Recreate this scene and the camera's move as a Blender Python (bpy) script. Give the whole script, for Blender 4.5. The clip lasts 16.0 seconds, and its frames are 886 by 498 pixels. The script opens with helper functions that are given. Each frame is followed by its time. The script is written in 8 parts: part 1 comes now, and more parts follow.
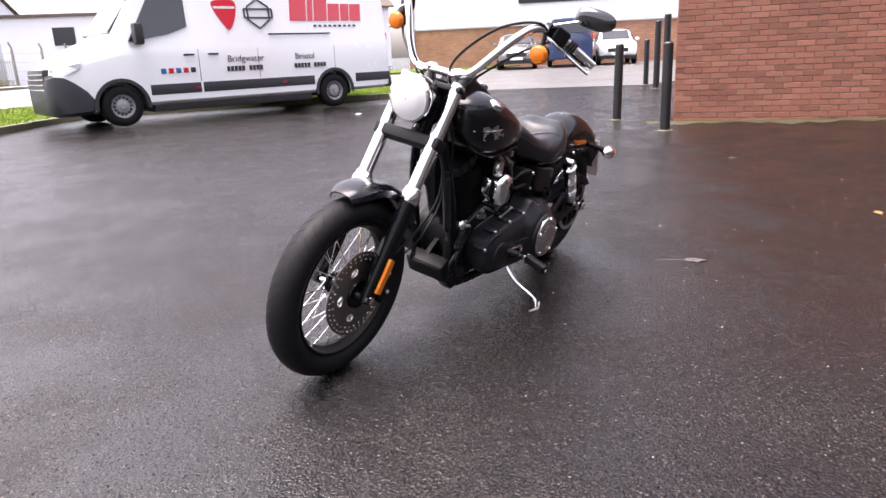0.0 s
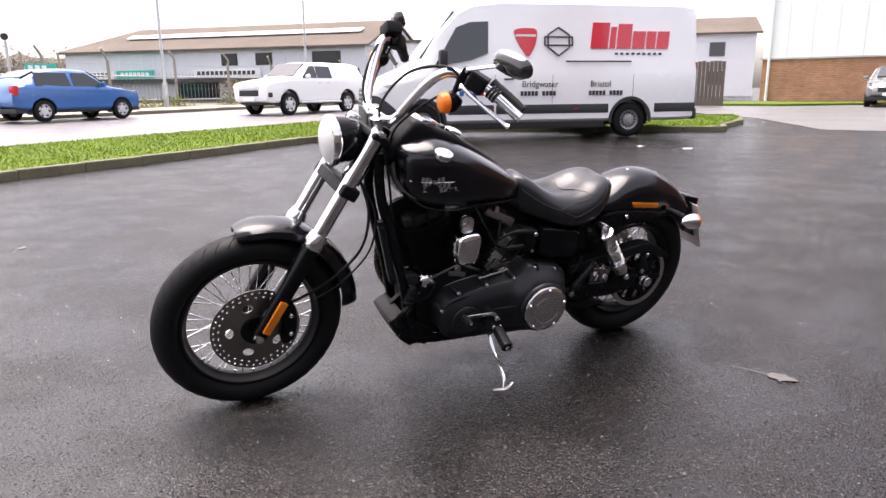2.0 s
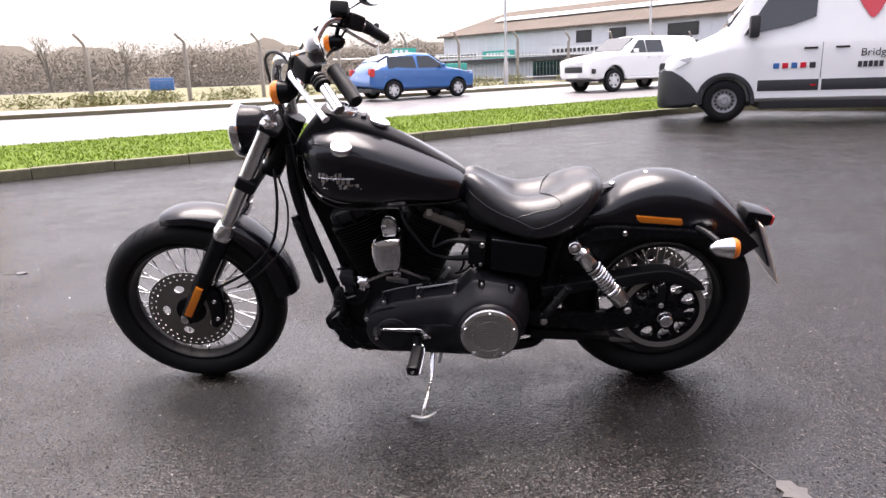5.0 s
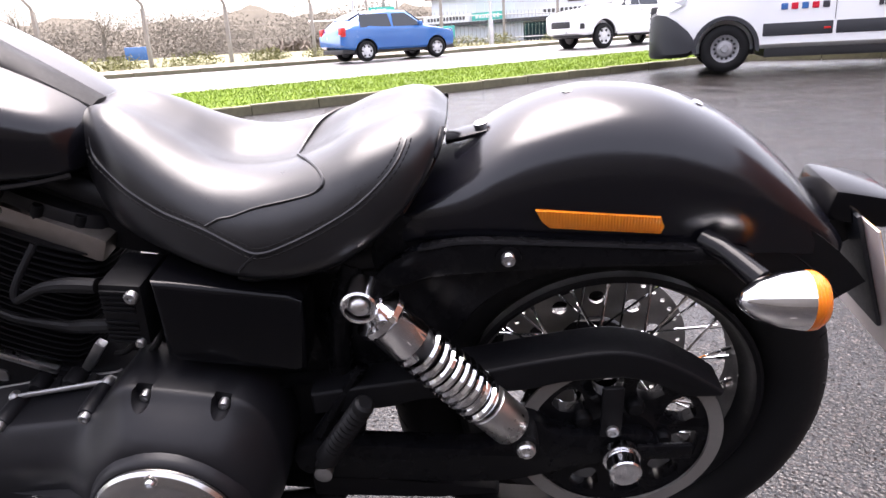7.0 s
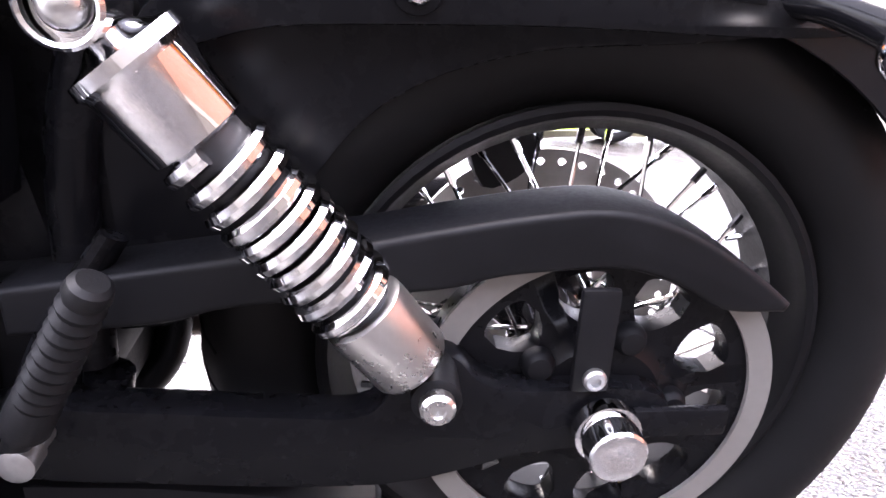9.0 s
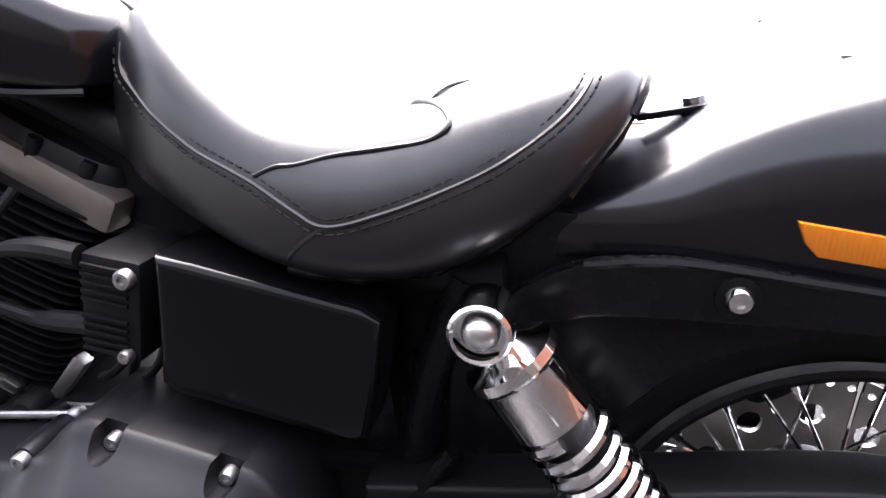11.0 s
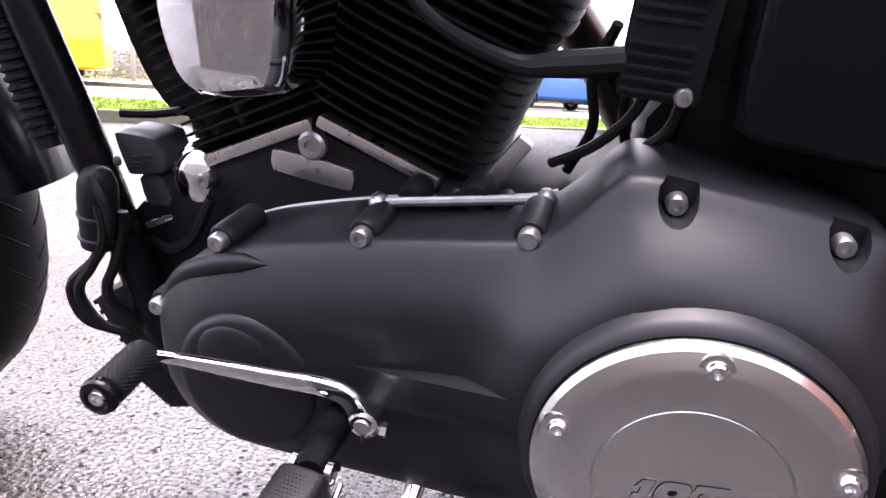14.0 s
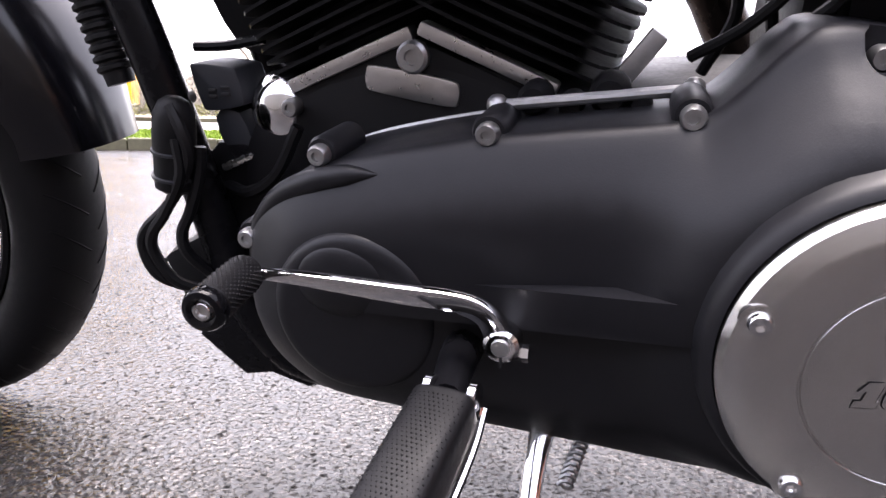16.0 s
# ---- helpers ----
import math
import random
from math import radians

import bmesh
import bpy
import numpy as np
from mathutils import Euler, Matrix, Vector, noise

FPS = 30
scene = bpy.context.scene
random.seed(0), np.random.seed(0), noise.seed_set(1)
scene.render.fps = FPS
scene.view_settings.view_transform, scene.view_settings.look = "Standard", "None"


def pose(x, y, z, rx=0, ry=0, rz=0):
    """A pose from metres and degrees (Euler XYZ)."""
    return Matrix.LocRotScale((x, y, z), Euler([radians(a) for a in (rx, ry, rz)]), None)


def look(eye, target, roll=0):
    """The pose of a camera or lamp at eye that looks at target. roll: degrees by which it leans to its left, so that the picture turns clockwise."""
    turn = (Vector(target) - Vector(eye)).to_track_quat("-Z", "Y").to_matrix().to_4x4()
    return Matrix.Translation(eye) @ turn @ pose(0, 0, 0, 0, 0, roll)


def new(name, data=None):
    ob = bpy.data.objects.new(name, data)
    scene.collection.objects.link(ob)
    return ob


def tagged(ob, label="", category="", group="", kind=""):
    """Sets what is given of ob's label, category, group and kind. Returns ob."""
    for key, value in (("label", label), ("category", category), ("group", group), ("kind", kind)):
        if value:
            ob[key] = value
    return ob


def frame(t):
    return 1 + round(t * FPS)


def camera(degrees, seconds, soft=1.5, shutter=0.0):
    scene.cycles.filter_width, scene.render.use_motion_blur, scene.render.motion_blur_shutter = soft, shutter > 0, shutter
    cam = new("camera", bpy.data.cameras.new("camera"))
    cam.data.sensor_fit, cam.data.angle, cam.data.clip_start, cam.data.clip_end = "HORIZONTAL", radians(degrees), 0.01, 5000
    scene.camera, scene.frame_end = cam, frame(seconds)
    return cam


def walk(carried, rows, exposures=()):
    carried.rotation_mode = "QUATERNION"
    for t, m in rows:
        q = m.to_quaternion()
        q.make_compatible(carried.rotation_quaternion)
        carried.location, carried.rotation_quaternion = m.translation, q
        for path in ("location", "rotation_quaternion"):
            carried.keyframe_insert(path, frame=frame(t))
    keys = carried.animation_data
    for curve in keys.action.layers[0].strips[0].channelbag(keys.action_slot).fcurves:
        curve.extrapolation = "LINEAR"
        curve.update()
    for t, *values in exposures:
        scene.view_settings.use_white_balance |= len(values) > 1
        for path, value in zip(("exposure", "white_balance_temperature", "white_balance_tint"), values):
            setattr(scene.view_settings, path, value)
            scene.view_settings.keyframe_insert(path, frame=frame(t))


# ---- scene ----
cam = camera(66.2, 16.0)
PATH = [
    (0, (-2.334, -1.615, 1.055), (-0.796, -0.459, 0.508), -2.6),
    (0.5, (-2.076, -1.837, 1.057), (-0.664, -0.492, 0.614), -2.3),
    (1, (-1.797, -2.048, 1.082), (-0.622, -0.489, 0.647), 1.0),
    (1.5, (-1.414, -2.142, 1.091), (-0.39, -0.489, 0.619), 0.2),
    (2, (-1.105, -2.318, 1.08), (-0.3, -0.545, 0.624), -0.5),
    (2.5, (-0.808, -2.44, 1.07), (-0.179, -0.607, 0.578), -1.1),
    (3, (-0.5, -2.496, 1.081), (0.05, -0.646, 0.555), -1.3),
    (3.2, (-0.394, -2.521, 1.075), (-0.008, -0.634, 0.538), -2.5),
    (5.3, (0.404, -2.127, 1.078), (0.182, -0.2, 0.59), -1.6),
    (5.5, (0.453, -2.006, 1.07), (0.208, -0.077, 0.605), -1.4),
    (6, (0.537, -1.597, 1.049), (0.364, 0.334, 0.558), -3.2),
    (6.5, (0.627, -1.25, 0.972), (0.472, 0.662, 0.405), -4.9),
    (7, (0.69, -0.905, 0.819), (0.515, 0.998, 0.229), -3.2),
    (7.5, (0.692, -0.648, 0.615), (0.733, 1.287, 0.111), -1.7),
    (8, (0.686, -0.554, 0.487), (0.923, 1.376, 0.018), 1.3),
    (8.2, (0.689, -0.548, 0.475), (0.927, 1.385, 0.018), 1.0),
    (10.3, (0.64, -0.612, 0.587), (0.387, 1.356, 0.337), 4.0),
    (10.5, (0.627, -0.618, 0.596), (0.304, 1.342, 0.365), 4.3),
    (11, (0.59, -0.637, 0.648), (0.192, 1.309, 0.408), 3.8),
    (11.5, (0.555, -0.654, 0.692), (0.15, 1.268, 0.317), 3.2),
    (12, (0.514, -0.66, 0.699), (0.088, 1.255, 0.309), 3.8),
    (12.5, (0.435, -0.66, 0.668), (-0.03, 1.247, 0.286), 3.6),
    (13, (0.344, -0.645, 0.621), (-0.185, 1.24, 0.208), 2.7),
    (13.5, (0.259, -0.636, 0.533), (-0.237, 1.263, 0.148), 4.4),
    (14, (0.22, -0.619, 0.473), (-0.302, 1.262, 0.038), 3.3),
    (14.5, (0.204, -0.608, 0.417), (-0.223, 1.304, 0.014), 3.1),
    (15, (0.195, -0.604, 0.377), (-0.294, 1.284, -0.066), 1.4),
    (15.5, (0.175, -0.6, 0.36), (-0.351, 1.282, -0.066), 1.4),
    (16, (0.142, -0.595, 0.381), (-0.45, 1.28, 0.015), 1.2),
]
EXPOSURES = [
    (0.0, 2.45, 6700, 22), (0.5, 2.4, 6700, 21), (1.0, 2.15, 6800, 20), (1.5, 2.1, 6800, 20), (2.0, 2.15, 6800, 20), (2.5, 2.1, 6800, 21), (3.0, 2.35, 6900, 22), (5.5, 2.2, 6700, 21), (6.5, 2.5, 6650, 21), (7.0, 2.85, 6600, 21), (7.5, 4.6, 6400, 24), (8.0, 4.6, 6500, 28),
    (10.3, 5.1, 6400, 17), (10.6, 5.0, 6400, 17), (11.2, 3.1, 6600, 21), (12.0, 2.8, 6700, 22), (12.5, 3.4, 6600, 24), (13.0, 3.75, 6500, 26), (13.5, 3.95, 6500, 27), (14.0, 3.75, 6500, 26), (14.6, 2.95, 6400, 24), (16.0, 3.25, 6600, 22),
]
walk(cam, [(t, look(eye, target, roll)) for t, eye, target, roll in PATH], EXPOSURES)

# ---- light ----
world = bpy.data.worlds.new("world")
scene.world = world
world.use_nodes = True
wn = world.node_tree.nodes
sky = wn.new("ShaderNodeTexSky")
sky.sky_type, sky.sun_disc = "NISHITA", False
sky.sun_elevation, sky.sun_rotation = radians(68), radians(-20)
sky.air_density, sky.dust_density, sky.ozone_density = 1.0, 4.0, 1.0
grey = wn.new("ShaderNodeHueSaturation")
grey.inputs["Saturation"].default_value = 0.4
world.node_tree.links.new(sky.outputs[0], grey.inputs["Color"])
world.node_tree.links.new(grey.outputs[0], wn["Background"].inputs[0])
wn["Background"].inputs[1].default_value = 0.11
sun = new("sun", bpy.data.lights.new("sun", "SUN"))
sun.data.energy, sun.data.angle, sun.data.color = 1.35, radians(46), (1.0, 0.97, 0.92)
sun.matrix_world = look((-1.5, 2, 15), (0, 0, 0))

# ---- building helpers ----
PLACE = Matrix()  # where the motorcycle's next parts stand in its frame


def part(name, bm, material, parent, label="", smooth=True, sharp=35):
    """Links a bmesh as one mesh object under a thing or a part (coordinates of the thing)."""
    bmesh.ops.recalc_face_normals(bm, faces=bm.faces)
    me = bpy.data.meshes.new(name)
    bm.to_mesh(me)
    bm.free()
    me.materials.append(material)
    if smooth:
        me.polygons.foreach_set("use_smooth", [True] * len(me.polygons))
        me.set_sharp_from_angle(angle=radians(sharp))
    ob = new(name, me)
    ob.parent = parent
    if parent is not None and parent.name == "motorcycle":
        ob.matrix_basis = PLACE
    if label:
        ob["label"] = label
    return ob


def thing(name, label, category, m=None, group="", kind=""):
    ob = new(name)
    ob.empty_display_size = 0.2
    if m is not None:
        ob.matrix_basis = m
    return tagged(ob, label, category, group, kind)


def solo(name, bm, material, label, category, m=None, group="", kind="", smooth=True):
    ob = part(name, bm, material, None, "", smooth)
    if m is not None:
        ob.matrix_basis = m
    return tagged(ob, label, category, group, kind)


def B():
    return bmesh.new()


def box(bm, lo, hi, bevel=0.0, m=None, seg=2):
    """An upright box from corner to corner, with rounded edges."""
    lo, hi = Vector(lo), Vector(hi)
    t = Matrix.LocRotScale((lo + hi) / 2, None, hi - lo)
    r = bmesh.ops.create_cube(bm, size=1.0, matrix=t)
    vs = r["verts"]
    if bevel:
        es = list({e for v in vs for e in v.link_edges})
        out = bmesh.ops.bevel(bm, geom=es, offset=bevel, segments=seg, profile=0.6, affect="EDGES")
        vs = list({v for f in out["faces"] for v in f.verts} | {v for v in vs if v.is_valid})
    if m is not None:
        bmesh.ops.transform(bm, matrix=m, verts=vs)
    return vs


def frame_of(d):
    d = Vector(d).normalized()
    a = Vector((0, 0, 1)) if abs(d.z) < 0.9 else Vector((1, 0, 0))
    u = d.cross(a).normalized()
    return u, d.cross(u).normalized()


def rings(bm, loops, caps=True, closed=False):
    """Joins loops of equal count by quads."""
    vs = [[bm.verts.new(p) for p in lp] for lp in loops]
    n = len(vs[0])
    pairs = list(zip(vs, vs[1:])) + ([(vs[-1], vs[0])] if closed else [])
    for a, b in pairs:
        for i in range(n):
            j = (i + 1) % n
            try:
                bm.faces.new((a[i], a[j], b[j], b[i]))
            except ValueError:
                pass
    if caps and not closed:
        bm.faces.new(vs[0][::-1])
        bm.faces.new(vs[-1])
    return vs


def lathe(bm, origin, axis, profile, seg=24, caps=True):
    """profile: (distance along the axis, radius)."""
    o, d = Vector(origin), Vector(axis).normalized()
    u, v = frame_of(d)
    loops = []
    for h, r in profile:
        c = o + d * h
        loops.append([c + (u * math.cos(2 * math.pi * k / seg) + v * math.sin(2 * math.pi * k / seg)) * max(r, 1e-4) for k in range(seg)])
    return rings(bm, loops, caps)


def cyl(bm, p0, p1, r0, r1=None, seg=16, rim=0.0):
    p0, p1 = Vector(p0), Vector(p1)
    h = (p1 - p0).length
    r1 = r0 if r1 is None else r1
    if rim:
        prof = [(0, r0 - rim), (rim, r0), (h - rim, r1), (h, r1 - rim)]
    else:
        prof = [(0, r0), (h, r1)]
    lathe(bm, p0, p1 - p0, prof, seg)


def spline(pts, n=8):
    """Catmull-Rom through the points."""
    P = [Vector(p) for p in pts]
    P = [2 * P[0] - P[1]] + P + [2 * P[-1] - P[-2]]
    out = []
    for i in range(1, len(P) - 2):
        a, b, c, d = P[i - 1:i + 3]
        for k in range(n):
            t = k / n
            out.append(0.5 * ((2 * b) + (c - a) * t + (2 * a - 5 * b + 4 * c - d) * t * t + (3 * b - a - 3 * c + d) * t ** 3))
    out.append(P[-2])
    return out


def tube(bm, pts, r, seg=10, smooth=8, flat=1.0):
    """A round bar swept along a path; r may be a list for each point of the path."""
    path = spline(pts, smooth) if smooth else [Vector(p) for p in pts]
    rs = r if isinstance(r, (list, tuple)) else [r] * len(pts)
    loops, u = [], None
    for i, p in enumerate(path):
        d = (path[min(i + 1, len(path) - 1)] - path[max(i - 1, 0)]).normalized()
        if u is None:
            u = frame_of(d)[0]
        u = (u - d * u.dot(d)).normalized()
        w = d.cross(u)
        f = i / max(len(path) - 1, 1) * (len(rs) - 1)
        k = min(int(f), len(rs) - 2) if len(rs) > 1 else 0
        rad = rs[k] + (rs[min(k + 1, len(rs) - 1)] - rs[k]) * (f - k)
        loops.append([p + (u * math.cos(2 * math.pi * q / seg) + w * math.sin(2 * math.pi * q / seg) * flat) * rad for q in range(seg)])
    rings(bm, loops)


def plate(bm, outline, y0, y1, bevel=0.0, seg=2, m=None):
    """A plate cut to an outline in the x-z plane, from y0 to y1."""
    a = [bm.verts.new((x, y0, z)) for x, z in outline]
    b = [bm.verts.new((x, y1, z)) for x, z in outline]
    n = len(a)
    fs = [bm.faces.new(a[::-1]), bm.faces.new(b)]
    for i in range(n):
        fs.append(bm.faces.new((a[i], a[(i + 1) % n], b[(i + 1) % n], b[i])))
    bmesh.ops.recalc_face_normals(bm, faces=fs)
    vs = a + b
    if bevel:
        es = list({e for f in fs[:2] for e in f.edges})
        out = bmesh.ops.bevel(bm, geom=es, offset=bevel, segments=seg, profile=0.55, affect="EDGES", clamp_overlap=True)
        vs = list({v for v in vs if v.is_valid} | {v for f in out["faces"] for v in f.verts})
    if m is not None:
        bmesh.ops.transform(bm, matrix=m, verts=vs)
    return vs


def rounded(pts, n=5):
    """A closed smooth outline through 2D points."""
    P = [Vector((x, z, 0)) for x, z in pts]
    out, k = [], len(P)
    for i in range(k):
        a, b, c, d = P[i - 1], P[i], P[(i + 1) % k], P[(i + 2) % k]
        for q in range(n):
            t = q / n
            v = 0.5 * ((2 * b) + (c - a) * t + (2 * a - 5 * b + 4 * c - d) * t * t + (3 * b - a - 3 * c + d) * t ** 3)
            out.append((v.x, v.y))
    return out


def arc(cx, cz, r, a0, a1, n):
    return [(cx + r * math.cos(radians(a0 + (a1 - a0) * k / n)), cz + r * math.sin(radians(a0 + (a1 - a0) * k / n))) for k in range(n + 1)]


def ball(bm, c, r, seg=16, m=None, scale=(1, 1, 1)):
    t = Matrix.LocRotScale(c, None, Vector(scale) * r)
    if m is not None:
        t = m @ t
    return bmesh.ops.create_uvsphere(bm, u_segments=seg, v_segments=max(6, seg // 2), radius=1.0, matrix=t)["verts"]


# ---- materials ----


def principled(name, colour, rough=0.5, metal=0.0, coat=0.0):
    m = bpy.data.materials.new(name)
    m.use_nodes = True
    p = m.node_tree.nodes["Principled BSDF"]
    p.inputs["Base Color"].default_value = (*colour, 1)
    p.inputs["Roughness"].default_value = rough
    p.inputs["Metallic"].default_value = metal
    p.inputs["Coat Weight"].default_value = coat
    p.inputs["Coat Roughness"].default_value = 0.06
    return m


def noise_tex(m, scale, detail=4, rough=0.6, coords="Object"):
    n = m.node_tree.nodes
    tc, tx = n.new("ShaderNodeTexCoord"), n.new("ShaderNodeTexNoise")
    tx.inputs["Scale"].default_value, tx.inputs["Detail"].default_value, tx.inputs["Roughness"].default_value = scale, detail, rough
    m.node_tree.links.new(tc.outputs[coords], tx.inputs["Vector"])
    return tx.outputs["Fac"]


def ramp(m, fac, stops):
    r = m.node_tree.nodes.new("ShaderNodeValToRGB")
    while len(r.color_ramp.elements) < len(stops):
        r.color_ramp.elements.new(0.5)
    for e, (p, c) in zip(r.color_ramp.elements, stops):
        e.position = p
        e.color = (*c, 1) if isinstance(c, tuple) else (c, c, c, 1)
    m.node_tree.links.new(fac, r.inputs[0])
    return r.outputs[0]


def mix(m, fac, a, b, kind="MIX"):
    x = m.node_tree.nodes.new("ShaderNodeMix")
    x.data_type, x.blend_type = "RGBA", kind
    for s, v in ((0, fac), (6, a), (7, b)):
        if hasattr(v, "is_linked"):
            m.node_tree.links.new(v, x.inputs[s])
        else:
            x.inputs[s].default_value = v if s == 0 else ((*v, 1) if isinstance(v, tuple) else (v, v, v, 1))
    return x.outputs[2]


def put(m, socket, value):
    m.node_tree.links.new(value, m.node_tree.nodes["Principled BSDF"].inputs[socket])


def bump(m, fac, strength=0.2, dist=0.002):
    b = m.node_tree.nodes.new("ShaderNodeBump")
    b.inputs["Strength"].default_value, b.inputs["Distance"].default_value = strength, dist
    m.node_tree.links.new(fac, b.inputs["Height"])
    put(m, "Normal", b.outputs[0])
    return b


def worn(name, colour, rough=0.5, metal=0.0, coat=0.0, grain=60.0, vary=0.15, relief=0.1, dist=0.001, spread=0.12):
    """A surface with grain and larger soft variation of tone and gloss."""
    m = principled(name, colour, rough, metal, coat)
    lo = tuple(c * (1 - vary) for c in colour)
    hi = tuple(min(1, c * (1 + vary)) for c in colour)
    big, fine = noise_tex(m, grain * 0.08, 3), noise_tex(m, grain, 5)
    both = mix(m, 0.45, big, fine)
    put(m, "Base Color", ramp(m, both, [(0.3, lo), (0.7, hi)]))
    put(m, "Roughness", ramp(m, both, [(0.3, max(0.02, rough - spread)), (0.7, min(1, rough + spread))]))
    if relief:
        bump(m, fine, relief, dist)
    return m


M_CHROME = worn("chrome", (0.82, 0.82, 0.83), 0.07, 1.0, grain=25, vary=0.04, relief=0.0, spread=0.04)
M_SATIN = worn("satin steel", (0.62, 0.61, 0.6), 0.3, 1.0, grain=180, vary=0.08, relief=0.04, dist=0.0002, spread=0.08)
M_DULL = worn("dull zinc", (0.42, 0.42, 0.42), 0.42, 1.0, grain=150, vary=0.2, relief=0.1, dist=0.0004)
M_WRINKLE = worn("black wrinkle paint", (0.009, 0.009, 0.011), 0.42, grain=900, vary=0.2, relief=0.25, dist=0.0003, spread=0.06)
M_DENIM = worn("black denim paint", (0.003, 0.0031, 0.005), 0.19, grain=700, vary=0.15, relief=0.03, dist=0.0001, spread=0.03)
M_GLOSS = worn("black gloss paint", (0.004, 0.004, 0.005), 0.14, grain=40, vary=0.1, relief=0.0, spread=0.05)
M_FRAME = worn("black frame paint", (0.005, 0.005, 0.006), 0.28, grain=60, vary=0.2, relief=0.03, dist=0.0003)
M_RUBBER = worn("black rubber", (0.005, 0.005, 0.006), 0.52, grain=300, vary=0.3, relief=0.3, dist=0.0006)
M_TYRE = worn("tyre rubber", (0.0065, 0.0065, 0.0072), 0.58, grain=140, vary=0.35, relief=0.2, dist=0.0006)
M_LEATHER = worn("black grained vinyl", (0.006, 0.006, 0.0075), 0.33, grain=650, vary=0.2, relief=0.22, dist=0.0004, spread=0.07)
M_ENGINE = worn("black engine paint", (0.004, 0.004, 0.005), 0.55, grain=260, vary=0.25, relief=0.15, dist=0.0004)
M_THREAD = worn("black thread", (0.012, 0.012, 0.013), 0.7, grain=900, vary=0.3, relief=0.0)
M_ROTORF = worn("dark brake steel", (0.24, 0.23, 0.22), 0.4, 1.0, grain=120, vary=0.15, relief=0.08, dist=0.0003)
M_BELT = worn("drive belt edge", (0.17, 0.16, 0.148), 0.55, grain=120, vary=0.12, relief=0.1, dist=0.0004)
M_TAN = worn("brown-grey cast metal", (0.3, 0.265, 0.24), 0.42, 0.8, grain=60, vary=0.2, relief=0.08, dist=0.0004)
M_BRONZE = worn("bronze exhaust steel", (0.07, 0.057, 0.05), 0.3, 1.0, grain=30, vary=0.3, relief=0.0)


def amber(name, colour, alpha_rough=0.12):
    m = principled(name, colour, alpha_rough)
    p = m.node_tree.nodes["Principled BSDF"]
    p.inputs["Transmission Weight"].default_value = 0.35
    p.inputs["Subsurface Weight"].default_value = 0.25
    p.inputs["Subsurface Radius"].default_value = (0.01, 0.004, 0.002)
    tc, w = m.node_tree.nodes.new("ShaderNodeTexCoord"), m.node_tree.nodes.new("ShaderNodeTexWave")
    w.inputs["Scale"].default_value = 90
    m.node_tree.links.new(tc.outputs["Object"], w.inputs["Vector"])
    bump(m, w.outputs["Fac"], 0.4, 0.001)
    return m


M_AMBER = amber("amber lens", (0.95, 0.28, 0.02))
M_RED = amber("red lens", (0.7, 0.03, 0.03))
M_LENS = principled("clear lens", (0.95, 0.95, 0.95), 0.03)
M_LENS.node_tree.nodes["Principled BSDF"].inputs["Transmission Weight"].default_value = 0.9
for _mat, _s in ((M_DENIM, 0.5), (M_GLOSS, 0.17), (M_WRINKLE, 0.28), (M_FRAME, 0.13), (M_ENGINE, 0.19), (M_LEATHER, 0.55), (M_TYRE, 0.19), (M_RUBBER, 0.25), (M_THREAD, 0.05)):
    _mat.node_tree.nodes["Principled BSDF"].inputs["Specular IOR Level"].default_value = _s
M_DERBY = worn("brushed alloy", (0.6, 0.59, 0.575), 0.24, 1.0, grain=160, vary=0.08, relief=0.03, dist=0.0001, spread=0.03)
M_HEAD = principled("fluted headlamp glass", (0.96, 0.96, 0.95), 0.3)
M_HEAD.node_tree.nodes["Principled BSDF"].inputs["Transmission Weight"].default_value = 0.35
M_GLASS = principled("tinted glass", (0.02, 0.025, 0.03), 0.03)
M_GLASS.node_tree.nodes["Principled BSDF"].inputs["Specular IOR Level"].default_value = 0.7
M_SHELL = worn("gloss black enamel", (0.02, 0.02, 0.022), 0.08, coat=1.0, grain=30, vary=0.1, relief=0.0, spread=0.03)
M_LAMP = principled("grey lamp glass", (0.3, 0.31, 0.33), 0.08)
M_MIRROR = principled("mirror", (0.9, 0.9, 0.9), 0.02, 1.0)

# wet asphalt: rough stones under a film of water that leaves pits open
M_ASPHALT = principled("wet asphalt", (0.05, 0.05, 0.052), 0.6)
_m = M_ASPHALT


def cells(m, scale, smooth=None):
    n = m.node_tree.nodes
    tc, vo = n.new("ShaderNodeTexCoord"), n.new("ShaderNodeTexVoronoi")
    vo.inputs["Scale"].default_value = scale
    if smooth is not None:
        vo.feature = "SMOOTH_F1"
        vo.inputs["Smoothness"].default_value = smooth
    m.node_tree.links.new(tc.outputs["Object"], vo.inputs["Vector"])
    return vo


_big, _mid, _fine = noise_tex(_m, 0.22, 3), noise_tex(_m, 1.6, 5, 0.65), noise_tex(_m, 170, 4, 0.7)
_damp = mix(_m, 0.62, _big, _mid)
_vor, _dom, _hole = cells(_m, 120), cells(_m, 130, 0.5), cells(_m, 42)
_stone = ramp(_m, _vor.outputs["Color"], [(0.1, (0.005, 0.004, 0.004)), (0.5, (0.014, 0.0105, 0.0092)), (0.8, (0.036, 0.028, 0.025)), (1.0, (0.14, 0.122, 0.115))])
_gaps = ramp(_m, _vor.outputs["Distance"], [(0.32, 1.0), (0.62, 0.15)])
_pit = ramp(_m, _hole.outputs["Distance"], [(0.1, 0.0), (0.22, 1.0)])
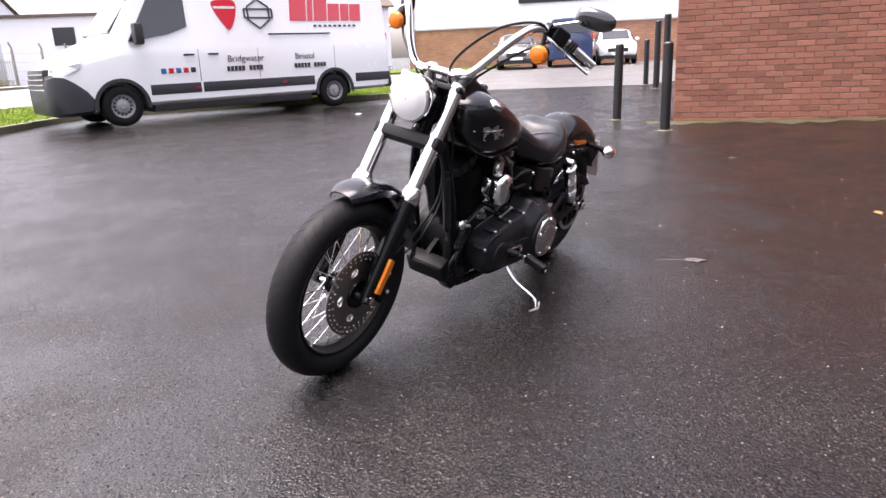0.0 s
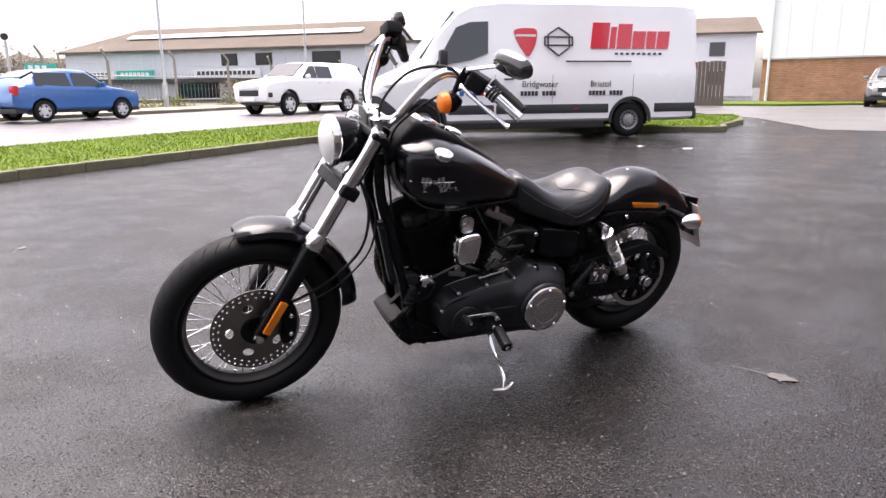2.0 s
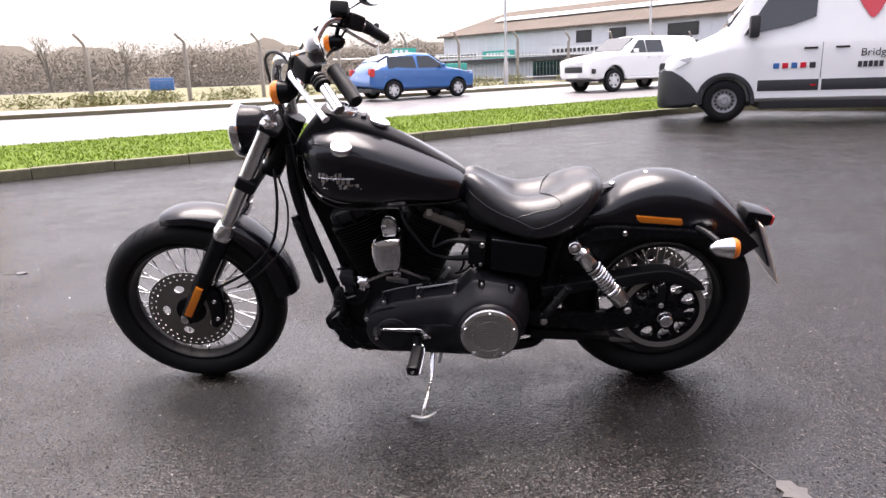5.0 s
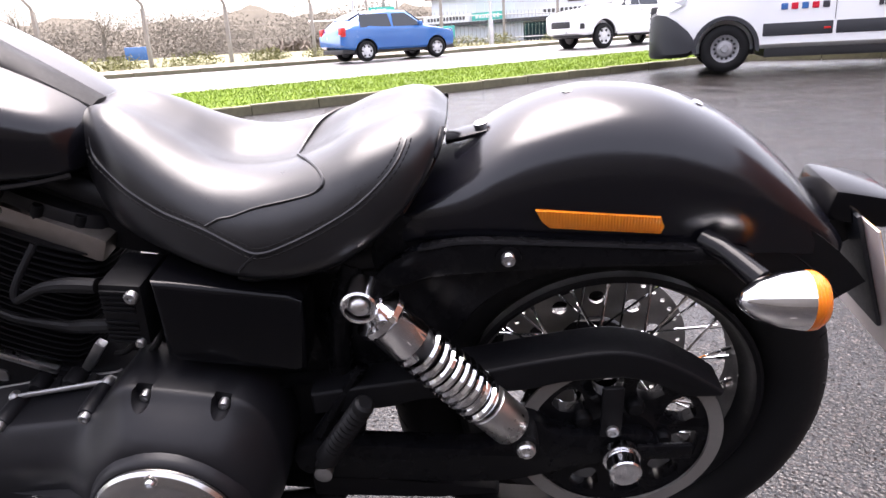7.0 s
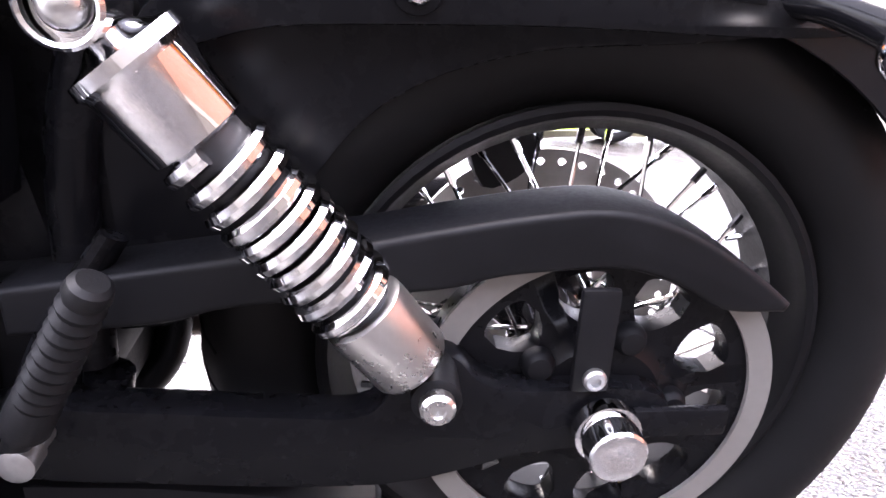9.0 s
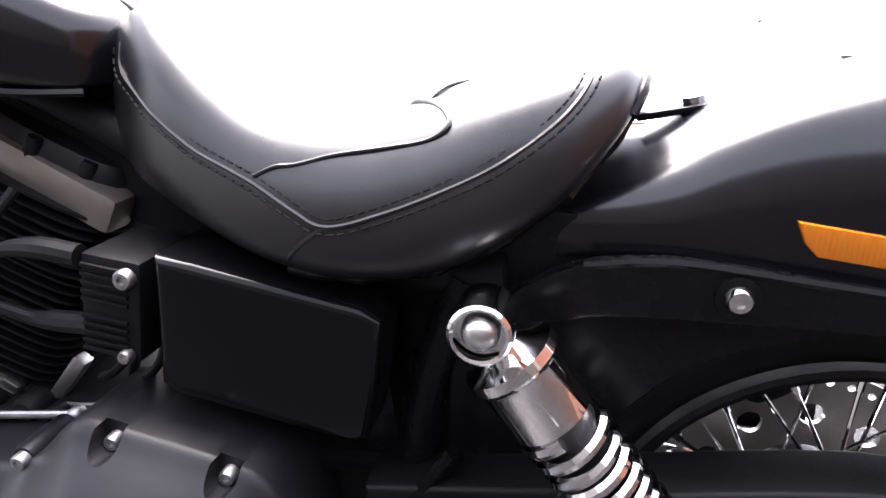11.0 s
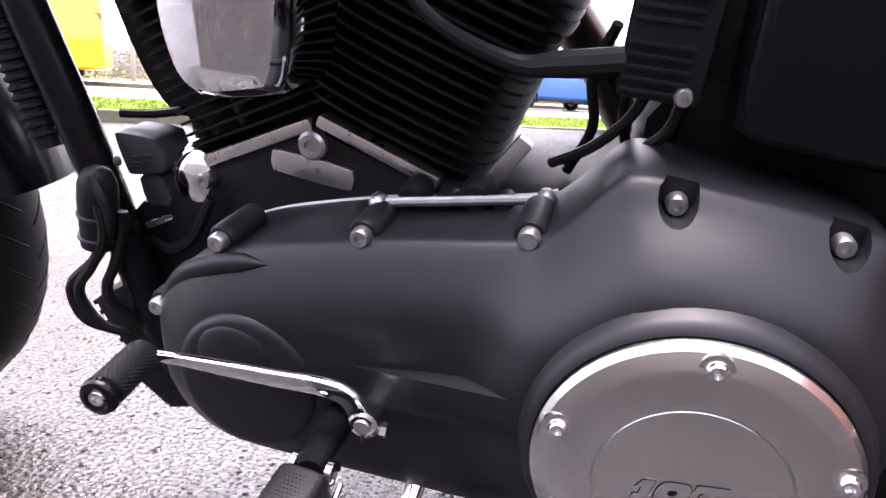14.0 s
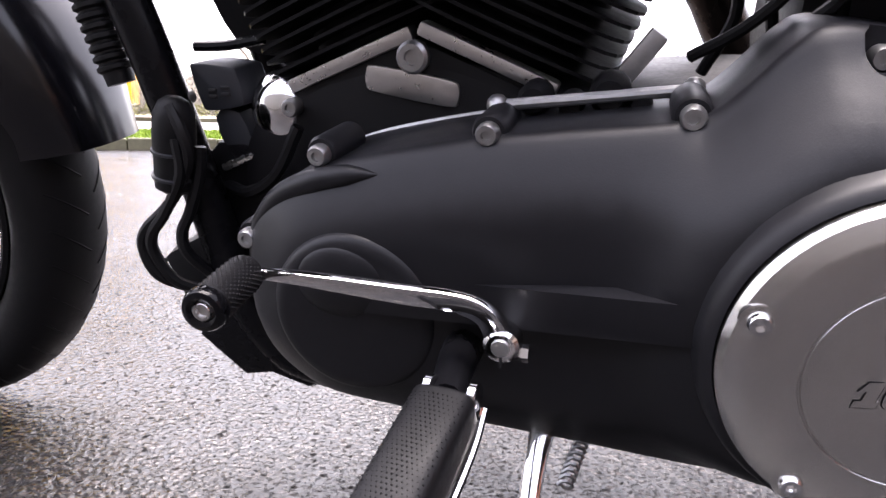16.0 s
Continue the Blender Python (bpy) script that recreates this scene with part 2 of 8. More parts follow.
put(_m, "Base Color", mix(_m, 1.0, mix(_m, 1.0, _stone, _gaps, "MULTIPLY"), ramp(_m, _damp, [(0.38, 1.0), (0.6, 0.75)]), "MULTIPLY"))
_film = mix(_m, 1.0, ramp(_m, _damp, [(0.43, 0.68), (0.55, 1.0)]), ramp(_m, _fine, [(0.38, 0.05), (0.5, 1.0)]), "MULTIPLY")
put(_m, "Coat Weight", mix(_m, 1.0, _film, _pit, "MULTIPLY"))
put(_m, "Coat Roughness", ramp(_m, _damp, [(0.42, 0.26), (0.56, 0.09)]))
_p = _m.node_tree.nodes["Principled BSDF"]
_p.inputs["Coat IOR"].default_value, _p.inputs["Specular IOR Level"].default_value = 1.5, 0.05
bump(_m, mix(_m, 0.4, _dom.outputs["Distance"], _fine), 1.0, 0.012).invert = True
_b = _m.node_tree.nodes.new("ShaderNodeBump")
_b.inputs["Distance"].default_value, _b.invert = 0.008, True
_m.node_tree.links.new(mix(_m, 0.3, _dom.outputs["Distance"], _fine), _b.inputs["Height"])
_m.node_tree.links.new(ramp(_m, _damp, [(0.42, 0.75), (0.56, 0.42)]), _b.inputs["Strength"])
_m.node_tree.links.new(_b.outputs[0], _p.inputs["Coat Normal"])

M_ROAD = worn("worn pale road", (0.165, 0.158, 0.158), 0.42, grain=30, vary=0.18, relief=0.25, dist=0.003, spread=0.15)
M_PAVE = worn("pinkish pavement", (0.27, 0.22, 0.21), 0.5, grain=25, vary=0.15, relief=0.2, dist=0.002)
M_DRIVE = worn("wet grey concrete", (0.115, 0.11, 0.108), 0.45, grain=8, vary=0.2, relief=0.2, dist=0.003, spread=0.15)
M_KERB = worn("mossy concrete kerb", (0.115, 0.108, 0.065), 0.75, grain=14, vary=0.45, relief=0.4, dist=0.004)
M_SOIL = worn("grassy soil", (0.09, 0.135, 0.018), 0.9, grain=9, vary=0.4, relief=0.5, dist=0.01)
M_WASTE = worn("waste ground", (0.14, 0.135, 0.065), 0.9, grain=3, vary=0.4, relief=0.5, dist=0.03)
M_GRASS = worn("grass blade", (0.14, 0.21, 0.02), 0.7, grain=4, vary=0.45, relief=0.0)
M_WHITE = worn("white van paint", (0.78, 0.79, 0.8), 0.2, grain=3, vary=0.03, relief=0.0, coat=0.5)
M_CLAD = worn("pale wall cladding", (0.66, 0.68, 0.71), 0.5, grain=2, vary=0.05, relief=0.05)
M_CLADW = worn("white wall panels", (0.8, 0.81, 0.83), 0.45, grain=2, vary=0.04, relief=0.05)
M_ROOF = worn("brown-grey roof sheets", (0.125, 0.105, 0.088), 0.85, grain=3, vary=0.3, relief=0.2, dist=0.01)
M_PLASTIC = worn("grey-black bumper plastic", (0.02, 0.022, 0.027), 0.5, grain=300, vary=0.15, relief=0.1, dist=0.0005)
M_DARK = worn("dark trim", (0.015, 0.015, 0.017), 0.5, grain=60, vary=0.2, relief=0.05)
M_POST = worn("concrete post", (0.26, 0.24, 0.21), 0.8, grain=12, vary=0.25, relief=0.3, dist=0.004)
M_GALV = worn("galvanised steel", (0.5, 0.51, 0.52), 0.4, 0.8, grain=40, vary=0.2, relief=0.1)
M_BOLLARD = worn("black bollard paint", (0.012, 0.012, 0.013), 0.4, grain=40, vary=0.3, relief=0.15, dist=0.001)
M_MORTAR = worn("mortar", (0.3, 0.24, 0.2), 0.9, grain=60, vary=0.25, relief=0.5, dist=0.003)
M_STEELW = worn("grey wheel steel", (0.27, 0.27, 0.28), 0.45, 0.3, grain=30, vary=0.2, relief=0.05)
M_RIM = worn("silver wheel steel", (0.6, 0.6, 0.61), 0.45, 0.2, grain=30, vary=0.2, relief=0.05)


def brick_paint(name, dark, mid, light):
    m = principled(name, mid, 0.85)
    info = m.node_tree.nodes.new("ShaderNodeObjectInfo")
    geo = m.node_tree.nodes.new("ShaderNodeNewGeometry")
    add = m.node_tree.nodes.new("ShaderNodeMath")
    add.operation = "ADD"
    fr = m.node_tree.nodes.new("ShaderNodeMath")
    fr.operation = "FRACT"
    m.node_tree.links.new(info.outputs["Random"], add.inputs[0])
    m.node_tree.links.new(geo.outputs["Random Per Island"], add.inputs[1])
    m.node_tree.links.new(add.outputs[0], fr.inputs[0])
    tone = ramp(m, fr.outputs[0], [(0.0, dark), (0.35, mid), (0.75, mid), (1.0, light)])
    fine = noise_tex(m, 120, 5)
    put(m, "Base Color", mix(m, 1.0, tone, ramp(m, fine, [(0.3, 0.75), (0.7, 1.15)]), "MULTIPLY"))
    bump(m, fine, 0.4, 0.002)
    return m


M_BRICK = brick_paint("red-brown brick", (0.2, 0.075, 0.047), (0.28, 0.108, 0.068), (0.33, 0.14, 0.092))
M_BUFF = principled("orange buff brickwork", (0.4, 0.2, 0.11), 0.85)
_m = M_BUFF
_tb = _m.node_tree.nodes.new("ShaderNodeTexBrick")
_tb.inputs["Color1"].default_value, _tb.inputs["Color2"].default_value, _tb.inputs["Mortar"].default_value = (0.42, 0.19, 0.1, 1), (0.3, 0.13, 0.07, 1), (0.4, 0.32, 0.26, 1)
_tb.inputs["Scale"].default_value, _tb.inputs["Brick Width"].default_value, _tb.inputs["Row Height"].default_value, _tb.inputs["Mortar Size"].default_value = 1.0, 0.225, 0.075, 0.006
_mp, _tc = _m.node_tree.nodes.new("ShaderNodeMapping"), _m.node_tree.nodes.new("ShaderNodeTexCoord")
_mp.inputs["Rotation"].default_value = (radians(-90), 0, 0)
_m.node_tree.links.new(_tc.outputs["Object"], _mp.inputs["Vector"])
_m.node_tree.links.new(_mp.outputs[0], _tb.inputs["Vector"])
put(_m, "Base Color", mix(_m, 1.0, _tb.outputs["Color"], ramp(_m, noise_tex(_m, 1.5, 5), [(0.3, 0.75), (0.7, 1.15)]), "MULTIPLY"))


def colour_paint(name, colour):
    return worn(name, colour, 0.22, grain=3, vary=0.06, relief=0.0, coat=0.6)


M_BLUE = colour_paint("blue car paint", (0.03, 0.12, 0.34))
M_NAVY = colour_paint("dark blue van paint", (0.025, 0.045, 0.11))
M_SILVER = worn("silver car paint", (0.28, 0.28, 0.28), 0.25, 0.5, grain=3, vary=0.05, relief=0.0, coat=0.5)
M_YELLOW = colour_paint("yellow van paint", (0.8, 0.42, 0.01))
M_REDP = colour_paint("red print", (0.55, 0.01, 0.03))
M_PLATE = worn("pale plastic plate back", (0.6, 0.53, 0.51), 0.35, grain=40, vary=0.1, relief=0.0)
M_INK = principled("dark print", (0.03, 0.03, 0.035), 0.4)
M_TEAL = worn("teal sign board", (0.03, 0.4, 0.33), 0.5, grain=8, vary=0.1, relief=0.0)
M_SIGNW = worn("white sign board", (0.75, 0.77, 0.77), 0.5, grain=8, vary=0.06, relief=0.0)

for _mat in (M_GRASS, M_SOIL, M_ROOF):
    _mat.node_tree.nodes["Principled BSDF"].inputs["Specular IOR Level"].default_value = 0.12

# ---- ground, verge, road ----


def rise(x, y):
    """The land climbs gently away from the yard."""
    t = min(max((math.hypot(x, y) - 3) / 30, 0), 1)
    return 0.38 * t * t * (3 - 2 * t)


def sheet(name, outline, material, lift, label, category):
    """A flat strip that follows the land, as a fine fan of quads between two lines of equal count."""
    bm = B()
    near, far = outline
    rows = []
    for a, b in zip(near, far):
        n = 8
        rows.append([bm.verts.new((a[0] + (b[0] - a[0]) * k / n, a[1] + (b[1] - a[1]) * k / n, 0)) for k in range(n + 1)])
    for p, q in zip(rows, rows[1:]):
        for k in range(len(p) - 1):
            bm.faces.new((p[k], p[k + 1], q[k + 1], q[k]))
    for v in bm.verts:
        v.co.z = rise(v.co.x, v.co.y) + lift
    return solo(name, bm, material, label, category, kind="structure")


bm = B()
radii = [0.0] + [0.6 * 1.17 ** k for k in range(48)]
prev = None
for r in radii[1:]:
    ring = [bm.verts.new((r * math.cos(2 * math.pi * k / 96), r * math.sin(2 * math.pi * k / 96), rise(r, 0))) for k in range(96)]
    if prev is None:
        bm.faces.new(ring)
    else:
        for k in range(96):
            bm.faces.new((prev[k], prev[(k + 1) % 96], ring[(k + 1) % 96], ring[k]))
    prev = ring
solo("ground", bm, M_ASPHALT, "wet dark asphalt yard with damp patches", "ground", kind="structure")

U, V = Vector((0.81, 0.586)), Vector((-0.586, 0.81))


def uv(u, d):
    p = U * u + V * d
    return (p.x, p.y)


# the grass island between yard and road, with its kerb
NEAR = [uv(-40, 6.2), uv(-20, 6.6), uv(-10, 6.9), uv(-4.2, 7.2), uv(0, 7.6), uv(4, 7.7), uv(8, 7.9), (4.6, 12.9), (5.6, 12.8), (7.4, 11.6), (9.2, 10.2), (10.6, 9.3), (11.4, 9.5), (12.8, 10.4), (14.2, 11.6)]
FAR = [uv(-40, 10.3), uv(-20, 10.6), uv(-10, 10.9), uv(-4.2, 11.1), uv(0, 11.2), uv(4, 11.3), uv(8, 11.4), (3.7, 16.4), (5.2, 16.8), (7.6, 16.2), (9.6, 15.2), (11.6, 14.1), (12.8, 13.4), (13.8, 12.7), (14.4, 12.0)]
sheet("road", ([uv(u, 11.0) for u in range(-90, 66, 6)], [uv(u, 20.3) for u in range(-90, 66, 6)]), M_ROAD, 0.006, "pale wet road beyond the verge", "road")
sheet("pavement", ([uv(u, 20.45) for u in range(-90, 66, 6)], [uv(u, 23.0) for u in range(-90, 66, 6)]), M_PAVE, 0.11, "pinkish footpath along the road", "pavement")
sheet("waste_ground", ([uv(u, 23.1) for u in range(-150, 30, 6)], [uv(u, 75.0) for u in range(-150, 30, 6)]), M_WASTE, 0.1, "rough grassy waste ground behind the fence", "ground")
sheet("drive", ([(14.6, 4.6), (13.0, 8.2), (15.2, 11.8), (16.5, 17)], [(40, -2), (36, 12), (29.5, 17.9), (24, 23.5)]), M_DRIVE, 0.005, "pale concrete drive between the buildings", "road")
verge = sheet("verge", (NEAR, FAR), M_SOIL, 0.105, "mown green grass verge with soil", "grass")


def kerb_run(name, line, label, height=0.125, width=0.13, length=0.915):
    run = thing(name, label, "kerb", kind="structure")
    path = [Vector((x, y, 0)) for x, y in line]
    bm0 = B()
    box(bm0, (0, -width / 2, -0.12), (length - 0.008, width / 2, height), 0.018)
    me = bpy.data.meshes.new("kerb_stone")
    bm0.to_mesh(me)
    bm0.free()
    me.materials.append(M_KERB)
    k, at, left = 0, path[0].copy(), length
    while k < len(path) - 1:
        d = path[k + 1] - at
        if d.length < 0.3:
            k += 1
            continue
        d = d.normalized()
        ob = new("kerb_stone", me)
        ob.parent = run
        ob.matrix_basis = Matrix.LocRotScale((at.x, at.y, rise(at.x, at.y) + random.uniform(-0.006, 0.004)), Euler((0, 0, math.atan2(d.y, d.x) + random.uniform(-0.012, 0.012))), None)
        at = at + d * length
        while k < len(path) - 1 and (path[k + 1] - at).dot(path[k + 1] - path[k]) < 0:
            k += 1
    return run


kerb_run("kerb_near", [uv(-24, 6.5)] + NEAR[2:], "mossy concrete kerb stones along the verge")
kerb_run("kerb_tip", [(14.2, 11.6), (14.5, 12.0), (13.8, 12.75), (12.8, 13.5), (9.6, 15.3)], "concrete kerb round the end of the verge")
kerb_run("kerb_far", [uv(-52, 20.4), uv(30, 20.4)], "dark kerb along the far side of the road", 0.13, 0.16, 1.83)

# grass blades on the verge
rnd = random.Random(4)
verts, faces = [], []
for i in range(len(NEAR) - 1):
    a, b, c, d = (Vector((*p, 0)) for p in (NEAR[i], NEAR[i + 1], FAR[i + 1], FAR[i]))
    area = ((b - a).cross(d - a).length + (b - c).cross(d - c).length) / 2
    dens = 520 if i > 2 else (120 if i == 2 else 0)
    for k in range(int(area * dens)):
        s, t = rnd.random(), rnd.random()
        if t < 0.03:
            continue
        p = a.lerp(b, s).lerp(d.lerp(c, s), t)
        h, an, w = rnd.uniform(0.02, 0.055), rnd.uniform(0, 6.28), rnd.uniform(0.006, 0.014)
        z = rise(p.x, p.y) + 0.1
        dx, dy = math.cos(an) * w, math.sin(an) * w
        lx, ly = rnd.uniform(-0.04, 0.04), rnd.uniform(-0.04, 0.04)
        n = len(verts)
        verts += [(p.x - dx, p.y - dy, z), (p.x + dx, p.y + dy, z), (p.x + lx, p.y + ly, z + h)]
        faces.append((n, n + 1, n + 2))
me = bpy.data.meshes.new("grass")
me.from_pydata(verts, [], faces)
me.materials.append(M_GRASS)
tagged(new("grass", me), "short bright green grass on the verge", "grass", kind="stuff")

# ---- brick building beside the yard ----
WALL_A, WALL_B = Vector((7.31, 1.52, 0)), Vector((11.65, -12.34, 0))
wd = (WALL_B - WALL_A).normalized()
wall_m = Matrix.LocRotScale(WALL_A, Euler((0, 0, math.atan2(wd.y, wd.x))), None)
WLEN = (WALL_B - WALL_A).length
near_wall = thing("wall_brick", "red-brown brick wall of the showroom building", "wall", wall_m, kind="structure")
bm = B()
box(bm, (0.012, 0.02, -0.1), (WLEN, 0.34, 5.6))
part("wall_core", bm, M_MORTAR, near_wall, smooth=False)
# unseen dark wall added behind the viewpoint, so the bike's near flank stays dark
M_UNSEENWALL = worn("dark unseen wall", (0.07, 0.065, 0.06), 0.4, grain=3, vary=0.2, relief=0.1)
bm = B()
box(bm, (-13.0, -9.5, -0.1), (9.9, -7.4, 4.2))
solo("wall_behind", bm, M_UNSEENWALL, "plain dark wall added out of view to darken the yard side", "wall", kind="structure", smooth=False)

# moss along the foot of the wall
M_MOSS = worn("thin green-brown moss", (0.05, 0.05, 0.018), 0.9, grain=30, vary=0.5, relief=0.4, dist=0.004)
rr = random.Random(31)
bm = B()
rows = []
for k in range(70):
    p = WALL_A + wd * (k * 0.12 - 0.35)
    n = Vector((wd.y, -wd.x, 0))
    reach = (0.2 + 0.12 * math.sin(k * 0.5) + 0.08 * math.sin(k * 1.7 + 1) + rr.uniform(-0.06, 0.06)) * (1.0 if k > 3 else 0.5 + 0.15 * k)
    rows.append([bm.verts.new((q.x, q.y, rise(q.x, q.y) + h)) for q, h in ((p, 0.012), (p + n * reach * 0.5, 0.009), (p + n * reach, 0.001))])
for a, b in zip(rows, rows[1:]):
    for q in range(2):
        bm.faces.new((a[q], b[q], b[q + 1], a[q + 1]))
solo("moss", bm, M_MOSS, "thin moss along the foot of the brick wall", "moss", kind="stuff")


# bollards
def bollard(x, y, h=1.06, r=0.062, tilt=0.0):
    ob = thing("bollard", "black painted steel bollard on the asphalt", "bollard", pose(x, y, rise(x, y), tilt, tilt * 0.6, 0), "bollards by the brick wall")
    bm = B()
    lathe(bm, (0, 0, -0.02), (0, 0, 1), [(0, r), (h - 0.015, r), (h, r - 0.012), (h + 0.004, r * 0.6), (h + 0.006, 0.002)], 20)
    part("tube", bm, M_BOLLARD, ob)
    bm = B()
    lathe(bm, (0, 0, 0), (0, 0, 1), [(0, r + 0.03), (0.006, r + 0.026), (0.012, r + 0.004)], 20)
    part("footing", bm, M_KERB, ob)
    return ob


bollard(6.375, 1.31, 1.1)
bollard(7.41, 2.38, 1.1, tilt=0.8)
bollard(14.6, 4.6, 1.1)
bollard(12.2, 3.3, 1.6, 0.07)
bollard(13.5, 3.95, 1.5, 0.07)


# ---- vehicles ----
def wheel(parent, x, y, z, r, w, side, rim_r, spokes=0, metal=None):
    wh = part("wheel", tyre_mesh(x, y, z, r, w, rim_r), M_TYRE, parent)
    bm = B()
    lathe(bm, (x, y, z), (0, side, 0), [(w * 0.1, rim_r + 0.004), (w * 0.42, rim_r + 0.006), (w * 0.46, rim_r - 0.012), (w * 0.3, rim_r - 0.03), (w * 0.22, rim_r * 0.62), (w * 0.36, rim_r * 0.5), (w * 0.4, rim_r * 0.28), (w * 0.48, rim_r * 0.24), (w * 0.48, 0.002)], 28)
    part("rim", bm, metal or M_RIM, wh)
    n = spokes or 14
    for k in range(n):
        bm = B()
        a = 2 * math.pi * k / n
        rr = rim_r * (0.72 if spokes else 0.66)
        s = rim_r * (0.17 if spokes else 0.09)
        cyl(bm, (x + math.cos(a) * rr, y + side * w * 0.2, z + math.sin(a) * rr), (x + math.cos(a) * rr, y + side * w * 0.31, z + math.sin(a) * rr), s, seg=8)
        part("rim_hole", bm, M_DARK, wh)
    return wh


def tyre_mesh(x, y, z, r, w, rim_r):
    bm = B()
    h = w / 2
    lathe(bm, (x, y - h, z), (0, 1, 0), [(0.012, rim_r - 0.02), (0, rim_r + 0.02), (0.004, (r + rim_r) / 2), (0.02, r - 0.018), (0.04, r - 0.003), (h, r), (w - 0.04, r - 0.003), (w - 0.02, r - 0.018), (w - 0.004, (r + rim_r) / 2), (w, rim_r + 0.02), (w - 0.012, rim_r - 0.02)], 36, caps=False)
    return bm


def shell(bm, stations, ny=7):
    """A vehicle's body from cross-sections: (x, half width low, half width belt, half width roof, z low, z belt, z roof, crown)."""
    loops = []
    for x, wl, wb, wr, zl, zb, zr, cr in stations:
        right = [(wl * 0.92, zl), (wl, zl + 0.06), (wl + (wb - wl) * 0.7, zl + (zb - zl) * 0.5), (wb, zb - 0.05), (wb - 0.012, zb + 0.03),
                 (wr + (wb - wr) * 0.45, zb + (zr - zb) * 0.5), (wr + 0.015, zr - 0.07), (wr - 0.06, zr - 0.008), (wr * 0.55, zr + cr * 0.7), (0, zr + cr)]
        left = [(-a, b) for a, b in right[-2::-1]]
        loops.append([(x, a, b) for a, b in right + left])
    rings(bm, loops)


def van():
    v = thing("van", "white panel van with red and black lettering, parked on the yard", "van", pose(4.31, 10.97, 0.1, 0, 0, -12.6))
    # local x runs from the front axle to the rear axle; the near side is -y
    w = 0.99
    bm = B()
    st = [(-1.02, 0.62, 0.66, 0.6, 0.32, 0.86, 0.92, 0.02), (-0.96, 0.8, 0.84, 0.72, 0.28, 0.95, 1.06, 0.03), (-0.8, 0.93, 0.95, 0.8, 0.28, 1.02, 1.18, 0.04), (-0.45, 0.97, 0.98, 0.82, 0.28, 1.12, 1.32, 0.05),
          (-0.12, 0.985, 0.99, 0.86, 0.3, 1.2, 1.46, 0.05), (0.0, 0.985, 0.99, 0.86, 0.3, 1.22, 1.54, 0.05), (0.35, 0.985, 0.99, 0.87, 0.32, 1.25, 2.06, 0.05), (0.72, 0.985, 0.99, 0.83, 0.33, 1.27, 2.46, 0.06), (1.0, 0.985, 0.99, 0.82, 0.33, 1.28, 2.6, 0.07),
          (1.5, 0.985, 0.995, 0.84, 0.33, 1.28, 2.66, 0.07), (3.0, 0.985, 0.995, 0.84, 0.33, 1.28, 2.67, 0.07), (5.4, 0.985, 0.995, 0.84, 0.33, 1.28, 2.66, 0.07), (5.72, 0.975, 0.985, 0.83, 0.34, 1.28, 2.62, 0.06), (5.8, 0.93, 0.945, 0.78, 0.36, 1.28, 2.5, 0.04)]
    shell(bm, st)
    body = part("body", bm, M_WHITE, v, sharp=40)
    cut_arches(body, (0.0, 4.325), 0.35, 0.43, 0.7)
    for side in (-1, 1):
        s = side
        # black rubbing strips along the flank
        for a, b in ((0.5, 1.42), (1.46, 3.84), (4.86, 5.79)):
            bm = B()
            box(bm, (a, s * 0.982 - 0.014, 0.5), (b, s * 0.982 + 0.014, 0.68), 0.01)
            part("side_moulding", bm, M_PLASTIC, v)
        for cx in (0.0, 4.325):
            bm = B()
            o = [(cx + 0.47 * math.cos(radians(a)), 0.35 + 0.47 * math.sin(radians(a))) for a in range(-8, 189, 12)]
            i = [(cx + 0.41 * math.cos(radians(a)), 0.35 + 0.41 * math.sin(radians(a))) for a in range(188, -9, -12)]
            plate(bm, o + i, s * 0.984 - 0.02, s * 0.984 + 0.014)
            part("arch_trim", bm, M_PLASTIC, v)
        # cab window
        bm = B()
        o = [(0.24, 1.42), (0.68, 2.14), (0.95, 2.24), (1.32, 2.26), (1.3, 1.66), (0.95, 1.54)]
        win(bm, o, s, 0.998, 0.128, 1.28)
        part("cab_window", bm, M_GLASS, v)
        bm = B()
        box(bm, (0.3, s * 1.1 - 0.1, 1.36), (0.46, s * 1.1 + 0.1, 1.72), 0.05)
        part("mirror", bm, M_DARK, v)
        for hx in (1.16, 1.62):
            bm = B()
            box(bm, (hx, s * 1.0 - 0.015, 1.16), (hx + 0.2, s * 1.0 + 0.02, 1.19), 0.008)
            part("door_handle", bm, M_DARK, v)
        bm = B()
        box(bm, (2.9, s * 0.985 - 0.008, 1.5), (4.3, s * 0.985 + 0.012, 1.525), 0.004)
        part("door_rail", bm, M_DARK, v)
        for sx in (1.43, 2.62, 4.36):
            bm = B()
            box(bm, (sx, s * 0.99 - 0.006, 0.7), (sx + 0.008, s * 0.99 + 0.003, 1.26), 0)
            part("door_seam", bm, M_DARK, v, smooth=False)
        bm = B()
        box(bm, (5.74, s * 0.88 - 0.05, 0.85), (5.81, s * 0.88 + 0.075, 1.5), 0.02)
        part("tail_light", bm, M_RED, v)
        for lx in (1.3, 3.1):
            bm = B()
            box(bm, (lx, s * 0.998 - 0.004, 0.57), (lx + 0.09, s * 0.998 + 0.006, 0.6), 0.004)
            part("marker_light", bm, M_RED, v)
        bm = B()
        rings(bm, [[(x, s * (y + d), z) for x, y, z in ((-0.985, 0.77, 0.9), (-0.98, 0.76, 1.0), (-0.78, 0.93, 1.07), (-0.56, 0.965, 1.1), (-0.6, 0.97, 1.01), (-0.8, 0.955, 0.91))] for d in (0.012, -0.12)])
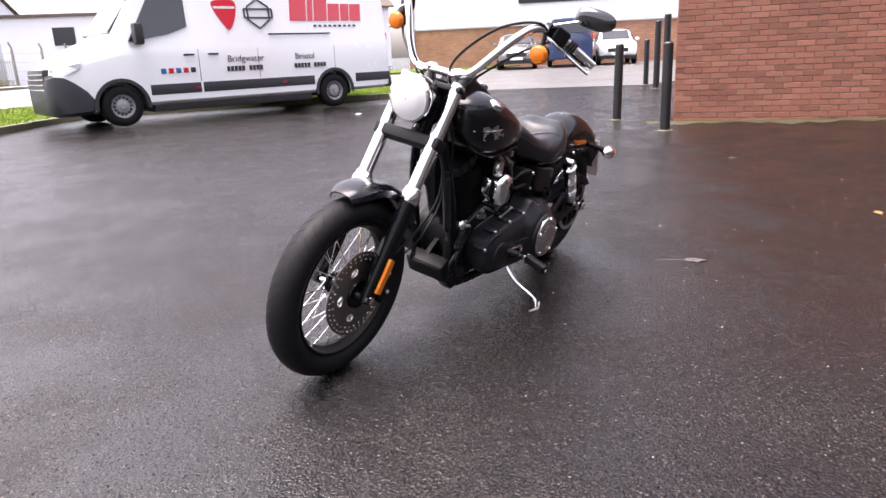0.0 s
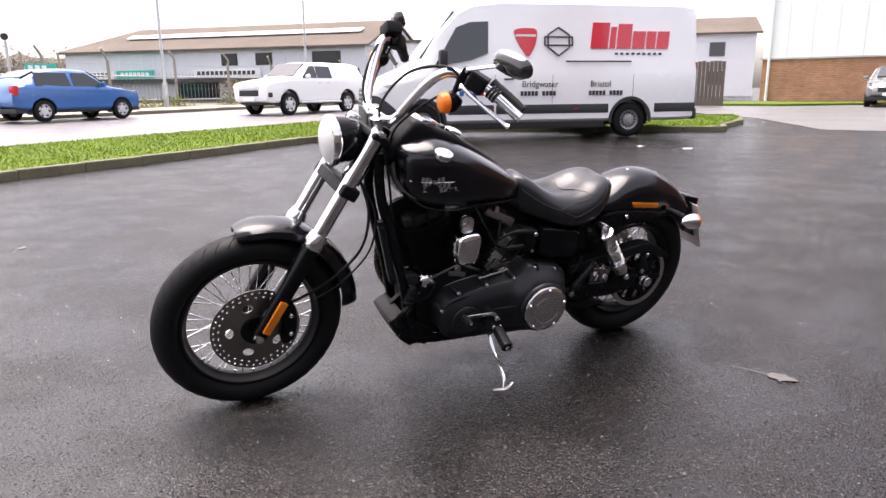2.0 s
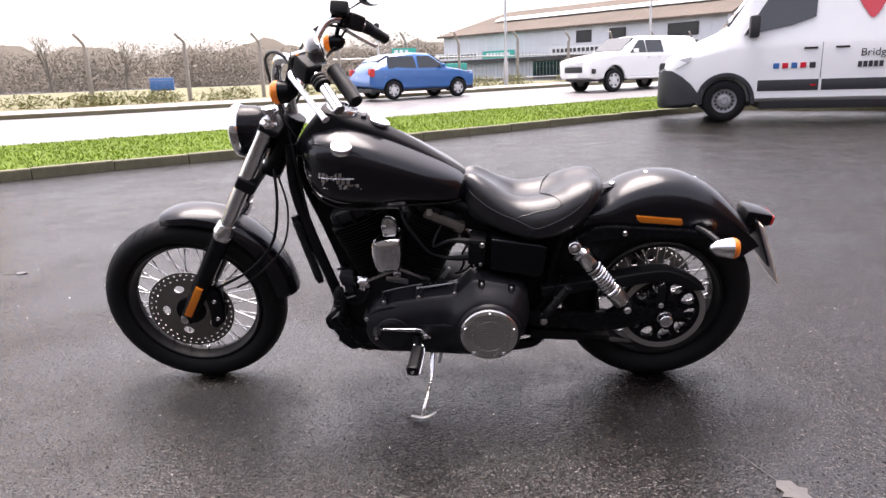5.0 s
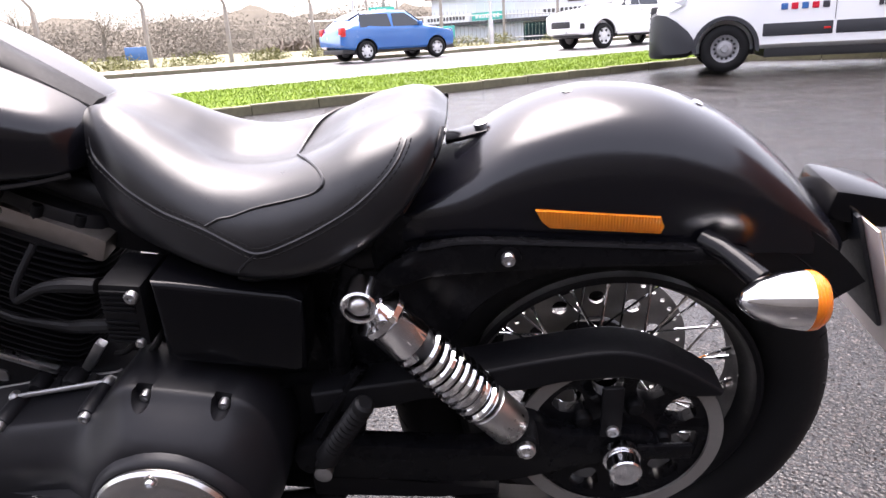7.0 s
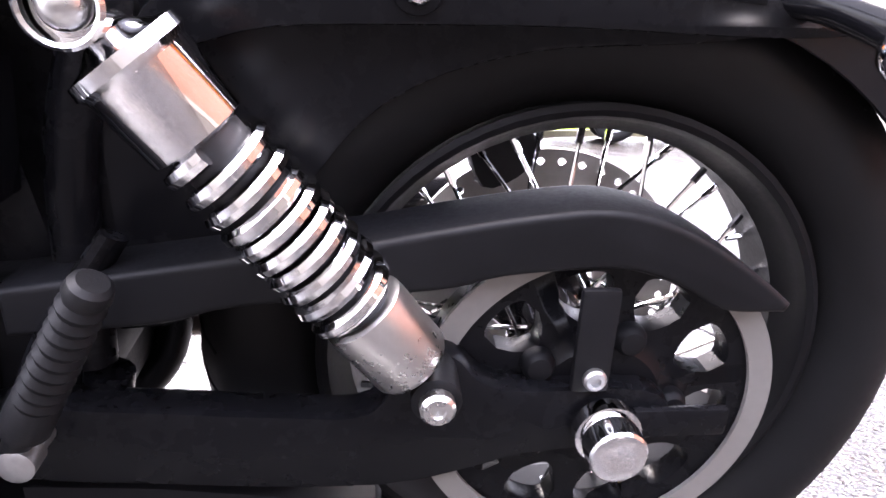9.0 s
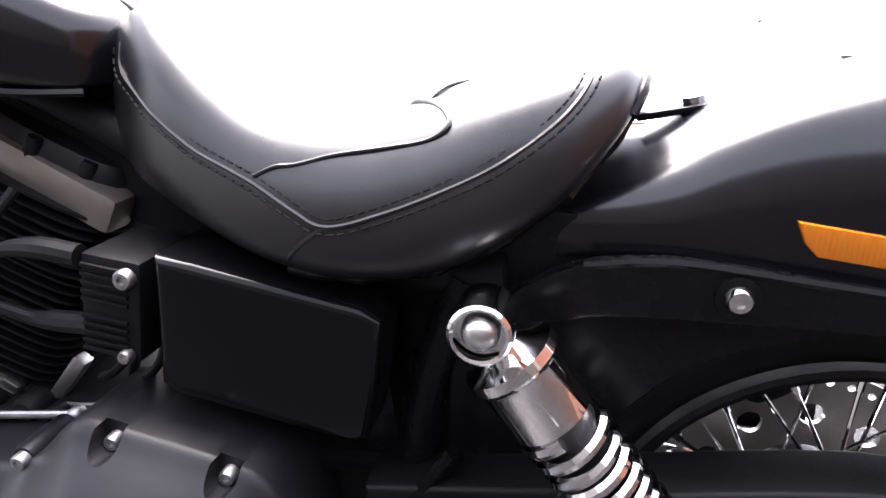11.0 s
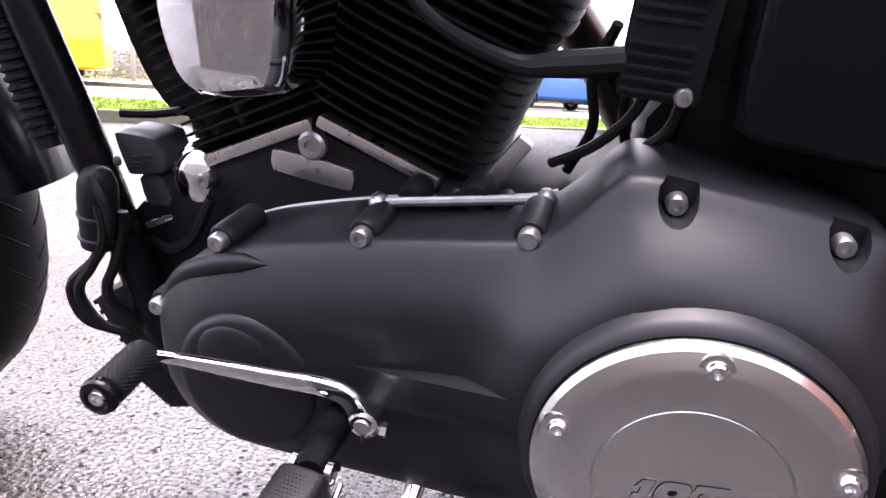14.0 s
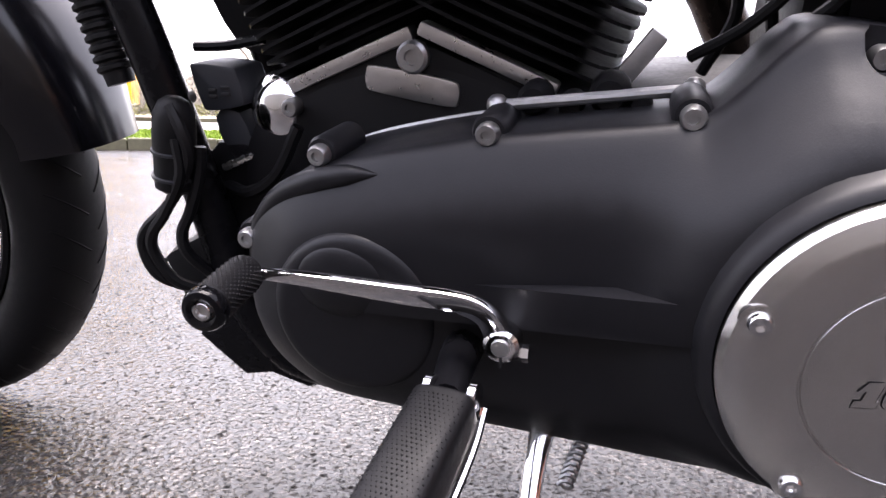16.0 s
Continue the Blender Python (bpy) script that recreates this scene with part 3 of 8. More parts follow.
        part("headlight", bm, M_LAMP, v, "clear grey headlamp")
        for cx in (0.0, 4.325):
            wheel(v, cx, s * 0.85, 0.35, 0.352, 0.235, s, 0.22, 0, M_STEELW)
    bm = B()
    shell(bm, [(-1.1, 0.58, 0.62, 0.5, 0.3, 0.62, 0.7, 0.0), (-1.07, 0.74, 0.78, 0.68, 0.25, 0.82, 0.9, 0.0), (-1.0, 0.87, 0.89, 0.8, 0.235, 0.86, 0.93, 0.0), (-0.86, 0.965, 0.98, 0.9, 0.235, 0.84, 0.9, 0.0), (-0.7, 0.995, 1.0, 0.94, 0.24, 0.74, 0.8, 0.0), (-0.54, 1.0, 1.0, 0.95, 0.25, 0.6, 0.66, 0.0), (-0.44, 0.985, 0.985, 0.9, 0.3, 0.46, 0.52, 0.0)])
    part("front_bumper", bm, M_PLASTIC, v)
    bm = B()
    box(bm, (-1.09, -0.6, 0.6), (-0.95, 0.6, 1.02), 0.05)
    gr = part("grille", bm, M_DARK, v)
    for k in range(4):
        bm = B()
        box(bm, (-1.105, -0.56, 0.67 + k * 0.085), (-1.07, 0.56, 0.692 + k * 0.085), 0.006)
        part("grille_bar", bm, M_CHROME, gr)
    bm = B()
    for k, (x0, x1, z0, z1) in enumerate([(0.02, 0.7, 1.56, 2.44)]):
        a = [(x0, -0.78, z0), (x0, 0.78, z0), (x1, 0.7, z1), (x1, -0.7, z1)]
        f = [bm.verts.new((p[0] - 0.04, p[1], p[2] + 0.03)) for p in a]
        g = [bm.verts.new((p[0] + 0.03, p[1], p[2] - 0.03)) for p in a]
        bm.faces.new(f)
        bm.faces.new(g[::-1])
        for q in range(4):
            bm.faces.new((f[q], f[(q + 1) % 4], g[(q + 1) % 4], g[q]))
    part("windscreen", bm, M_GLASS, v)
    bm = B()
    box(bm, (5.7, -0.95, 0.34), (5.86, 0.95, 0.56), 0.03)
    part("rear_bumper", bm, M_PLASTIC, v)
    bm = B()
    box(bm, (0.55, -0.9, 0.2), (3.8, 0.9, 0.36), 0.02)
    part("underbody", bm, M_DARK, v)
    van_livery(v)
    return v


def win(bm, o, s, y=0.955, slope=0.1, z0=1.3):
    """A side window that leans in with the body."""
    def yy(z, d):
        return s * (y - (z - z0) * slope + d)
    a = [bm.verts.new((x, yy(z, 0.012), z)) for x, z in o]
    b = [bm.verts.new((x, yy(z, -0.03), z)) for x, z in o]
    bm.faces.new(a)
    bm.faces.new(b[::-1])
    for k in range(len(o)):
        bm.faces.new((a[k], a[(k + 1) % len(o)], b[(k + 1) % len(o)], b[k]))


def carve(ob, cutters, angle=30):
    """Cuts pockets out of a mesh."""
    cm = bpy.data.meshes.new("cut")
    bmesh.ops.recalc_face_normals(cutters, faces=cutters.faces)
    cutters.to_mesh(cm)
    cutters.free()
    co = new("cut", cm)
    co.matrix_basis = ob.matrix_basis.copy()
    md = ob.modifiers.new("cut", "BOOLEAN")
    md.operation, md.object, md.solver = "DIFFERENCE", co, "EXACT"
    keep = ob.parent
    ob.parent = None
    bpy.context.view_layer.update()
    dg = bpy.context.evaluated_depsgraph_get()
    me = bpy.data.meshes.new_from_object(ob.evaluated_get(dg))
    ob.modifiers.clear()
    ob.data = me
    ob.parent = keep
    bpy.data.objects.remove(co)
    me.polygons.foreach_set("use_smooth", [True] * len(me.polygons))
    me.set_sharp_from_angle(angle=radians(angle))


def cut_arches(body, axles, z, r, inner):
    """Opens the wheel arches, and lines them in black."""
    c, w = B(), 1.4
    for cx in axles:
        for s in (-1, 1):
            cyl(c, (cx, s * inner, z), (cx, s * w, z), r, seg=28)
    carve(body, c, 38)
    for cx in axles:
        for s in (-1, 1):
            bm = B()
            lathe(bm, (cx, s * (inner - 0.02), z), (0, s, 0), [(0, 0.02), (0.0, r - 0.006), (0.24, r - 0.006), (0.24, r - 0.014), (0.01, r - 0.014)], 28, caps=False)
            for v in bm.verts:
                v.co.z = max(v.co.z, z - 0.1)
            part("arch_liner", bm, M_DARK, body.parent)


def lettering(text, size, m, parent, material, name="lettering", extrude=0.002):
    cu = bpy.data.curves.new(name, "FONT")
    cu.body, cu.size, cu.extrude = text, size, extrude
    cu.align_x = "LEFT"
    tmp = bpy.data.objects.new(name, cu)
    me = bpy.data.meshes.new_from_object(tmp)
    bpy.data.objects.remove(tmp)
    bpy.data.curves.remove(cu)
    me.materials.append(material)
    ob = new(name, me)
    ob.parent = parent
    ob.matrix_basis = m
    return ob


def van_livery(v):
    y = -1.0
    up = Matrix(((1, 0, 0, 0), (0, 0, -1, 0), (0, 1, 0, 0), (0, 0, 0, 1)))

    def flank(z):
        return -(0.99 - max(0, z - 1.28) * 0.11) - 0.012

    # red name in heavy slanted strokes, drawn as plain shapes
    x0, h = 3.42, 0.46
    for k, (wd_, hh, dz) in enumerate([(0.37, 0.5, 0.0), (0.12, 0.42, 0.0), (0.3, 0.48, 0.0), (0.27, 0.34, 0.0), (0.2, 0.34, 0.0), (0.26, 0.34, 0.0)]):
        bm = B()
        z0 = 1.76 + dz
        sl = 0.12
        o = [(x0, z0), (x0 + wd_, z0), (x0 + wd_ + sl * hh, z0 + hh), (x0 + sl * hh, z0 + hh)]
        a = [bm.verts.new((px_, flank(pz), pz)) for px_, pz in o]
        b = [bm.verts.new((px_, flank(pz) + 0.02, pz)) for px_, pz in o]
        bm.faces.new(a)
        bm.faces.new(b[::-1])
        for q in range(4):
            bm.faces.new((a[q], a[(q + 1) % 4], b[(q + 1) % 4], b[q]))
        x0 += wd_ + 0.035
        part("red_mark", bm, M_REDP, v, smooth=False)
    for k in range(9):
        bm = B()
        box(bm, (3.95 + k * 0.12, flank(1.66), 1.64), (4.01 + k * 0.12, flank(1.66) + 0.02, 1.68))
        part("small_mark", bm, M_INK, v, smooth=False)
    # shield and bar emblem, plain shapes
    bm = B()
    o = rounded([(1.84, 2.1), (2.08, 2.14), (2.3, 2.1), (2.26, 1.82), (2.12, 1.6), (2.0, 1.72), (1.88, 1.92)], 3)
    a = [bm.verts.new((px_, flank(pz), pz)) for px_, pz in o]
    b = [bm.verts.new((px_, flank(pz) + 0.02, pz)) for px_, pz in o]
    bm.faces.new(a), bm.faces.new(b[::-1])
    for q in range(len(o)):
        bm.faces.new((a[q], a[(q + 1) % len(o)], b[(q + 1) % len(o)], b[q]))
    sh = part("shield_emblem", bm, M_REDP, v, smooth=False)
    bm = B()
    box(bm, (1.86, flank(2.0) - 0.004, 1.98), (2.28, flank(1.98), 2.02))
    part("emblem_band", bm, M_SIGNW, sh, smooth=False)
    bm = B()
    hexa = [(2.53, 1.78), (2.53, 2.02), (2.75, 2.16), (2.97, 2.02), (2.97, 1.78), (2.75, 1.62), (2.53, 1.78)]
    for (xa, za), (xb, zb) in zip(hexa, hexa[1:]):
        cyl(bm, (xa, flank(za), za), (xb, flank(zb), zb), 0.016, seg=6)
    for z in (1.82, 1.98):
        cyl(bm, (2.46, flank(z), z), (3.04, flank(z), z), 0.016, seg=6)
    for x in (2.46, 3.04):
        cyl(bm, (x, flank(1.82), 1.82), (x, flank(1.98), 1.98), 0.016, seg=6)
    part("bar_emblem", bm, M_INK, v)
    for text, x in (("Bridgwater", 1.98), ("Bristol", 3.42)):
        lettering(text, 0.17, Matrix.Translation((x, -1.004, 1.02)) @ up, v, M_INK)
        for k in range(10):
            if k == 5:
                continue
            bm = B()
            box(bm, (x - 0.02 + k * 0.075, -1.006, 0.85), (x + 0.035 + k * 0.075, -0.99, 0.94))
            part("number_bar", bm, M_INK, v, smooth=False)
    for k in range(5):
        bm = B()
        box(bm, (0.72 + k * 0.135, -1.004, 0.86), (0.81 + k * 0.135, -0.985, 0.95), 0.01)
        part("icon_mark", bm, (M_BLUE, M_REDP, M_BLUE, M_REDP, M_INK)[k], v, smooth=False)


van()


def car(name, label, category, m, paint, L, W, H, kind_="hatch", group="", wheel_r=0.31, wb=None):
    """A car: local x from nose (0) to tail (L)."""
    c = thing(name, label, category, m, group)
    w = W / 2
    wb = wb or L * 0.61
    ax0 = L * 0.19
    zb = H * 0.6
    profiles = {
        "hatch": [(0.0, .7, .75, .6, .34, .42, .46), (0.03, .9, .93, .75, .28, .5, .55), (0.14, .97, .98, .8, .25, .57, .63), (0.25, 1, 1, .82, .25, .61, .67), (0.29, 1, 1, .8, .25, .62, .72), (0.43, 1, 1, .74, .25, .63, .98), (0.58, 1, 1, .74, .25, .64, 1.0), (0.78, 1, 1, .73, .25, .65, .97), (0.9, .98, .98, .72, .27, .65, .82), (0.97, .95, .95, .75, .3, .62, .68), (1.0, .88, .9, .7, .36, .5, .55)],
        "pickup": [(0.0, .62, .66, .5, .36, .5, .54), (0.012, .82, .86, .68, .3, .54, .585), (0.045, .95, .97, .8, .27, .58, .62), (0.12, .99, 1, .86, .27, .61, .655), (0.22, 1, 1, .87, .27, .64, .69), (0.275, 1, 1, .85, .27, .65, .715), (0.33, 1, 1, .8, .27, .66, .84), (0.4, 1, 1, .77, .27, .66, .965), (0.46, 1, 1, .76, .27, .66, .992), (0.6, 1, 1, .76, .27, .66, 1.0), (0.86, 1, 1, .77, .27, .66, .995), (0.93, .99, .99, .76, .27, .66, .96), (0.965, .98, .98, .76, .28, .66, .86), (0.99, .96, .96, .78, .3, .65, .72), (1.0, .93, .93, .78, .34, .6, .64)],
        "mpv": [(0.0, .8, .84, .7, .25, .44, .48), (0.04, .93, .95, .78, .18, .5, .54), (0.14, .98, .99, .84, .17, .53, .57), (0.2, 1, 1, .84, .17, .54, .62), (0.34, 1, 1, .82, .17, .55, .97), (0.5, 1, 1, .82, .17, .55, 1.0), (0.9, 1, 1, .82, .17, .55, .99), (0.98, .98, .98, .8, .18, .54, .94), (1.0, .93, .94, .78, .2, .52, .7)],
    }[kind_]
    bm = B()
    shell(bm, [(f * L, a * w, b * w, t * w, zl * H * 0.9, zbb * H, zr * H, 0.03) for f, a, b, t, zl, zbb, zr in profiles])
    bd = part("body", bm, paint, c, sharp=38)
    cut_arches(bd, (ax0, ax0 + wb), wheel_r + (0.04 if kind_ == "pickup" else 0), wheel_r + (0.085 if kind_ == "pickup" else 0.06), w - 0.26)
    spans = {"hatch": [(0.31, 0.44, 0.57), (0.585, 0.59, 0.84)], "pickup": [(0.315, 0.405, 0.462), (0.466, 0.466, 0.615)], "mpv": [(0.24, 0.36, 0.44), (0.46, 0.46, 0.66), (0.68, 0.68, 0.93)]}[kind_]
    zw0, zw1 = {"hatch": (0.67, 0.93), "pickup": (0.695, 0.925), "mpv": (0.58, 0.92)}[kind_]
    roof_in = {"hatch": 0.74, "pickup": 0.78, "mpv": 0.82}[kind_]
    zbelt = {"hatch": 0.64, "pickup": 0.66, "mpv": 0.55}[kind_] * H
    for s in (-1, 1):
        for a, b, d in (spans[:1] if name == "yellow_van" else spans):
            bm = B()
            o = [(a * L, zw0 * H), (b * L + 0.02, zw1 * H), (d * L - 0.05, zw1 * H), (d * L, zw0 * H)]
            win(bm, o, s, y=w * 0.985, slope=(w * (1 - roof_in)) / max(H - zbelt, 0.2) * 0.9, z0=zbelt)
            part("side_window", bm, M_GLASS, c)
        bm = B()
        box(bm, (0.03 * L, s * w * 0.7 - 0.14, 0.5 * H * (1 if kind_ != "mpv" else 0.82)), (0.12 * L, s * w * 0.7 + 0.2, 0.58 * H * (1 if kind_ != "mpv" else 0.84)), 0.04)
        part("headlight", bm, M_LENS, c)
        bm = B()
        box(bm, (0.955 * L, s * w * 0.82 - 0.1, 0.5 * H), (0.995 * L, s * w * 0.82 + 0.12, 0.68 * H), 0.03)
        part("tail_light", bm, M_RED, c)
        bm = B()
        box(bm, (spans[0][0] * L + 0.12, s * (w + 0.1) - 0.09, zw0 * H), (spans[0][0] * L + 0.22, s * (w + 0.1) + 0.09, zw0 * H + 0.13), 0.04)
        part("mirror", bm, paint, c)
        for cx in (ax0, ax0 + wb):
            wheel(c, cx, s * (w - 0.1), wheel_r, wheel_r, 0.2, s, wheel_r * 0.66, 6)
    # windscreen and rear glass follow the shell
    f0, f1 = {"hatch": (0.285, 0.42), "pickup": (0.285, 0.395), "mpv": (0.2, 0.335)}[kind_]
    r0, r1 = {"hatch": (0.8, 0.895), "pickup": (0.975, 0.995), "mpv": (0.975, 0.997)}[kind_]
    zr = {"hatch": (0.72, 0.955, 0.94, 0.82), "pickup": (0.73, 0.965, 0.93, 0.73), "mpv": (0.6, 0.95, 0.93, 0.68)}[kind_]
    for nm, xa, za, xb, zb_ in (("windscreen", f0 * L, zr[0] * H, f1 * L, zr[1] * H), ("rear_window", r1 * L, zr[3] * H, r0 * L, zr[2] * H)):
        bm = B()
        wi = roof_in * w * 0.86
        d = 0.03 if nm == "windscreen" else -0.03
        a = [(xa, -wi * 1.06, za), (xa, wi * 1.06, za), (xb, wi, zb_), (xb, -wi, zb_)]
        f = [bm.verts.new((p[0] - d * 1.2, p[1], p[2] + 0.03)) for p in a]
        g = [bm.verts.new((p[0] + d, p[1], p[2] - 0.03)) for p in a]
        bm.faces.new(f), bm.faces.new(g[::-1])
        for q in range(4):
            bm.faces.new((f[q], f[(q + 1) % 4], g[(q + 1) % 4], g[q]))
        part(nm, bm, M_GLASS, c)
    bm = B()
    box(bm, (-0.01, -w * 0.5, 0.36 * H), (0.05, w * 0.5, 0.47 * H), 0.02)
    part("grille", bm, M_DARK, c)
    bm = B()
    box(bm, (-0.03, -0.26, 0.27 * H), (0.02, 0.26, 0.27 * H + 0.11), 0.004)
    part("number_plate", bm, M_SIGNW, c)
    bm = B()
    box(bm, (0.3 if kind_ == "pickup" else 0.06, -w * 0.84, (0.2 if kind_ == "pickup" else 0.17) * H), (L - (0.35 if kind_ == "pickup" else 0.06), w * 0.84, 0.26 * H), 0.03)
    part("sill", bm, M_DARK, c)
    if kind_ == "pickup":
        for k in range(3):
            bm = B()
            tube(bm, [(0.1, -w * 0.72, (0.5 + 0.025 * k) * H), (-0.03 + 0.012 * k, -w * 0.4, (0.495 + 0.025 * k) * H), (-0.03 + 0.012 * k, w * 0.4, (0.495 + 0.025 * k) * H), (0.1, w * 0.72, (0.5 + 0.025 * k) * H)], 0.016, 8, 4)
            part("grille_bar", bm, M_CHROME, c, "chrome grille bar")
        for s in (-1, 1):
            bm = B()
            box(bm, (0.1, s * w * 0.86 - 0.09, 0.34 * H), (0.24, s * w * 0.86 + 0.1, 0.43 * H), 0.03)
            part("fog_lamp", bm, M_DARK, c)
            bm = B()
            tube(bm, [(ax0 + wheel_r + 0.12, s * (w + 0.02), 0.24 * H), (ax0 + wheel_r + 0.3, s * (w + 0.06), 0.245 * H), (ax0 + wb - wheel_r - 0.3, s * (w + 0.06), 0.245 * H), (ax0 + wb - wheel_r - 0.12, s * (w + 0.02), 0.24 * H)], 0.04, 10, 4)
            part("side_step", bm, M_RIM, c, "pale side step")
            for x in (0.4, 0.47, 0.56):
                bm = B()
                box(bm, (x * L, s * (w + 0.004) - 0.02, 0.6 * H), (x * L + 0.14, s * (w + 0.004) + 0.012, 0.62 * H), 0.008)
                if x > 0.4:
                    part("door_handle", bm, M_RIM, c)
    return c


ROAD_YAW = math.degrees(math.atan2(U.y, U.x))


def on(x, y, yaw, dz=0.0):
    return pose(x, y, rise(x, y) + dz, 0, 0, yaw)


car("pickup_truck", "white double-cab pickup with hard top on the road", "pickup", on(2.7, 21.8, ROAD_YAW - 2), M_WHITE, 5.3, 1.85, 1.82, "pickup", wheel_r=0.385, wb=3.1)
car("blue_car", "bright blue hatchback on the road", "car", on(-1.1, 22.9, ROAD_YAW - 179), M_BLUE, 4.1, 1.75, 1.48, "hatch")
car("silver_car", "silver hatchback parked facing out at the brick wall", "car", on(23.2, 13.3, 29), M_SILVER, 4.0, 1.7, 1.48, "hatch", "cars parked at the wall")
car("people_carrier", "dark blue people carrier parked nose to the wall", "car", on(28.9, 13.8, 208), M_NAVY, 4.9, 1.9, 1.95, "mpv", "cars parked at the wall", wheel_r=0.33)
car("white_car", "white hatchback parked at the brick wall", "car", on(26.2, 10.1, 28), M_WHITE, 4.0, 1.7, 1.48, "hatch", "cars parked at the wall")
car("yellow_van", "bright yellow delivery van at the far road edge", "van", on(-17.6, 11.3, ROAD_YAW), M_YELLOW, 5.4, 2.0, 2.6, "mpv", wheel_r=0.34)

# ---- hall with white panels over a buff brick plinth ----
HA, HB = Vector((25.9, 21.2, 0)), Vector((38.5, -1.5, 0))
hd = (HB - HA).normalized()
hall_m = Matrix.LocRotScale((HA.x, HA.y, 0.3), Euler((0, 0, math.atan2(hd.y, hd.x))), None)
hall = thing("hall", "industrial hall with white panels over orange brick", "building", hall_m)
HL = (HB - HA).length
bm = B()
box(bm, (0, 0, -0.4), (HL, 20, 2.05))
part("brick_plinth", bm, M_BUFF, hall, "orange buff brick base wall", smooth=False)
for k in range(int(HL / 1.0) + 1):
    bm = B()
    box(bm, (k * 1.0 + 0.004, -0.03, 2.06), (min(HL, k * 1.0 + 0.996), 20, 7.6))
    part("wall_panel", bm, M_CLADW, hall, smooth=False)
bm = B()
box(bm, (-0.1, -0.08, 2.0), (HL + 0.1, 0.0, 2.07))
part("drip_rail", bm, M_GALV, hall, smooth=False)
bm = B()
box(bm, (5.6, -0.1, 3.05), (13.6, -0.03, 6.0), 0.02)
part("shutter_panel", bm, M_PLASTIC, hall, "dark grey panel on the upper wall")
bm = B()
cyl(bm, (0.3, -0.12, 0), (0.3, -0.12, 7.5), 0.06)
part("downpipe", bm, M_SIGNW, hall)
bm = B()
box(bm, (-0.3, -0.3, 7.6), (HL + 0.3, 20.3, 7.9))
part("roof", bm, M_ROOF, hall, smooth=False)
# grass in front of the hall
bm = B()
lawn = [(25.88, 21.15), (28.6, 16.25), (25.0, 15.4), (21.8, 16.8), (20.9, 18.4), (22.5, 23.5)]
rings(bm, [[(x, y, z) for x, y in lawn] for z in (0.3, 0.44)])
solo("hall_grass", bm, M_SOIL, "strip of grass along the hall", "grass", kind="structure", smooth=False)

# ---- shed across the road ----
SA, SB = Vector((17.1, 52.8, 0)), Vector((-5.9, 73.0, 0))
sd = (SB - SA).normalized()
shed_m = Matrix.LocRotScale((SA.x, SA.y, 0.0), Euler((0, 0, math.atan2(sd.y, sd.x))), None)
shed = thing("warehouse", "long pale grey warehouse with brown roof and shop signs", "building", shed_m)
SL = (SB - SA).length
n = int(SL / 1.2)
for k in range(n):
    bm = B()
    box(bm, (SL * k / n + 0.01, -13, 0), (SL * (k + 1) / n - 0.01, 0, 4.75))
    part("wall_panel", bm, M_CLAD, shed, smooth=False)
bm = B()
a = [bm.verts.new(p) for p in ((-0.02, 0.02, 4.7), (-0.02, -13, 4.7), (-0.02, -6.5, 7.0))]
b = [bm.verts.new(p) for p in ((-0.3, 0.02, 4.7), (-0.3, -13, 4.7), (-0.3, -6.5, 7.0))]
bm.faces.new(a), bm.faces.new(b[::-1])
for q in range(3):
    bm.faces.new((a[q], a[(q + 1) % 3], b[(q + 1) % 3], b[q]))
part("gable", bm, M_CLAD, shed, smooth=False)
bm = B()
for s, y in ((1, 0.5), (-1, -13.5)):
    o = [(-0.5, y, 4.6), (SL + 0.5, y, 4.6), (SL - 3.5, -6.5, 7.05), (-0.5, -6.5, 7.05)]
    f = [bm.verts.new(p) for p in o]
    h = [bm.verts.new((p[0], p[1], p[2] + 0.16)) for p in o]
    bm.faces.new(f[::-1]), bm.faces.new(h)
    for q in range(4):
        bm.faces.new((f[q], f[(q + 1) % 4], h[(q + 1) % 4], h[q]))
part("roof", bm, M_ROOF, shed, smooth=False)
bm = B()
o = [(1.5, -2.6, 5.98), (SL - 5, -2.6, 5.98), (SL - 5, -3.5, 6.32), (1.5, -3.5, 6.32)]
f = [bm.verts.new(p) for p in o]
h = [bm.verts.new((p[0], p[1], p[2] + 0.08)) for p in o]
bm.faces.new(f[::-1]), bm.faces.new(h)
for q in range(4):
    bm.faces.new((f[q], f[(q + 1) % 4], h[(q + 1) % 4], h[q]))
part("rooflight", bm, M_SIGNW, shed, smooth=False)
for x in (2.2, 8.6, 12.0):
    wn_ = part("window", (lambda b_: (box(b_, (x, -0.05, 3.3), (x + (2.6 if x < 3 else 1.6), 0.05, 4.3)), b_)[1])(B()), M_DARK, shed, smooth=False)
    bm = B()
    box(bm, (x + 0.1, 0.0, 3.4), (x + (2.5 if x < 3 else 1.5), 0.07, 4.2))
    part("pane", bm, M_GLASS, wn_, smooth=False)
bm = B()
box(bm, (0.0, 0.0, 2.0), (SL, 1.1, 2.25))
part("canopy_fascia", bm, M_PLASTIC, shed, smooth=False)
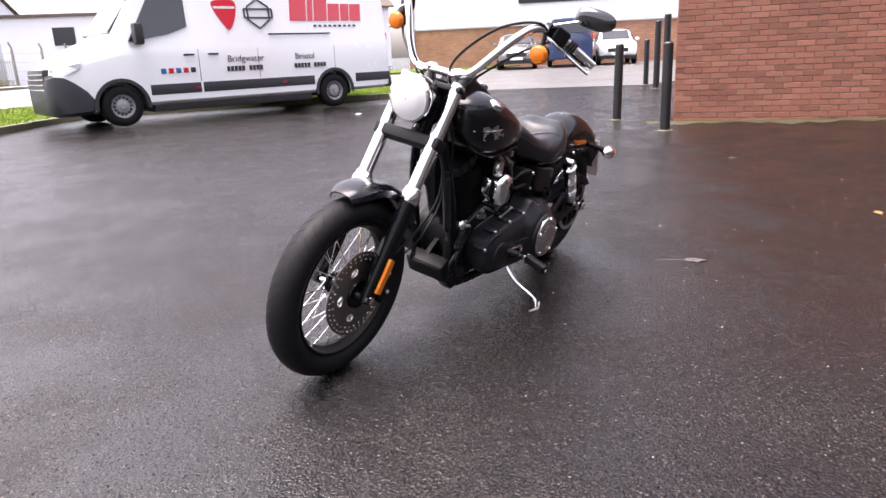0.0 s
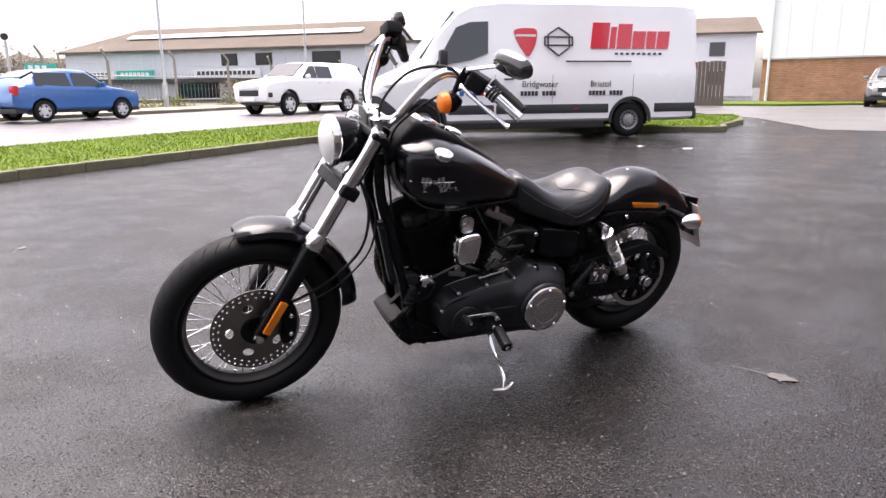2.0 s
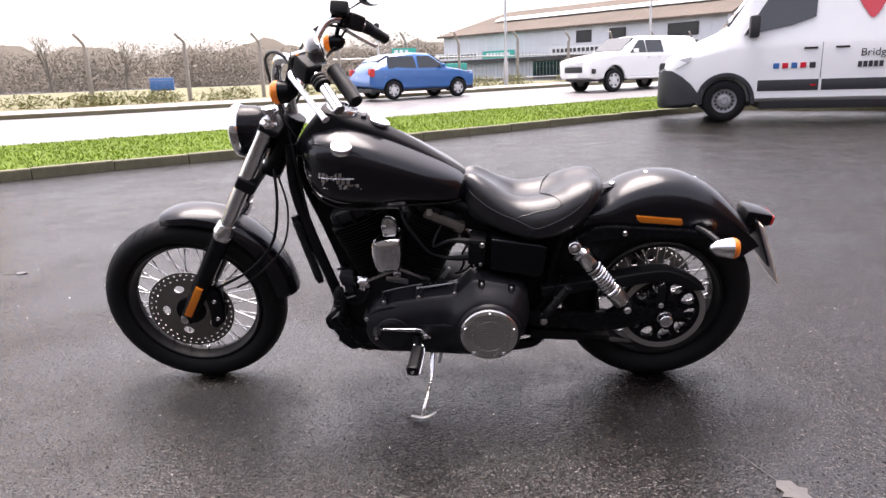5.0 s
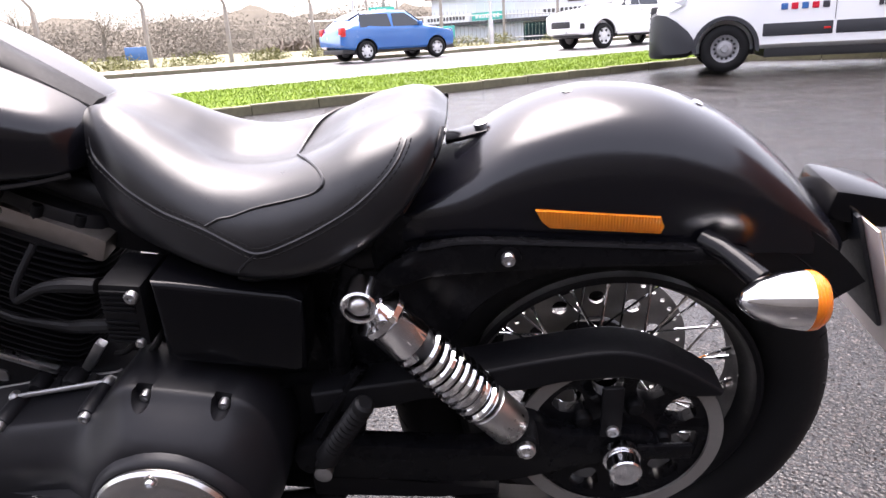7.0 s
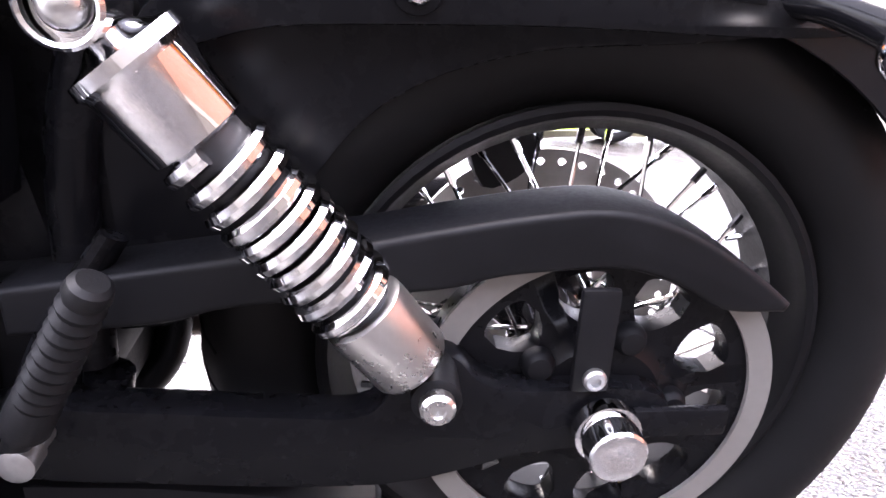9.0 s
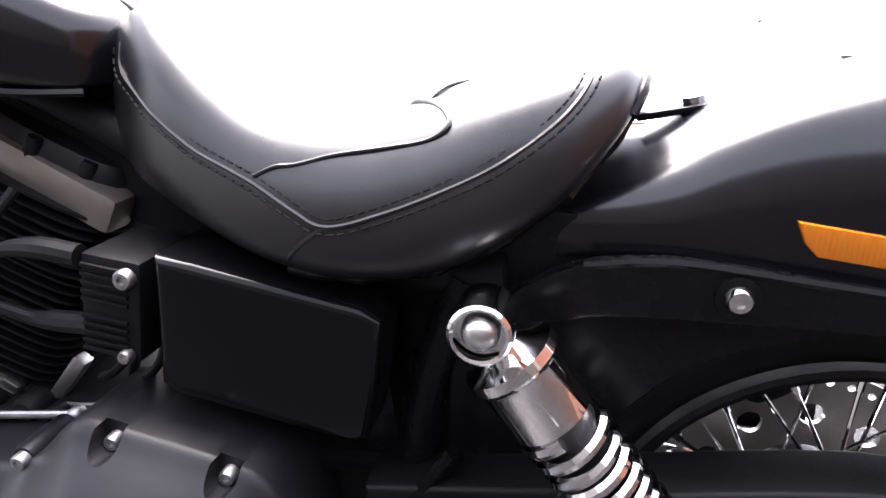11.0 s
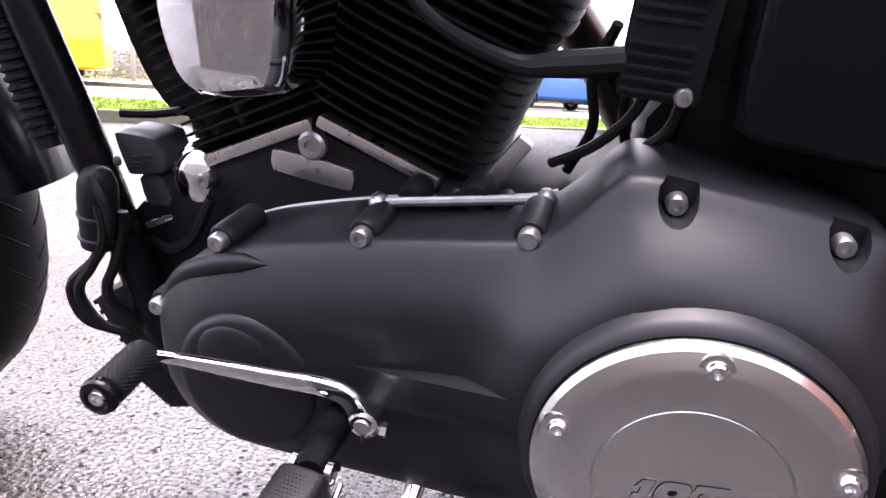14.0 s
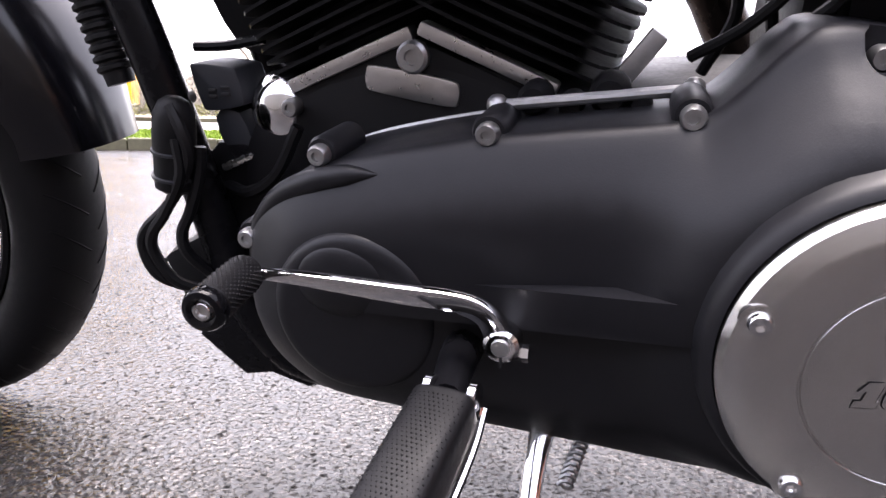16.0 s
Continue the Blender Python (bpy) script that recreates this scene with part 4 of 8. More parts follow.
for x, wdt, mt in ((1.9, 3.4, M_PLASTIC), (9.2, 6.6, M_SIGNW), (20.0, 4.0, M_TEAL), (24.4, 6.4, M_SIGNW)):
    bm = B()
    box(bm, (x, 0.9, 2.3), (x + wdt, 1.06, 3.0))
    sg = part("sign_board", bm, mt, shed, smooth=False)
    k = x + 0.5
    while k < x + wdt - 0.7:
        bm = B()
        box(bm, (k, 1.06, 2.5), (k + 0.3, 1.09, 2.82))
        part("sign_bar", bm, M_INK if mt is M_SIGNW else M_SIGNW, sg, smooth=False)
        k += 0.45
bm = B()
box(bm, (14, -0.02, 0.3), (18.5, 0.06, 1.9))
part("shop_window", bm, M_GLASS, shed, smooth=False)
# white block beside it
blk = thing("office_block", "white two-storey office block beside the warehouse", "building", on(23.5, 47.5, math.degrees(math.atan2(sd.y, sd.x))))
bm = B()
box(bm, (-3, -9, 0), (6, 0, 4.4))
part("wall", bm, M_CLADW, blk, smooth=False)
bm = B()
box(bm, (-3.2, -9.2, 4.4), (6.2, 0.2, 4.6))
part("roof", bm, M_ROOF, blk, smooth=False)
for x in (-1.5, 1.2):
    bm = B()
    box(bm, (x, -0.02, 2.5), (x + 1.4, 0.05, 3.7))
    part("window", bm, M_GLASS, blk, smooth=False)
# house in the gap beside the hall
hs = thing("house", "white rendered houses with low roof behind the hall", "house", on(41.0, 43.0, -40))
bm = B()
box(bm, (-12, 0, 0), (6, 8, 5.0))
part("wall", bm, M_CLADW, hs, smooth=False)
bm = B()
for y0, y1 in ((-0.4, 4.0), (8.4, 4.0)):
    o = [(-12.4, y0, 4.9), (6.4, y0, 4.9), (6.4, y1, 6.4), (-12.4, y1, 6.4)]
    f = [bm.verts.new(p) for p in o]
    h = [bm.verts.new((p[0], p[1], p[2] + 0.15)) for p in o]
    bm.faces.new(f), bm.faces.new(h)
    for q in range(4):
        bm.faces.new((f[q], f[(q + 1) % 4], h[(q + 1) % 4], h[q]))
part("roof", bm, M_ROOF, hs, smooth=False)
for x in (-10.5, -7.5, -4.0, -1.0, 2.5):
    for z in (0.9, 3.2):
        bm = B()
        box(bm, (x, -0.05, z), (x + 1.2, 0.04, z + 1.1))
        part("window", bm, M_GLASS, hs, smooth=False)
# timber fence panel
fence = thing("board_fence", "weathered dark timber board fence", "fence", on(20.9, 18.6, 135))
for k in range(14):
    bm = B()
    box(bm, (k * 0.15, 0, 0), (k * 0.15 + 0.14, 0.03, 1.75 + random.uniform(-0.03, 0.03)), 0.004)
    part("board", bm, M_ROOF, fence, smooth=False)

# ---- posts, sign and fence along the far path ----
def lamp_post(x, y, h, r=0.07, lean=0.0):
    ob = thing("lamp_post", "slim pale grey street lamp post", "lamp post", pose(x, y, rise(x, y), 0, lean, 0), "street lamp posts")
    bm = B()
    cyl(bm, (0, 0, -0.1), (0, 0, 1.1), r * 1.5, r * 1.4, 12)
    cyl(bm, (0, 0, 1.1), (0, 0, h), r, r * 0.6, 12)
    part("pole", bm, M_GALV, ob)
    bm = B()
    box(bm, (-0.1, -0.35, h - 0.06), (0.1, 0.35, h + 0.08), 0.03)
    part("lantern", bm, M_GALV, ob)


for u, d, h in ((-5.0, 23.6, 8.0), (17.5, 23.4, 8.0), (26.5, 23.4, 8.0), (-38, 24, 8)):
    lamp_post(*uv(u, d), h)
x, y = uv(11.2, 23.3)
rs = thing("road_sign", "small dark sign on a grey pole", "sign", on(x, y, 0))
bm = B()
cyl(bm, (0, 0, -0.1), (0, 0, 2.7), 0.045, seg=10)
part("pole", bm, M_GALV, rs)
bm = B()
lathe(bm, (0, -0.03, 2.62), (0, -1, 0), [(-0.03, 0.1), (0.03, 0.12), (0.05, 0.11), (0.05, 0.001)], 20)
part("face", bm, M_DARK, rs)
x, y = uv(12.95, 24.4)
ls = thing("letting_board", "teal and white letting board on timber posts", "sign", on(x, y, 8))
bm = B()
box(bm, (-0.52, -0.03, 1.42), (0.5, 0.03, 1.8))
part("upper_board", bm, M_TEAL, ls, smooth=False)
bm = B()
box(bm, (-0.52, -0.03, 0.9), (0.62, 0.03, 1.42))
part("lower_board", bm, M_SIGNW, ls, smooth=False)
lettering("TO LET", 0.34, Matrix.Translation((-0.48, -0.045, 1.04)) @ Matrix(((1, 0, 0, 0), (0, 0, -1, 0), (0, 1, 0, 0), (0, 0, 0, 1))), ls, M_TEAL)
bm = B()
for k in range(3):
    box(bm, (-0.42 + k * 0.22, -0.05, 1.5), (-0.27 + k * 0.22, -0.02, 1.73))
part("name_bar", bm, M_SIGNW, ls, smooth=False)
bm = B()
for k in (-0.6, 0.6):
    box(bm, (k - 0.04, 0.03, -0.1), (k + 0.04, 0.11, 2.2))
part("post", bm, M_POST, ls, smooth=False)

wire = thing("mesh_fence", "chain-link fence on cranked concrete posts", "fence")
bm = B()
for u in range(-20, 46, 3):
    x, y = uv(u + random.uniform(-0.2, 0.2), 24.6)
    z = rise(x, y)
    lean = random.uniform(-0.06, 0.06)
    bm2 = B()
    box(bm2, (x - 0.06, y - 0.06, z - 0.1), (x + 0.06, y + 0.06, z + 2.0), 0.01)
    tube(bm2, [(x, y, z + 1.95), (x - 0.02 + lean, y - 0.06, z + 2.15), (x - 0.2, y - 0.24, z + 2.45)], 0.05, 6, 3)
    part("post", bm2, M_POST, wire)
for k in range(4):
    for u in range(-20, 44, 3):
        a, b = uv(u, 24.55), uv(u + 3, 24.55)
        cyl(bm, (a[0], a[1], rise(*a) + 0.35 + k * 0.5), (b[0], b[1], rise(*b) + 0.35 + k * 0.5), 0.003, seg=4)
part("strand", bm, M_POST, wire)["kind"] = "stuff"
pal = thing("palisade_fence", "grey steel railings in front of the warehouse yard", "fence")
bm = B()
box(bm, (-0.009, -0.009, 0.3), (0.009, 0.009, 2.1))
pale = part("pale", bm, M_POST, pal, smooth=False)
pale.location = (*uv(12, 30.0), 0)
for k in range(1, 150):
    ob = new("pale", pale.data)
    ob.parent = pal
    ob.location = (*uv(12 + k * 0.25, 30.0), 0)
for z in (0.7, 1.9):
    a, b = uv(12, 30), uv(49.5, 30)
    bm = B()
    cyl(bm, (*a, z), (*b, z), 0.03, seg=4)
    part("rail", bm, M_GALV, pal, smooth=False)


# ---- plants ----
def leaf_cloud(name, label, category, places, size, count, material, kind="stuff", seed=1):
    r = random.Random(seed)
    vs, fs = [], []
    for cx, cy, cz, rx, ry, rz in places:
        for k in range(count):
            while True:
                a, b, c = r.uniform(-1, 1), r.uniform(-1, 1), r.uniform(-1, 1)
                if a * a + b * b + c * c < 1:
                    break
            p = Vector((cx + a * rx, cy + b * ry, cz + c * rz))
            d = Vector((r.uniform(-1, 1), r.uniform(-1, 1), r.uniform(-1, 1))).normalized() * size * r.uniform(0.5, 1.3)
            e = Vector((r.uniform(-1, 1), r.uniform(-1, 1), r.uniform(-1, 1))).normalized() * size * 0.5
            n = len(vs)
            vs += [p - d, p + e, p + d]
            fs.append((n, n + 1, n + 2))
    me = bpy.data.meshes.new(name)
    me.from_pydata(vs, [], fs)
    me.materials.append(material)
    return tagged(new(name, me), label, category, kind=kind)


M_SCRUB = worn("winter scrub", (0.16, 0.13, 0.075), 0.9, grain=1.2, vary=0.45, relief=0.0)
M_WEED = worn("weedy bank", (0.13, 0.13, 0.045), 0.85, grain=2.5, vary=0.5, relief=0.0)
M_WOOD = worn("bare winter wood", (0.165, 0.145, 0.115), 0.9, grain=0.25, vary=0.4, relief=0.0)
rr = random.Random(9)
pl = []
for k in range(90):
    x, y = uv(rr.uniform(-45, 34), 24.2 + rr.uniform(-0.7, 0.9))
    pl.append((x, y, rise(x, y) + 0.22, 0.8, 0.5, 0.34))
leaf_cloud("bank_weeds", "low tangled weeds along the fence", "weeds", pl, 0.09, 260, M_WEED, seed=2)
pl = []
for k in range(14):
    x, y = uv(26.5 + rr.uniform(-2.5, 2.5), 25.5 + rr.uniform(-1, 1.5))
    pl.append((x, y, rise(x, y) + 0.7, 0.8, 0.8, 0.7))
leaf_cloud("bramble", "dry brown bramble thicket by the fence", "bush", pl, 0.1, 300, M_SCRUB, seed=3)
pl = []
for k in range(260):
    an = radians(rr.uniform(78, 178))
    d = rr.uniform(105, 150)
    h = rr.uniform(5.0, 8.5)
    pl.append((math.cos(an) * d, math.sin(an) * d, h * 0.42, 5.5, 5.5, h * 0.62))
leaf_cloud("far_woods", "belt of bare brown winter trees far off", "woods", pl, 0.26, 700, M_WOOD, seed=5)


# wooded ridge behind the trees
bm = B()
rows = []
rg_ = random.Random(17)
for k in range(140):
    an = radians(72 + 112 * k / 139)
    h = 7.4 + 1.0 * math.sin(k * 0.31) + 0.9 * math.sin(k * 0.83 + 1) + rg_.uniform(-0.5, 0.5)
    rows.append([bm.verts.new((math.cos(an) * (146 + q * 3), math.sin(an) * (146 + q * 3), z)) for q, z in enumerate((0.0, h * 0.6, h))])
for a, b in zip(rows, rows[1:]):
    for q in range(2):
        bm.faces.new((a[q], b[q], b[q + 1], a[q + 1]))
solo("wooded_ridge", bm, M_WOOD, "low brown wooded ridge on the horizon", "backdrop", kind="structure")


def bare_tree(x, y, h, seed):
    r = random.Random(seed)
    t = thing("bare_tree", "bare winter tree behind the waste ground", "tree", on(x, y, 0), "bare trees")
    bm, tw = B(), B()

    def limb(p, d, ln, rad, depth):
        q = p + d * ln
        cyl(bm if depth < 2 else tw, p, q, rad, rad * 0.6, 6 if depth < 2 else 3)
        if depth < 5:
            for k in range(3 if depth else 5):
                nd = (d + Vector((r.uniform(-1, 1), r.uniform(-1, 1), r.uniform(-0.3, 0.8))) * 0.6).normalized()
                limb(p + d * ln * r.uniform(0.55, 1), nd, ln * r.uniform(0.6, 0.8), rad * 0.5, depth + 1)
    limb(Vector((0, 0, -0.1)), Vector((0, 0, 1)), h * 0.3, h * 0.018, 0)
    part("trunk", bm, M_WOOD, t)
    part("twig_mass", tw, M_WOOD, t)


bare_tree(-46, 66, 8.5, 1)
bare_tree(-40, 70, 8.0, 2)
# clutter on the waste ground
skip = solo("skip", (lambda b_: (box(b_, (-0.9, -0.6, 0), (0.9, 0.6, 1.1), 0.05), b_)[1])(B()), M_BLUE, "faded blue skip on the waste ground", "skip", on(-27, 52, 20))
solo("container", (lambda b_: (box(b_, (-3, -1.2, 0), (3, 1.2, 1.5), 0.05), b_)[1])(B()), M_TEAL, "dark green container on the waste ground", "container", on(-6, 62, 5))
pl = [(-12, 60, 0.6, 5, 2, 1.3), (-16, 58, 0.4, 3, 2, 0.9)]
leaf_cloud("rubble_heap", "heap of brown rubble", "rubble", pl, 0.5, 700, M_ROOF, seed=8)

# ---- motorcycle: local x runs from nose to tail, the near flank is -y, z stands on the tyres ----
BIKE = Matrix.Translation((0, 0.08, 0)) @ pose(0, 0, 0, 0, 0, 1.8) @ pose(0, 0, 0, 12, 0, 0)
bike = thing("motorcycle", "black cruiser motorcycle leaning on its chrome side stand", "motorcycle", BIKE)


def inset(o, d):
    """An outline moved inwards by d."""
    n, out = len(o), []
    area = sum(o[i][0] * o[(i + 1) % n][1] - o[(i + 1) % n][0] * o[i][1] for i in range(n))
    s = 1 if area > 0 else -1
    for i in range(n):
        a, b = o[i - 1], o[(i + 1) % n]
        tx, tz = b[0] - a[0], b[1] - a[1]
        ln = math.hypot(tx, tz) or 1
        out.append((o[i][0] - s * tz / ln * d, o[i][1] + s * tx / ln * d))
    return out


def casing(bm, outline, steps, ridge=False):
    """A domed cover: steps of (y, inset); ridge: its face is folded along an upright line."""
    loops = [[(x, y, z) for x, z in (inset(outline, d) if d else outline)] for y, d in steps]
    if ridge:
        xs, zs = [p[0] for p in loops[-1]], [p[2] for p in loops[-1]]
        mid = min(xs) + 0.36 * (max(xs) - min(xs))
        lo_, hi_ = min(zs) + 0.01, max(zs) - 0.026
        loops.append([(mid, loops[-1][0][1] - 0.006, min(max(p[2], lo_), hi_)) for p in loops[-1]])
    rings(bm, loops)
    if ridge:
        bmesh.ops.remove_doubles(bm, verts=bm.verts, dist=0.0003)


def screw(parent, x, y, z, r=0.007, name="screw", mat=None, h=0.006, side=-1):
    bm = B()
    lathe(bm, (x, y, z), (0, side, 0), [(-0.004, r), (h * 0.7, r), (h, r * 0.8), (h, r * 0.45), (h - 0.003, r * 0.42), (h - 0.003, 0.0005)], 14)
    return part(name, bm, mat or M_CHROME, parent)


def wheel_set(name, cx, cz, tyre_r, tyre_w, rim_r, rim_w, hub_r, hub_w, nsp, label):
    wh = part(name, B(), M_TYRE, bike)
    bm = B()
    h = tyre_w / 2
    prof = []
    for k in range(23):
        a = radians(-150 + 300 * k / 22)
        sec = (tyre_r - rim_r) / 2 * 1.04
        mid = (tyre_r + rim_r) / 2
        prof.append((h + h * math.sin(a) * 1.0, mid + sec * math.cos(a) * (0.98 if abs(a) < 1 else 1.0)))
    lathe(bm, (cx, -h, cz), (0, 1, 0), prof, 72, caps=False)
    ty = part("tyre", bm, M_TYRE, wh)
    # tread grooves: slanted raised strokes, the shade of the cuts put into their dark colour
    bm = B()
    for k in range(44):
        a0 = 2 * math.pi * k / 44
        for s in (-1, 1):
            pts = []
            for q in range(5):
                f = q / 4
                yy = s * (0.12 + 0.7 * f) * h
                rr = (tyre_r + rim_r) / 2 + (tyre_r - rim_r) / 2 * 1.019 * math.sqrt(max(0, 1 - (yy / h) ** 2)) - 0.0006
                aa = a0 + f * 0.11 + (0.07 if s > 0 else 0)
                pts.append((cx + rr * math.cos(aa), yy, cz + rr * math.sin(aa)))
            tube(bm, pts, 0.0016, 4, 0)
    part("tread_groove", bm, M_ENGINE, ty)["kind"] = "stuff"
    bm = B()
    w = rim_w / 2
    lathe(bm, (cx, -w, cz), (0, 1, 0), [(0, rim_r + 0.008), (-0.002, rim_r + 0.003), (0, rim_r - 0.002), (0.008, rim_r - 0.006), (0.018, rim_r - 0.008), (0.03, rim_r - 0.018), (w * 2 - 0.03, rim_r - 0.018), (w * 2 - 0.018, rim_r - 0.008), (w * 2 - 0.008, rim_r - 0.006), (w * 2, rim_r - 0.002), (w * 2 + 0.002, rim_r + 0.003), (w * 2, rim_r + 0.008)], 60, caps=False)
    part("rim", bm, M_ENGINE, wh, "black laced wheel rim")
    bm = B()
    lathe(bm, (cx, -hub_w, cz), (0, 1, 0), [(0, 0.014), (0.0, hub_r), (0.008, hub_r), (0.016, hub_r * 0.62), (hub_w * 2 - 0.016, hub_r * 0.62), (hub_w * 2 - 0.008, hub_r), (hub_w * 2, hub_r), (hub_w * 2, 0.014)], 28)
    part("hub", bm, M_GLOSS, wh)
    bm = B()
    for k in range(nsp):
        a = 2 * math.pi * k / nsp
        s = 1 if k % 2 else -1
        da = (0.42 if (k // 2) % 2 else -0.42)
        p0 = (cx + hub_r * 0.9 * math.cos(a + da * 1.6), s * hub_w * 0.92, cz + hub_r * 0.9 * math.sin(a + da * 1.6))
        p1 = (cx + (rim_r - 0.02) * math.cos(a), s * 0.008, cz + (rim_r - 0.02) * math.sin(a))
        cyl(bm, p0, p1, 0.0019, seg=6)
        q = Vector(p1) + (Vector(p0) - Vector(p1)).normalized() * 0.016
        cyl(bm, q, p1, 0.0032, seg=6)
    sp = part("spokes", bm, M_CHROME, wh, "bright steel spokes")
    sp["kind"] = "stuff"
    return wh


# the front end, turned slightly to the near side about the steering axis
_st = Matrix.Translation((-0.415, 0, 0.89))
FRONT = Matrix.Translation((0.024, 0, 0)) @ _st @ Matrix.Rotation(radians(2.1), 4, Vector((0.58, 0, 1)).normalized()) @ _st.inverted()
PLACE = FRONT
wheel_set("front_wheel", -0.815, 0.322, 0.322, 0.108, 0.232, 0.075, 0.036, 0.05, 40, "")
PLACE = Matrix()
wheel_set("rear_wheel", 0.833, 0.319, 0.319, 0.15, 0.21, 0.115, 0.05, 0.06, 40, "")
PLACE = FRONT

# ---- front brake and fork ----
AX = Vector((-0.815, 0, 0.322))
bm = B()


def pierced(bm, c, y0, y1, r_in, r_out, rows, n=360):
    """A disc about the y axis with rows of oval holes through it: rows of (radius, half height, count, share of the arc)."""
    def loop(r, y, half=0.0, count=1, duty=1.0):
        out = []
        for k in range(n):
            a = 2 * math.pi * k / n
            per = n // count
            q = abs(((k % per) + 0.5) / per * 2 - 1)
            w = math.sqrt(max(0.0, 1 - (q / duty) ** 2)) if q < duty else 0.0
            rr_ = r + half * w
            out.append(c + Vector((rr_ * math.cos(a), y, rr_ * math.sin(a))))
        return out
    edges = [loop(r_in, y0)]
    backs = [loop(r_in, y1)]
    for mid, half, count, duty in rows:
        edges += [loop(mid, y0, -half, count, duty), loop(mid, y0, half, count, duty)]
        backs += [loop(mid, y1, -half, count, duty), loop(mid, y1, half, count, duty)]
    edges.append(loop(r_out, y0))
    backs.append(loop(r_out, y1))
    for k in range(0, len(edges), 2):
        rings(bm, [edges[k], edges[k + 1], backs[k + 1], backs[k]], closed=True)
    bmesh.ops.remove_doubles(bm, verts=bm.verts, dist=0.0001)


pierced(bm, AX, -0.07, -0.065, 0.034, 0.15, [(0.088, 0.0135, 5, 0.33), (0.124, 0.0032, 30, 0.28), (0.14, 0.0036, 40, 0.36)])
disc = part("brake_disc", bm, M_ROTORF, bike, "drilled dark steel brake disc", smooth=False)
bm = B()
lathe(bm, AX + Vector((0, -0.078, 0)), (0, 1, 0), [(0, 0.035), (0, 0.05), (0.018, 0.055), (0.018, 0.035)], 24)
part("disc_carrier", bm, M_GLOSS, disc)
bm = B()
o = [(-0.715, 0.27), (-0.69, 0.3), (-0.683, 0.36), (-0.69, 0.41), (-0.71, 0.43), (-0.74, 0.42), (-0.735, 0.34), (-0.74, 0.28)]
plate(bm, rounded(o, 3), -0.115, -0.05, 0.012)
cal = part("brake_caliper", bm, M_GLOSS, bike)
for z in (0.31, 0.38):
    screw(cal, -0.708, -0.114, z, 0.008, "caliper_bolt")

FORK_D = Vector((-0.58, 0, -1)).normalized()


def on_fork(z, y=0.0, off=0.0):
    """A point on a fork leg's line at that height; off: forward of the line."""
    return Vector((-0.625 + (z - 0.641) * 0.58 - off, y, z))


for s in (-1, 1):
    y = s * 0.106
    leg = part("fork_leg", (lambda b_: (cyl(b_, on_fork(0.635, y), on_fork(1.0, y), 0.0245, seg=24), b_)[1])(B()), M_CHROME, bike, "polished chrome fork tube")
    bm = B()
    ln = (on_fork(0.655, y) - on_fork(0.30, y)).length
    lathe(bm, on_fork(0.30, y), -FORK_D, [(0, 0.012), (0.004, 0.022), (0.03, 0.026), (0.06, 0.026), (0.11, 0.03), (ln - 0.06, 0.031), (ln - 0.035, 0.031), (ln - 0.034, 0.031)], 24)
    sl = part("slider", bm, M_GLOSS, leg, "black fork slider")
    bm = B()
    lathe(bm, on_fork(0.62, y), -FORK_D, [(0, 0.032), (0.004, 0.0345), (0.03, 0.0345), (0.036, 0.032), (0.05, 0.03), (0.055, 0.027)], 24)
    part("collar", bm, M_CHROME, leg)
    bm = B()
    lathe(bm, on_fork(0.985, y), -FORK_D, [(0, 0.026), (0.012, 0.026), (0.018, 0.022), (0.02, 0.004)], 24)
    part("fork_cap", bm, M_CHROME, leg)
bm = B()
lathe(bm, (-0.817, -0.135, 0.318), (0, 1, 0), [(0, 0.006), (0.001, 0.013), (0.012, 0.014), (0.016, 0.018), (0.03, 0.018), (0.035, 0.012), (0.235, 0.012), (0.24, 0.018), (0.262, 0.016)], 16)
part("front_axle", bm, M_CHROME, bike)
# amber strip on the slider
bm = B()
c = on_fork(0.395, -0.139, 0.0)
rot = Matrix.Translation(c) @ Euler((0, math.atan2(0.58, 1), 0)).to_matrix().to_4x4()
box(bm, (-0.013, -0.006, -0.062), (0.013, 0.006, 0.062), 0.003, rot)
part("fork_reflector", bm, M_AMBER, bike, "amber reflector strip")
# yokes
for z, w, t in ((0.806, 0.135, 0.022), (0.978, 0.132, 0.013)):
    bm = B()
    rot = Matrix.Translation(on_fork(z, 0, -0.008)) @ Euler((0, math.atan2(0.58, 1), 0)).to_matrix().to_4x4()
    box(bm, (-0.03, -w, -t), (0.034, w, t), 0.011, rot, 3)
    part("yoke", bm, M_ENGINE, bike, "grey-black fork yoke")
bm = B()
cyl(bm, (-0.47, 0, 0.8), (-0.36, 0, 0.985), 0.034, seg=20)
part("steering_neck", bm, M_FRAME, bike)

# ---- front fender ----
def fender_arc(bm, cx, cz, path, halfw, edge, thick=0.004, n=9, grow=0.0):
    """path: (angle, radius); a curved sheet over the tyre."""
    loops = []
    for step, (a, r, hw) in enumerate(path):
        low = edge + grow * step / len(path)
        ca, sa = math.cos(radians(a)), math.sin(radians(a))
        out, inn = [], []
        for k in range(n):
            f = -1 + 2 * k / (n - 1)
            drop = low * (abs(f) ** 2.6)
            out.append((cx + (r - drop) * ca, hw * math.sin(f * math.pi / 2), cz + (r - drop) * sa))
            inn.append((cx + (r - drop - thick) * ca, (hw - thick) * math.sin(f * math.pi / 2), cz + (r - drop - thick) * sa))
        loops.append(out + inn[::-1])
    rings(bm, loops)


bm = B()
pth = []
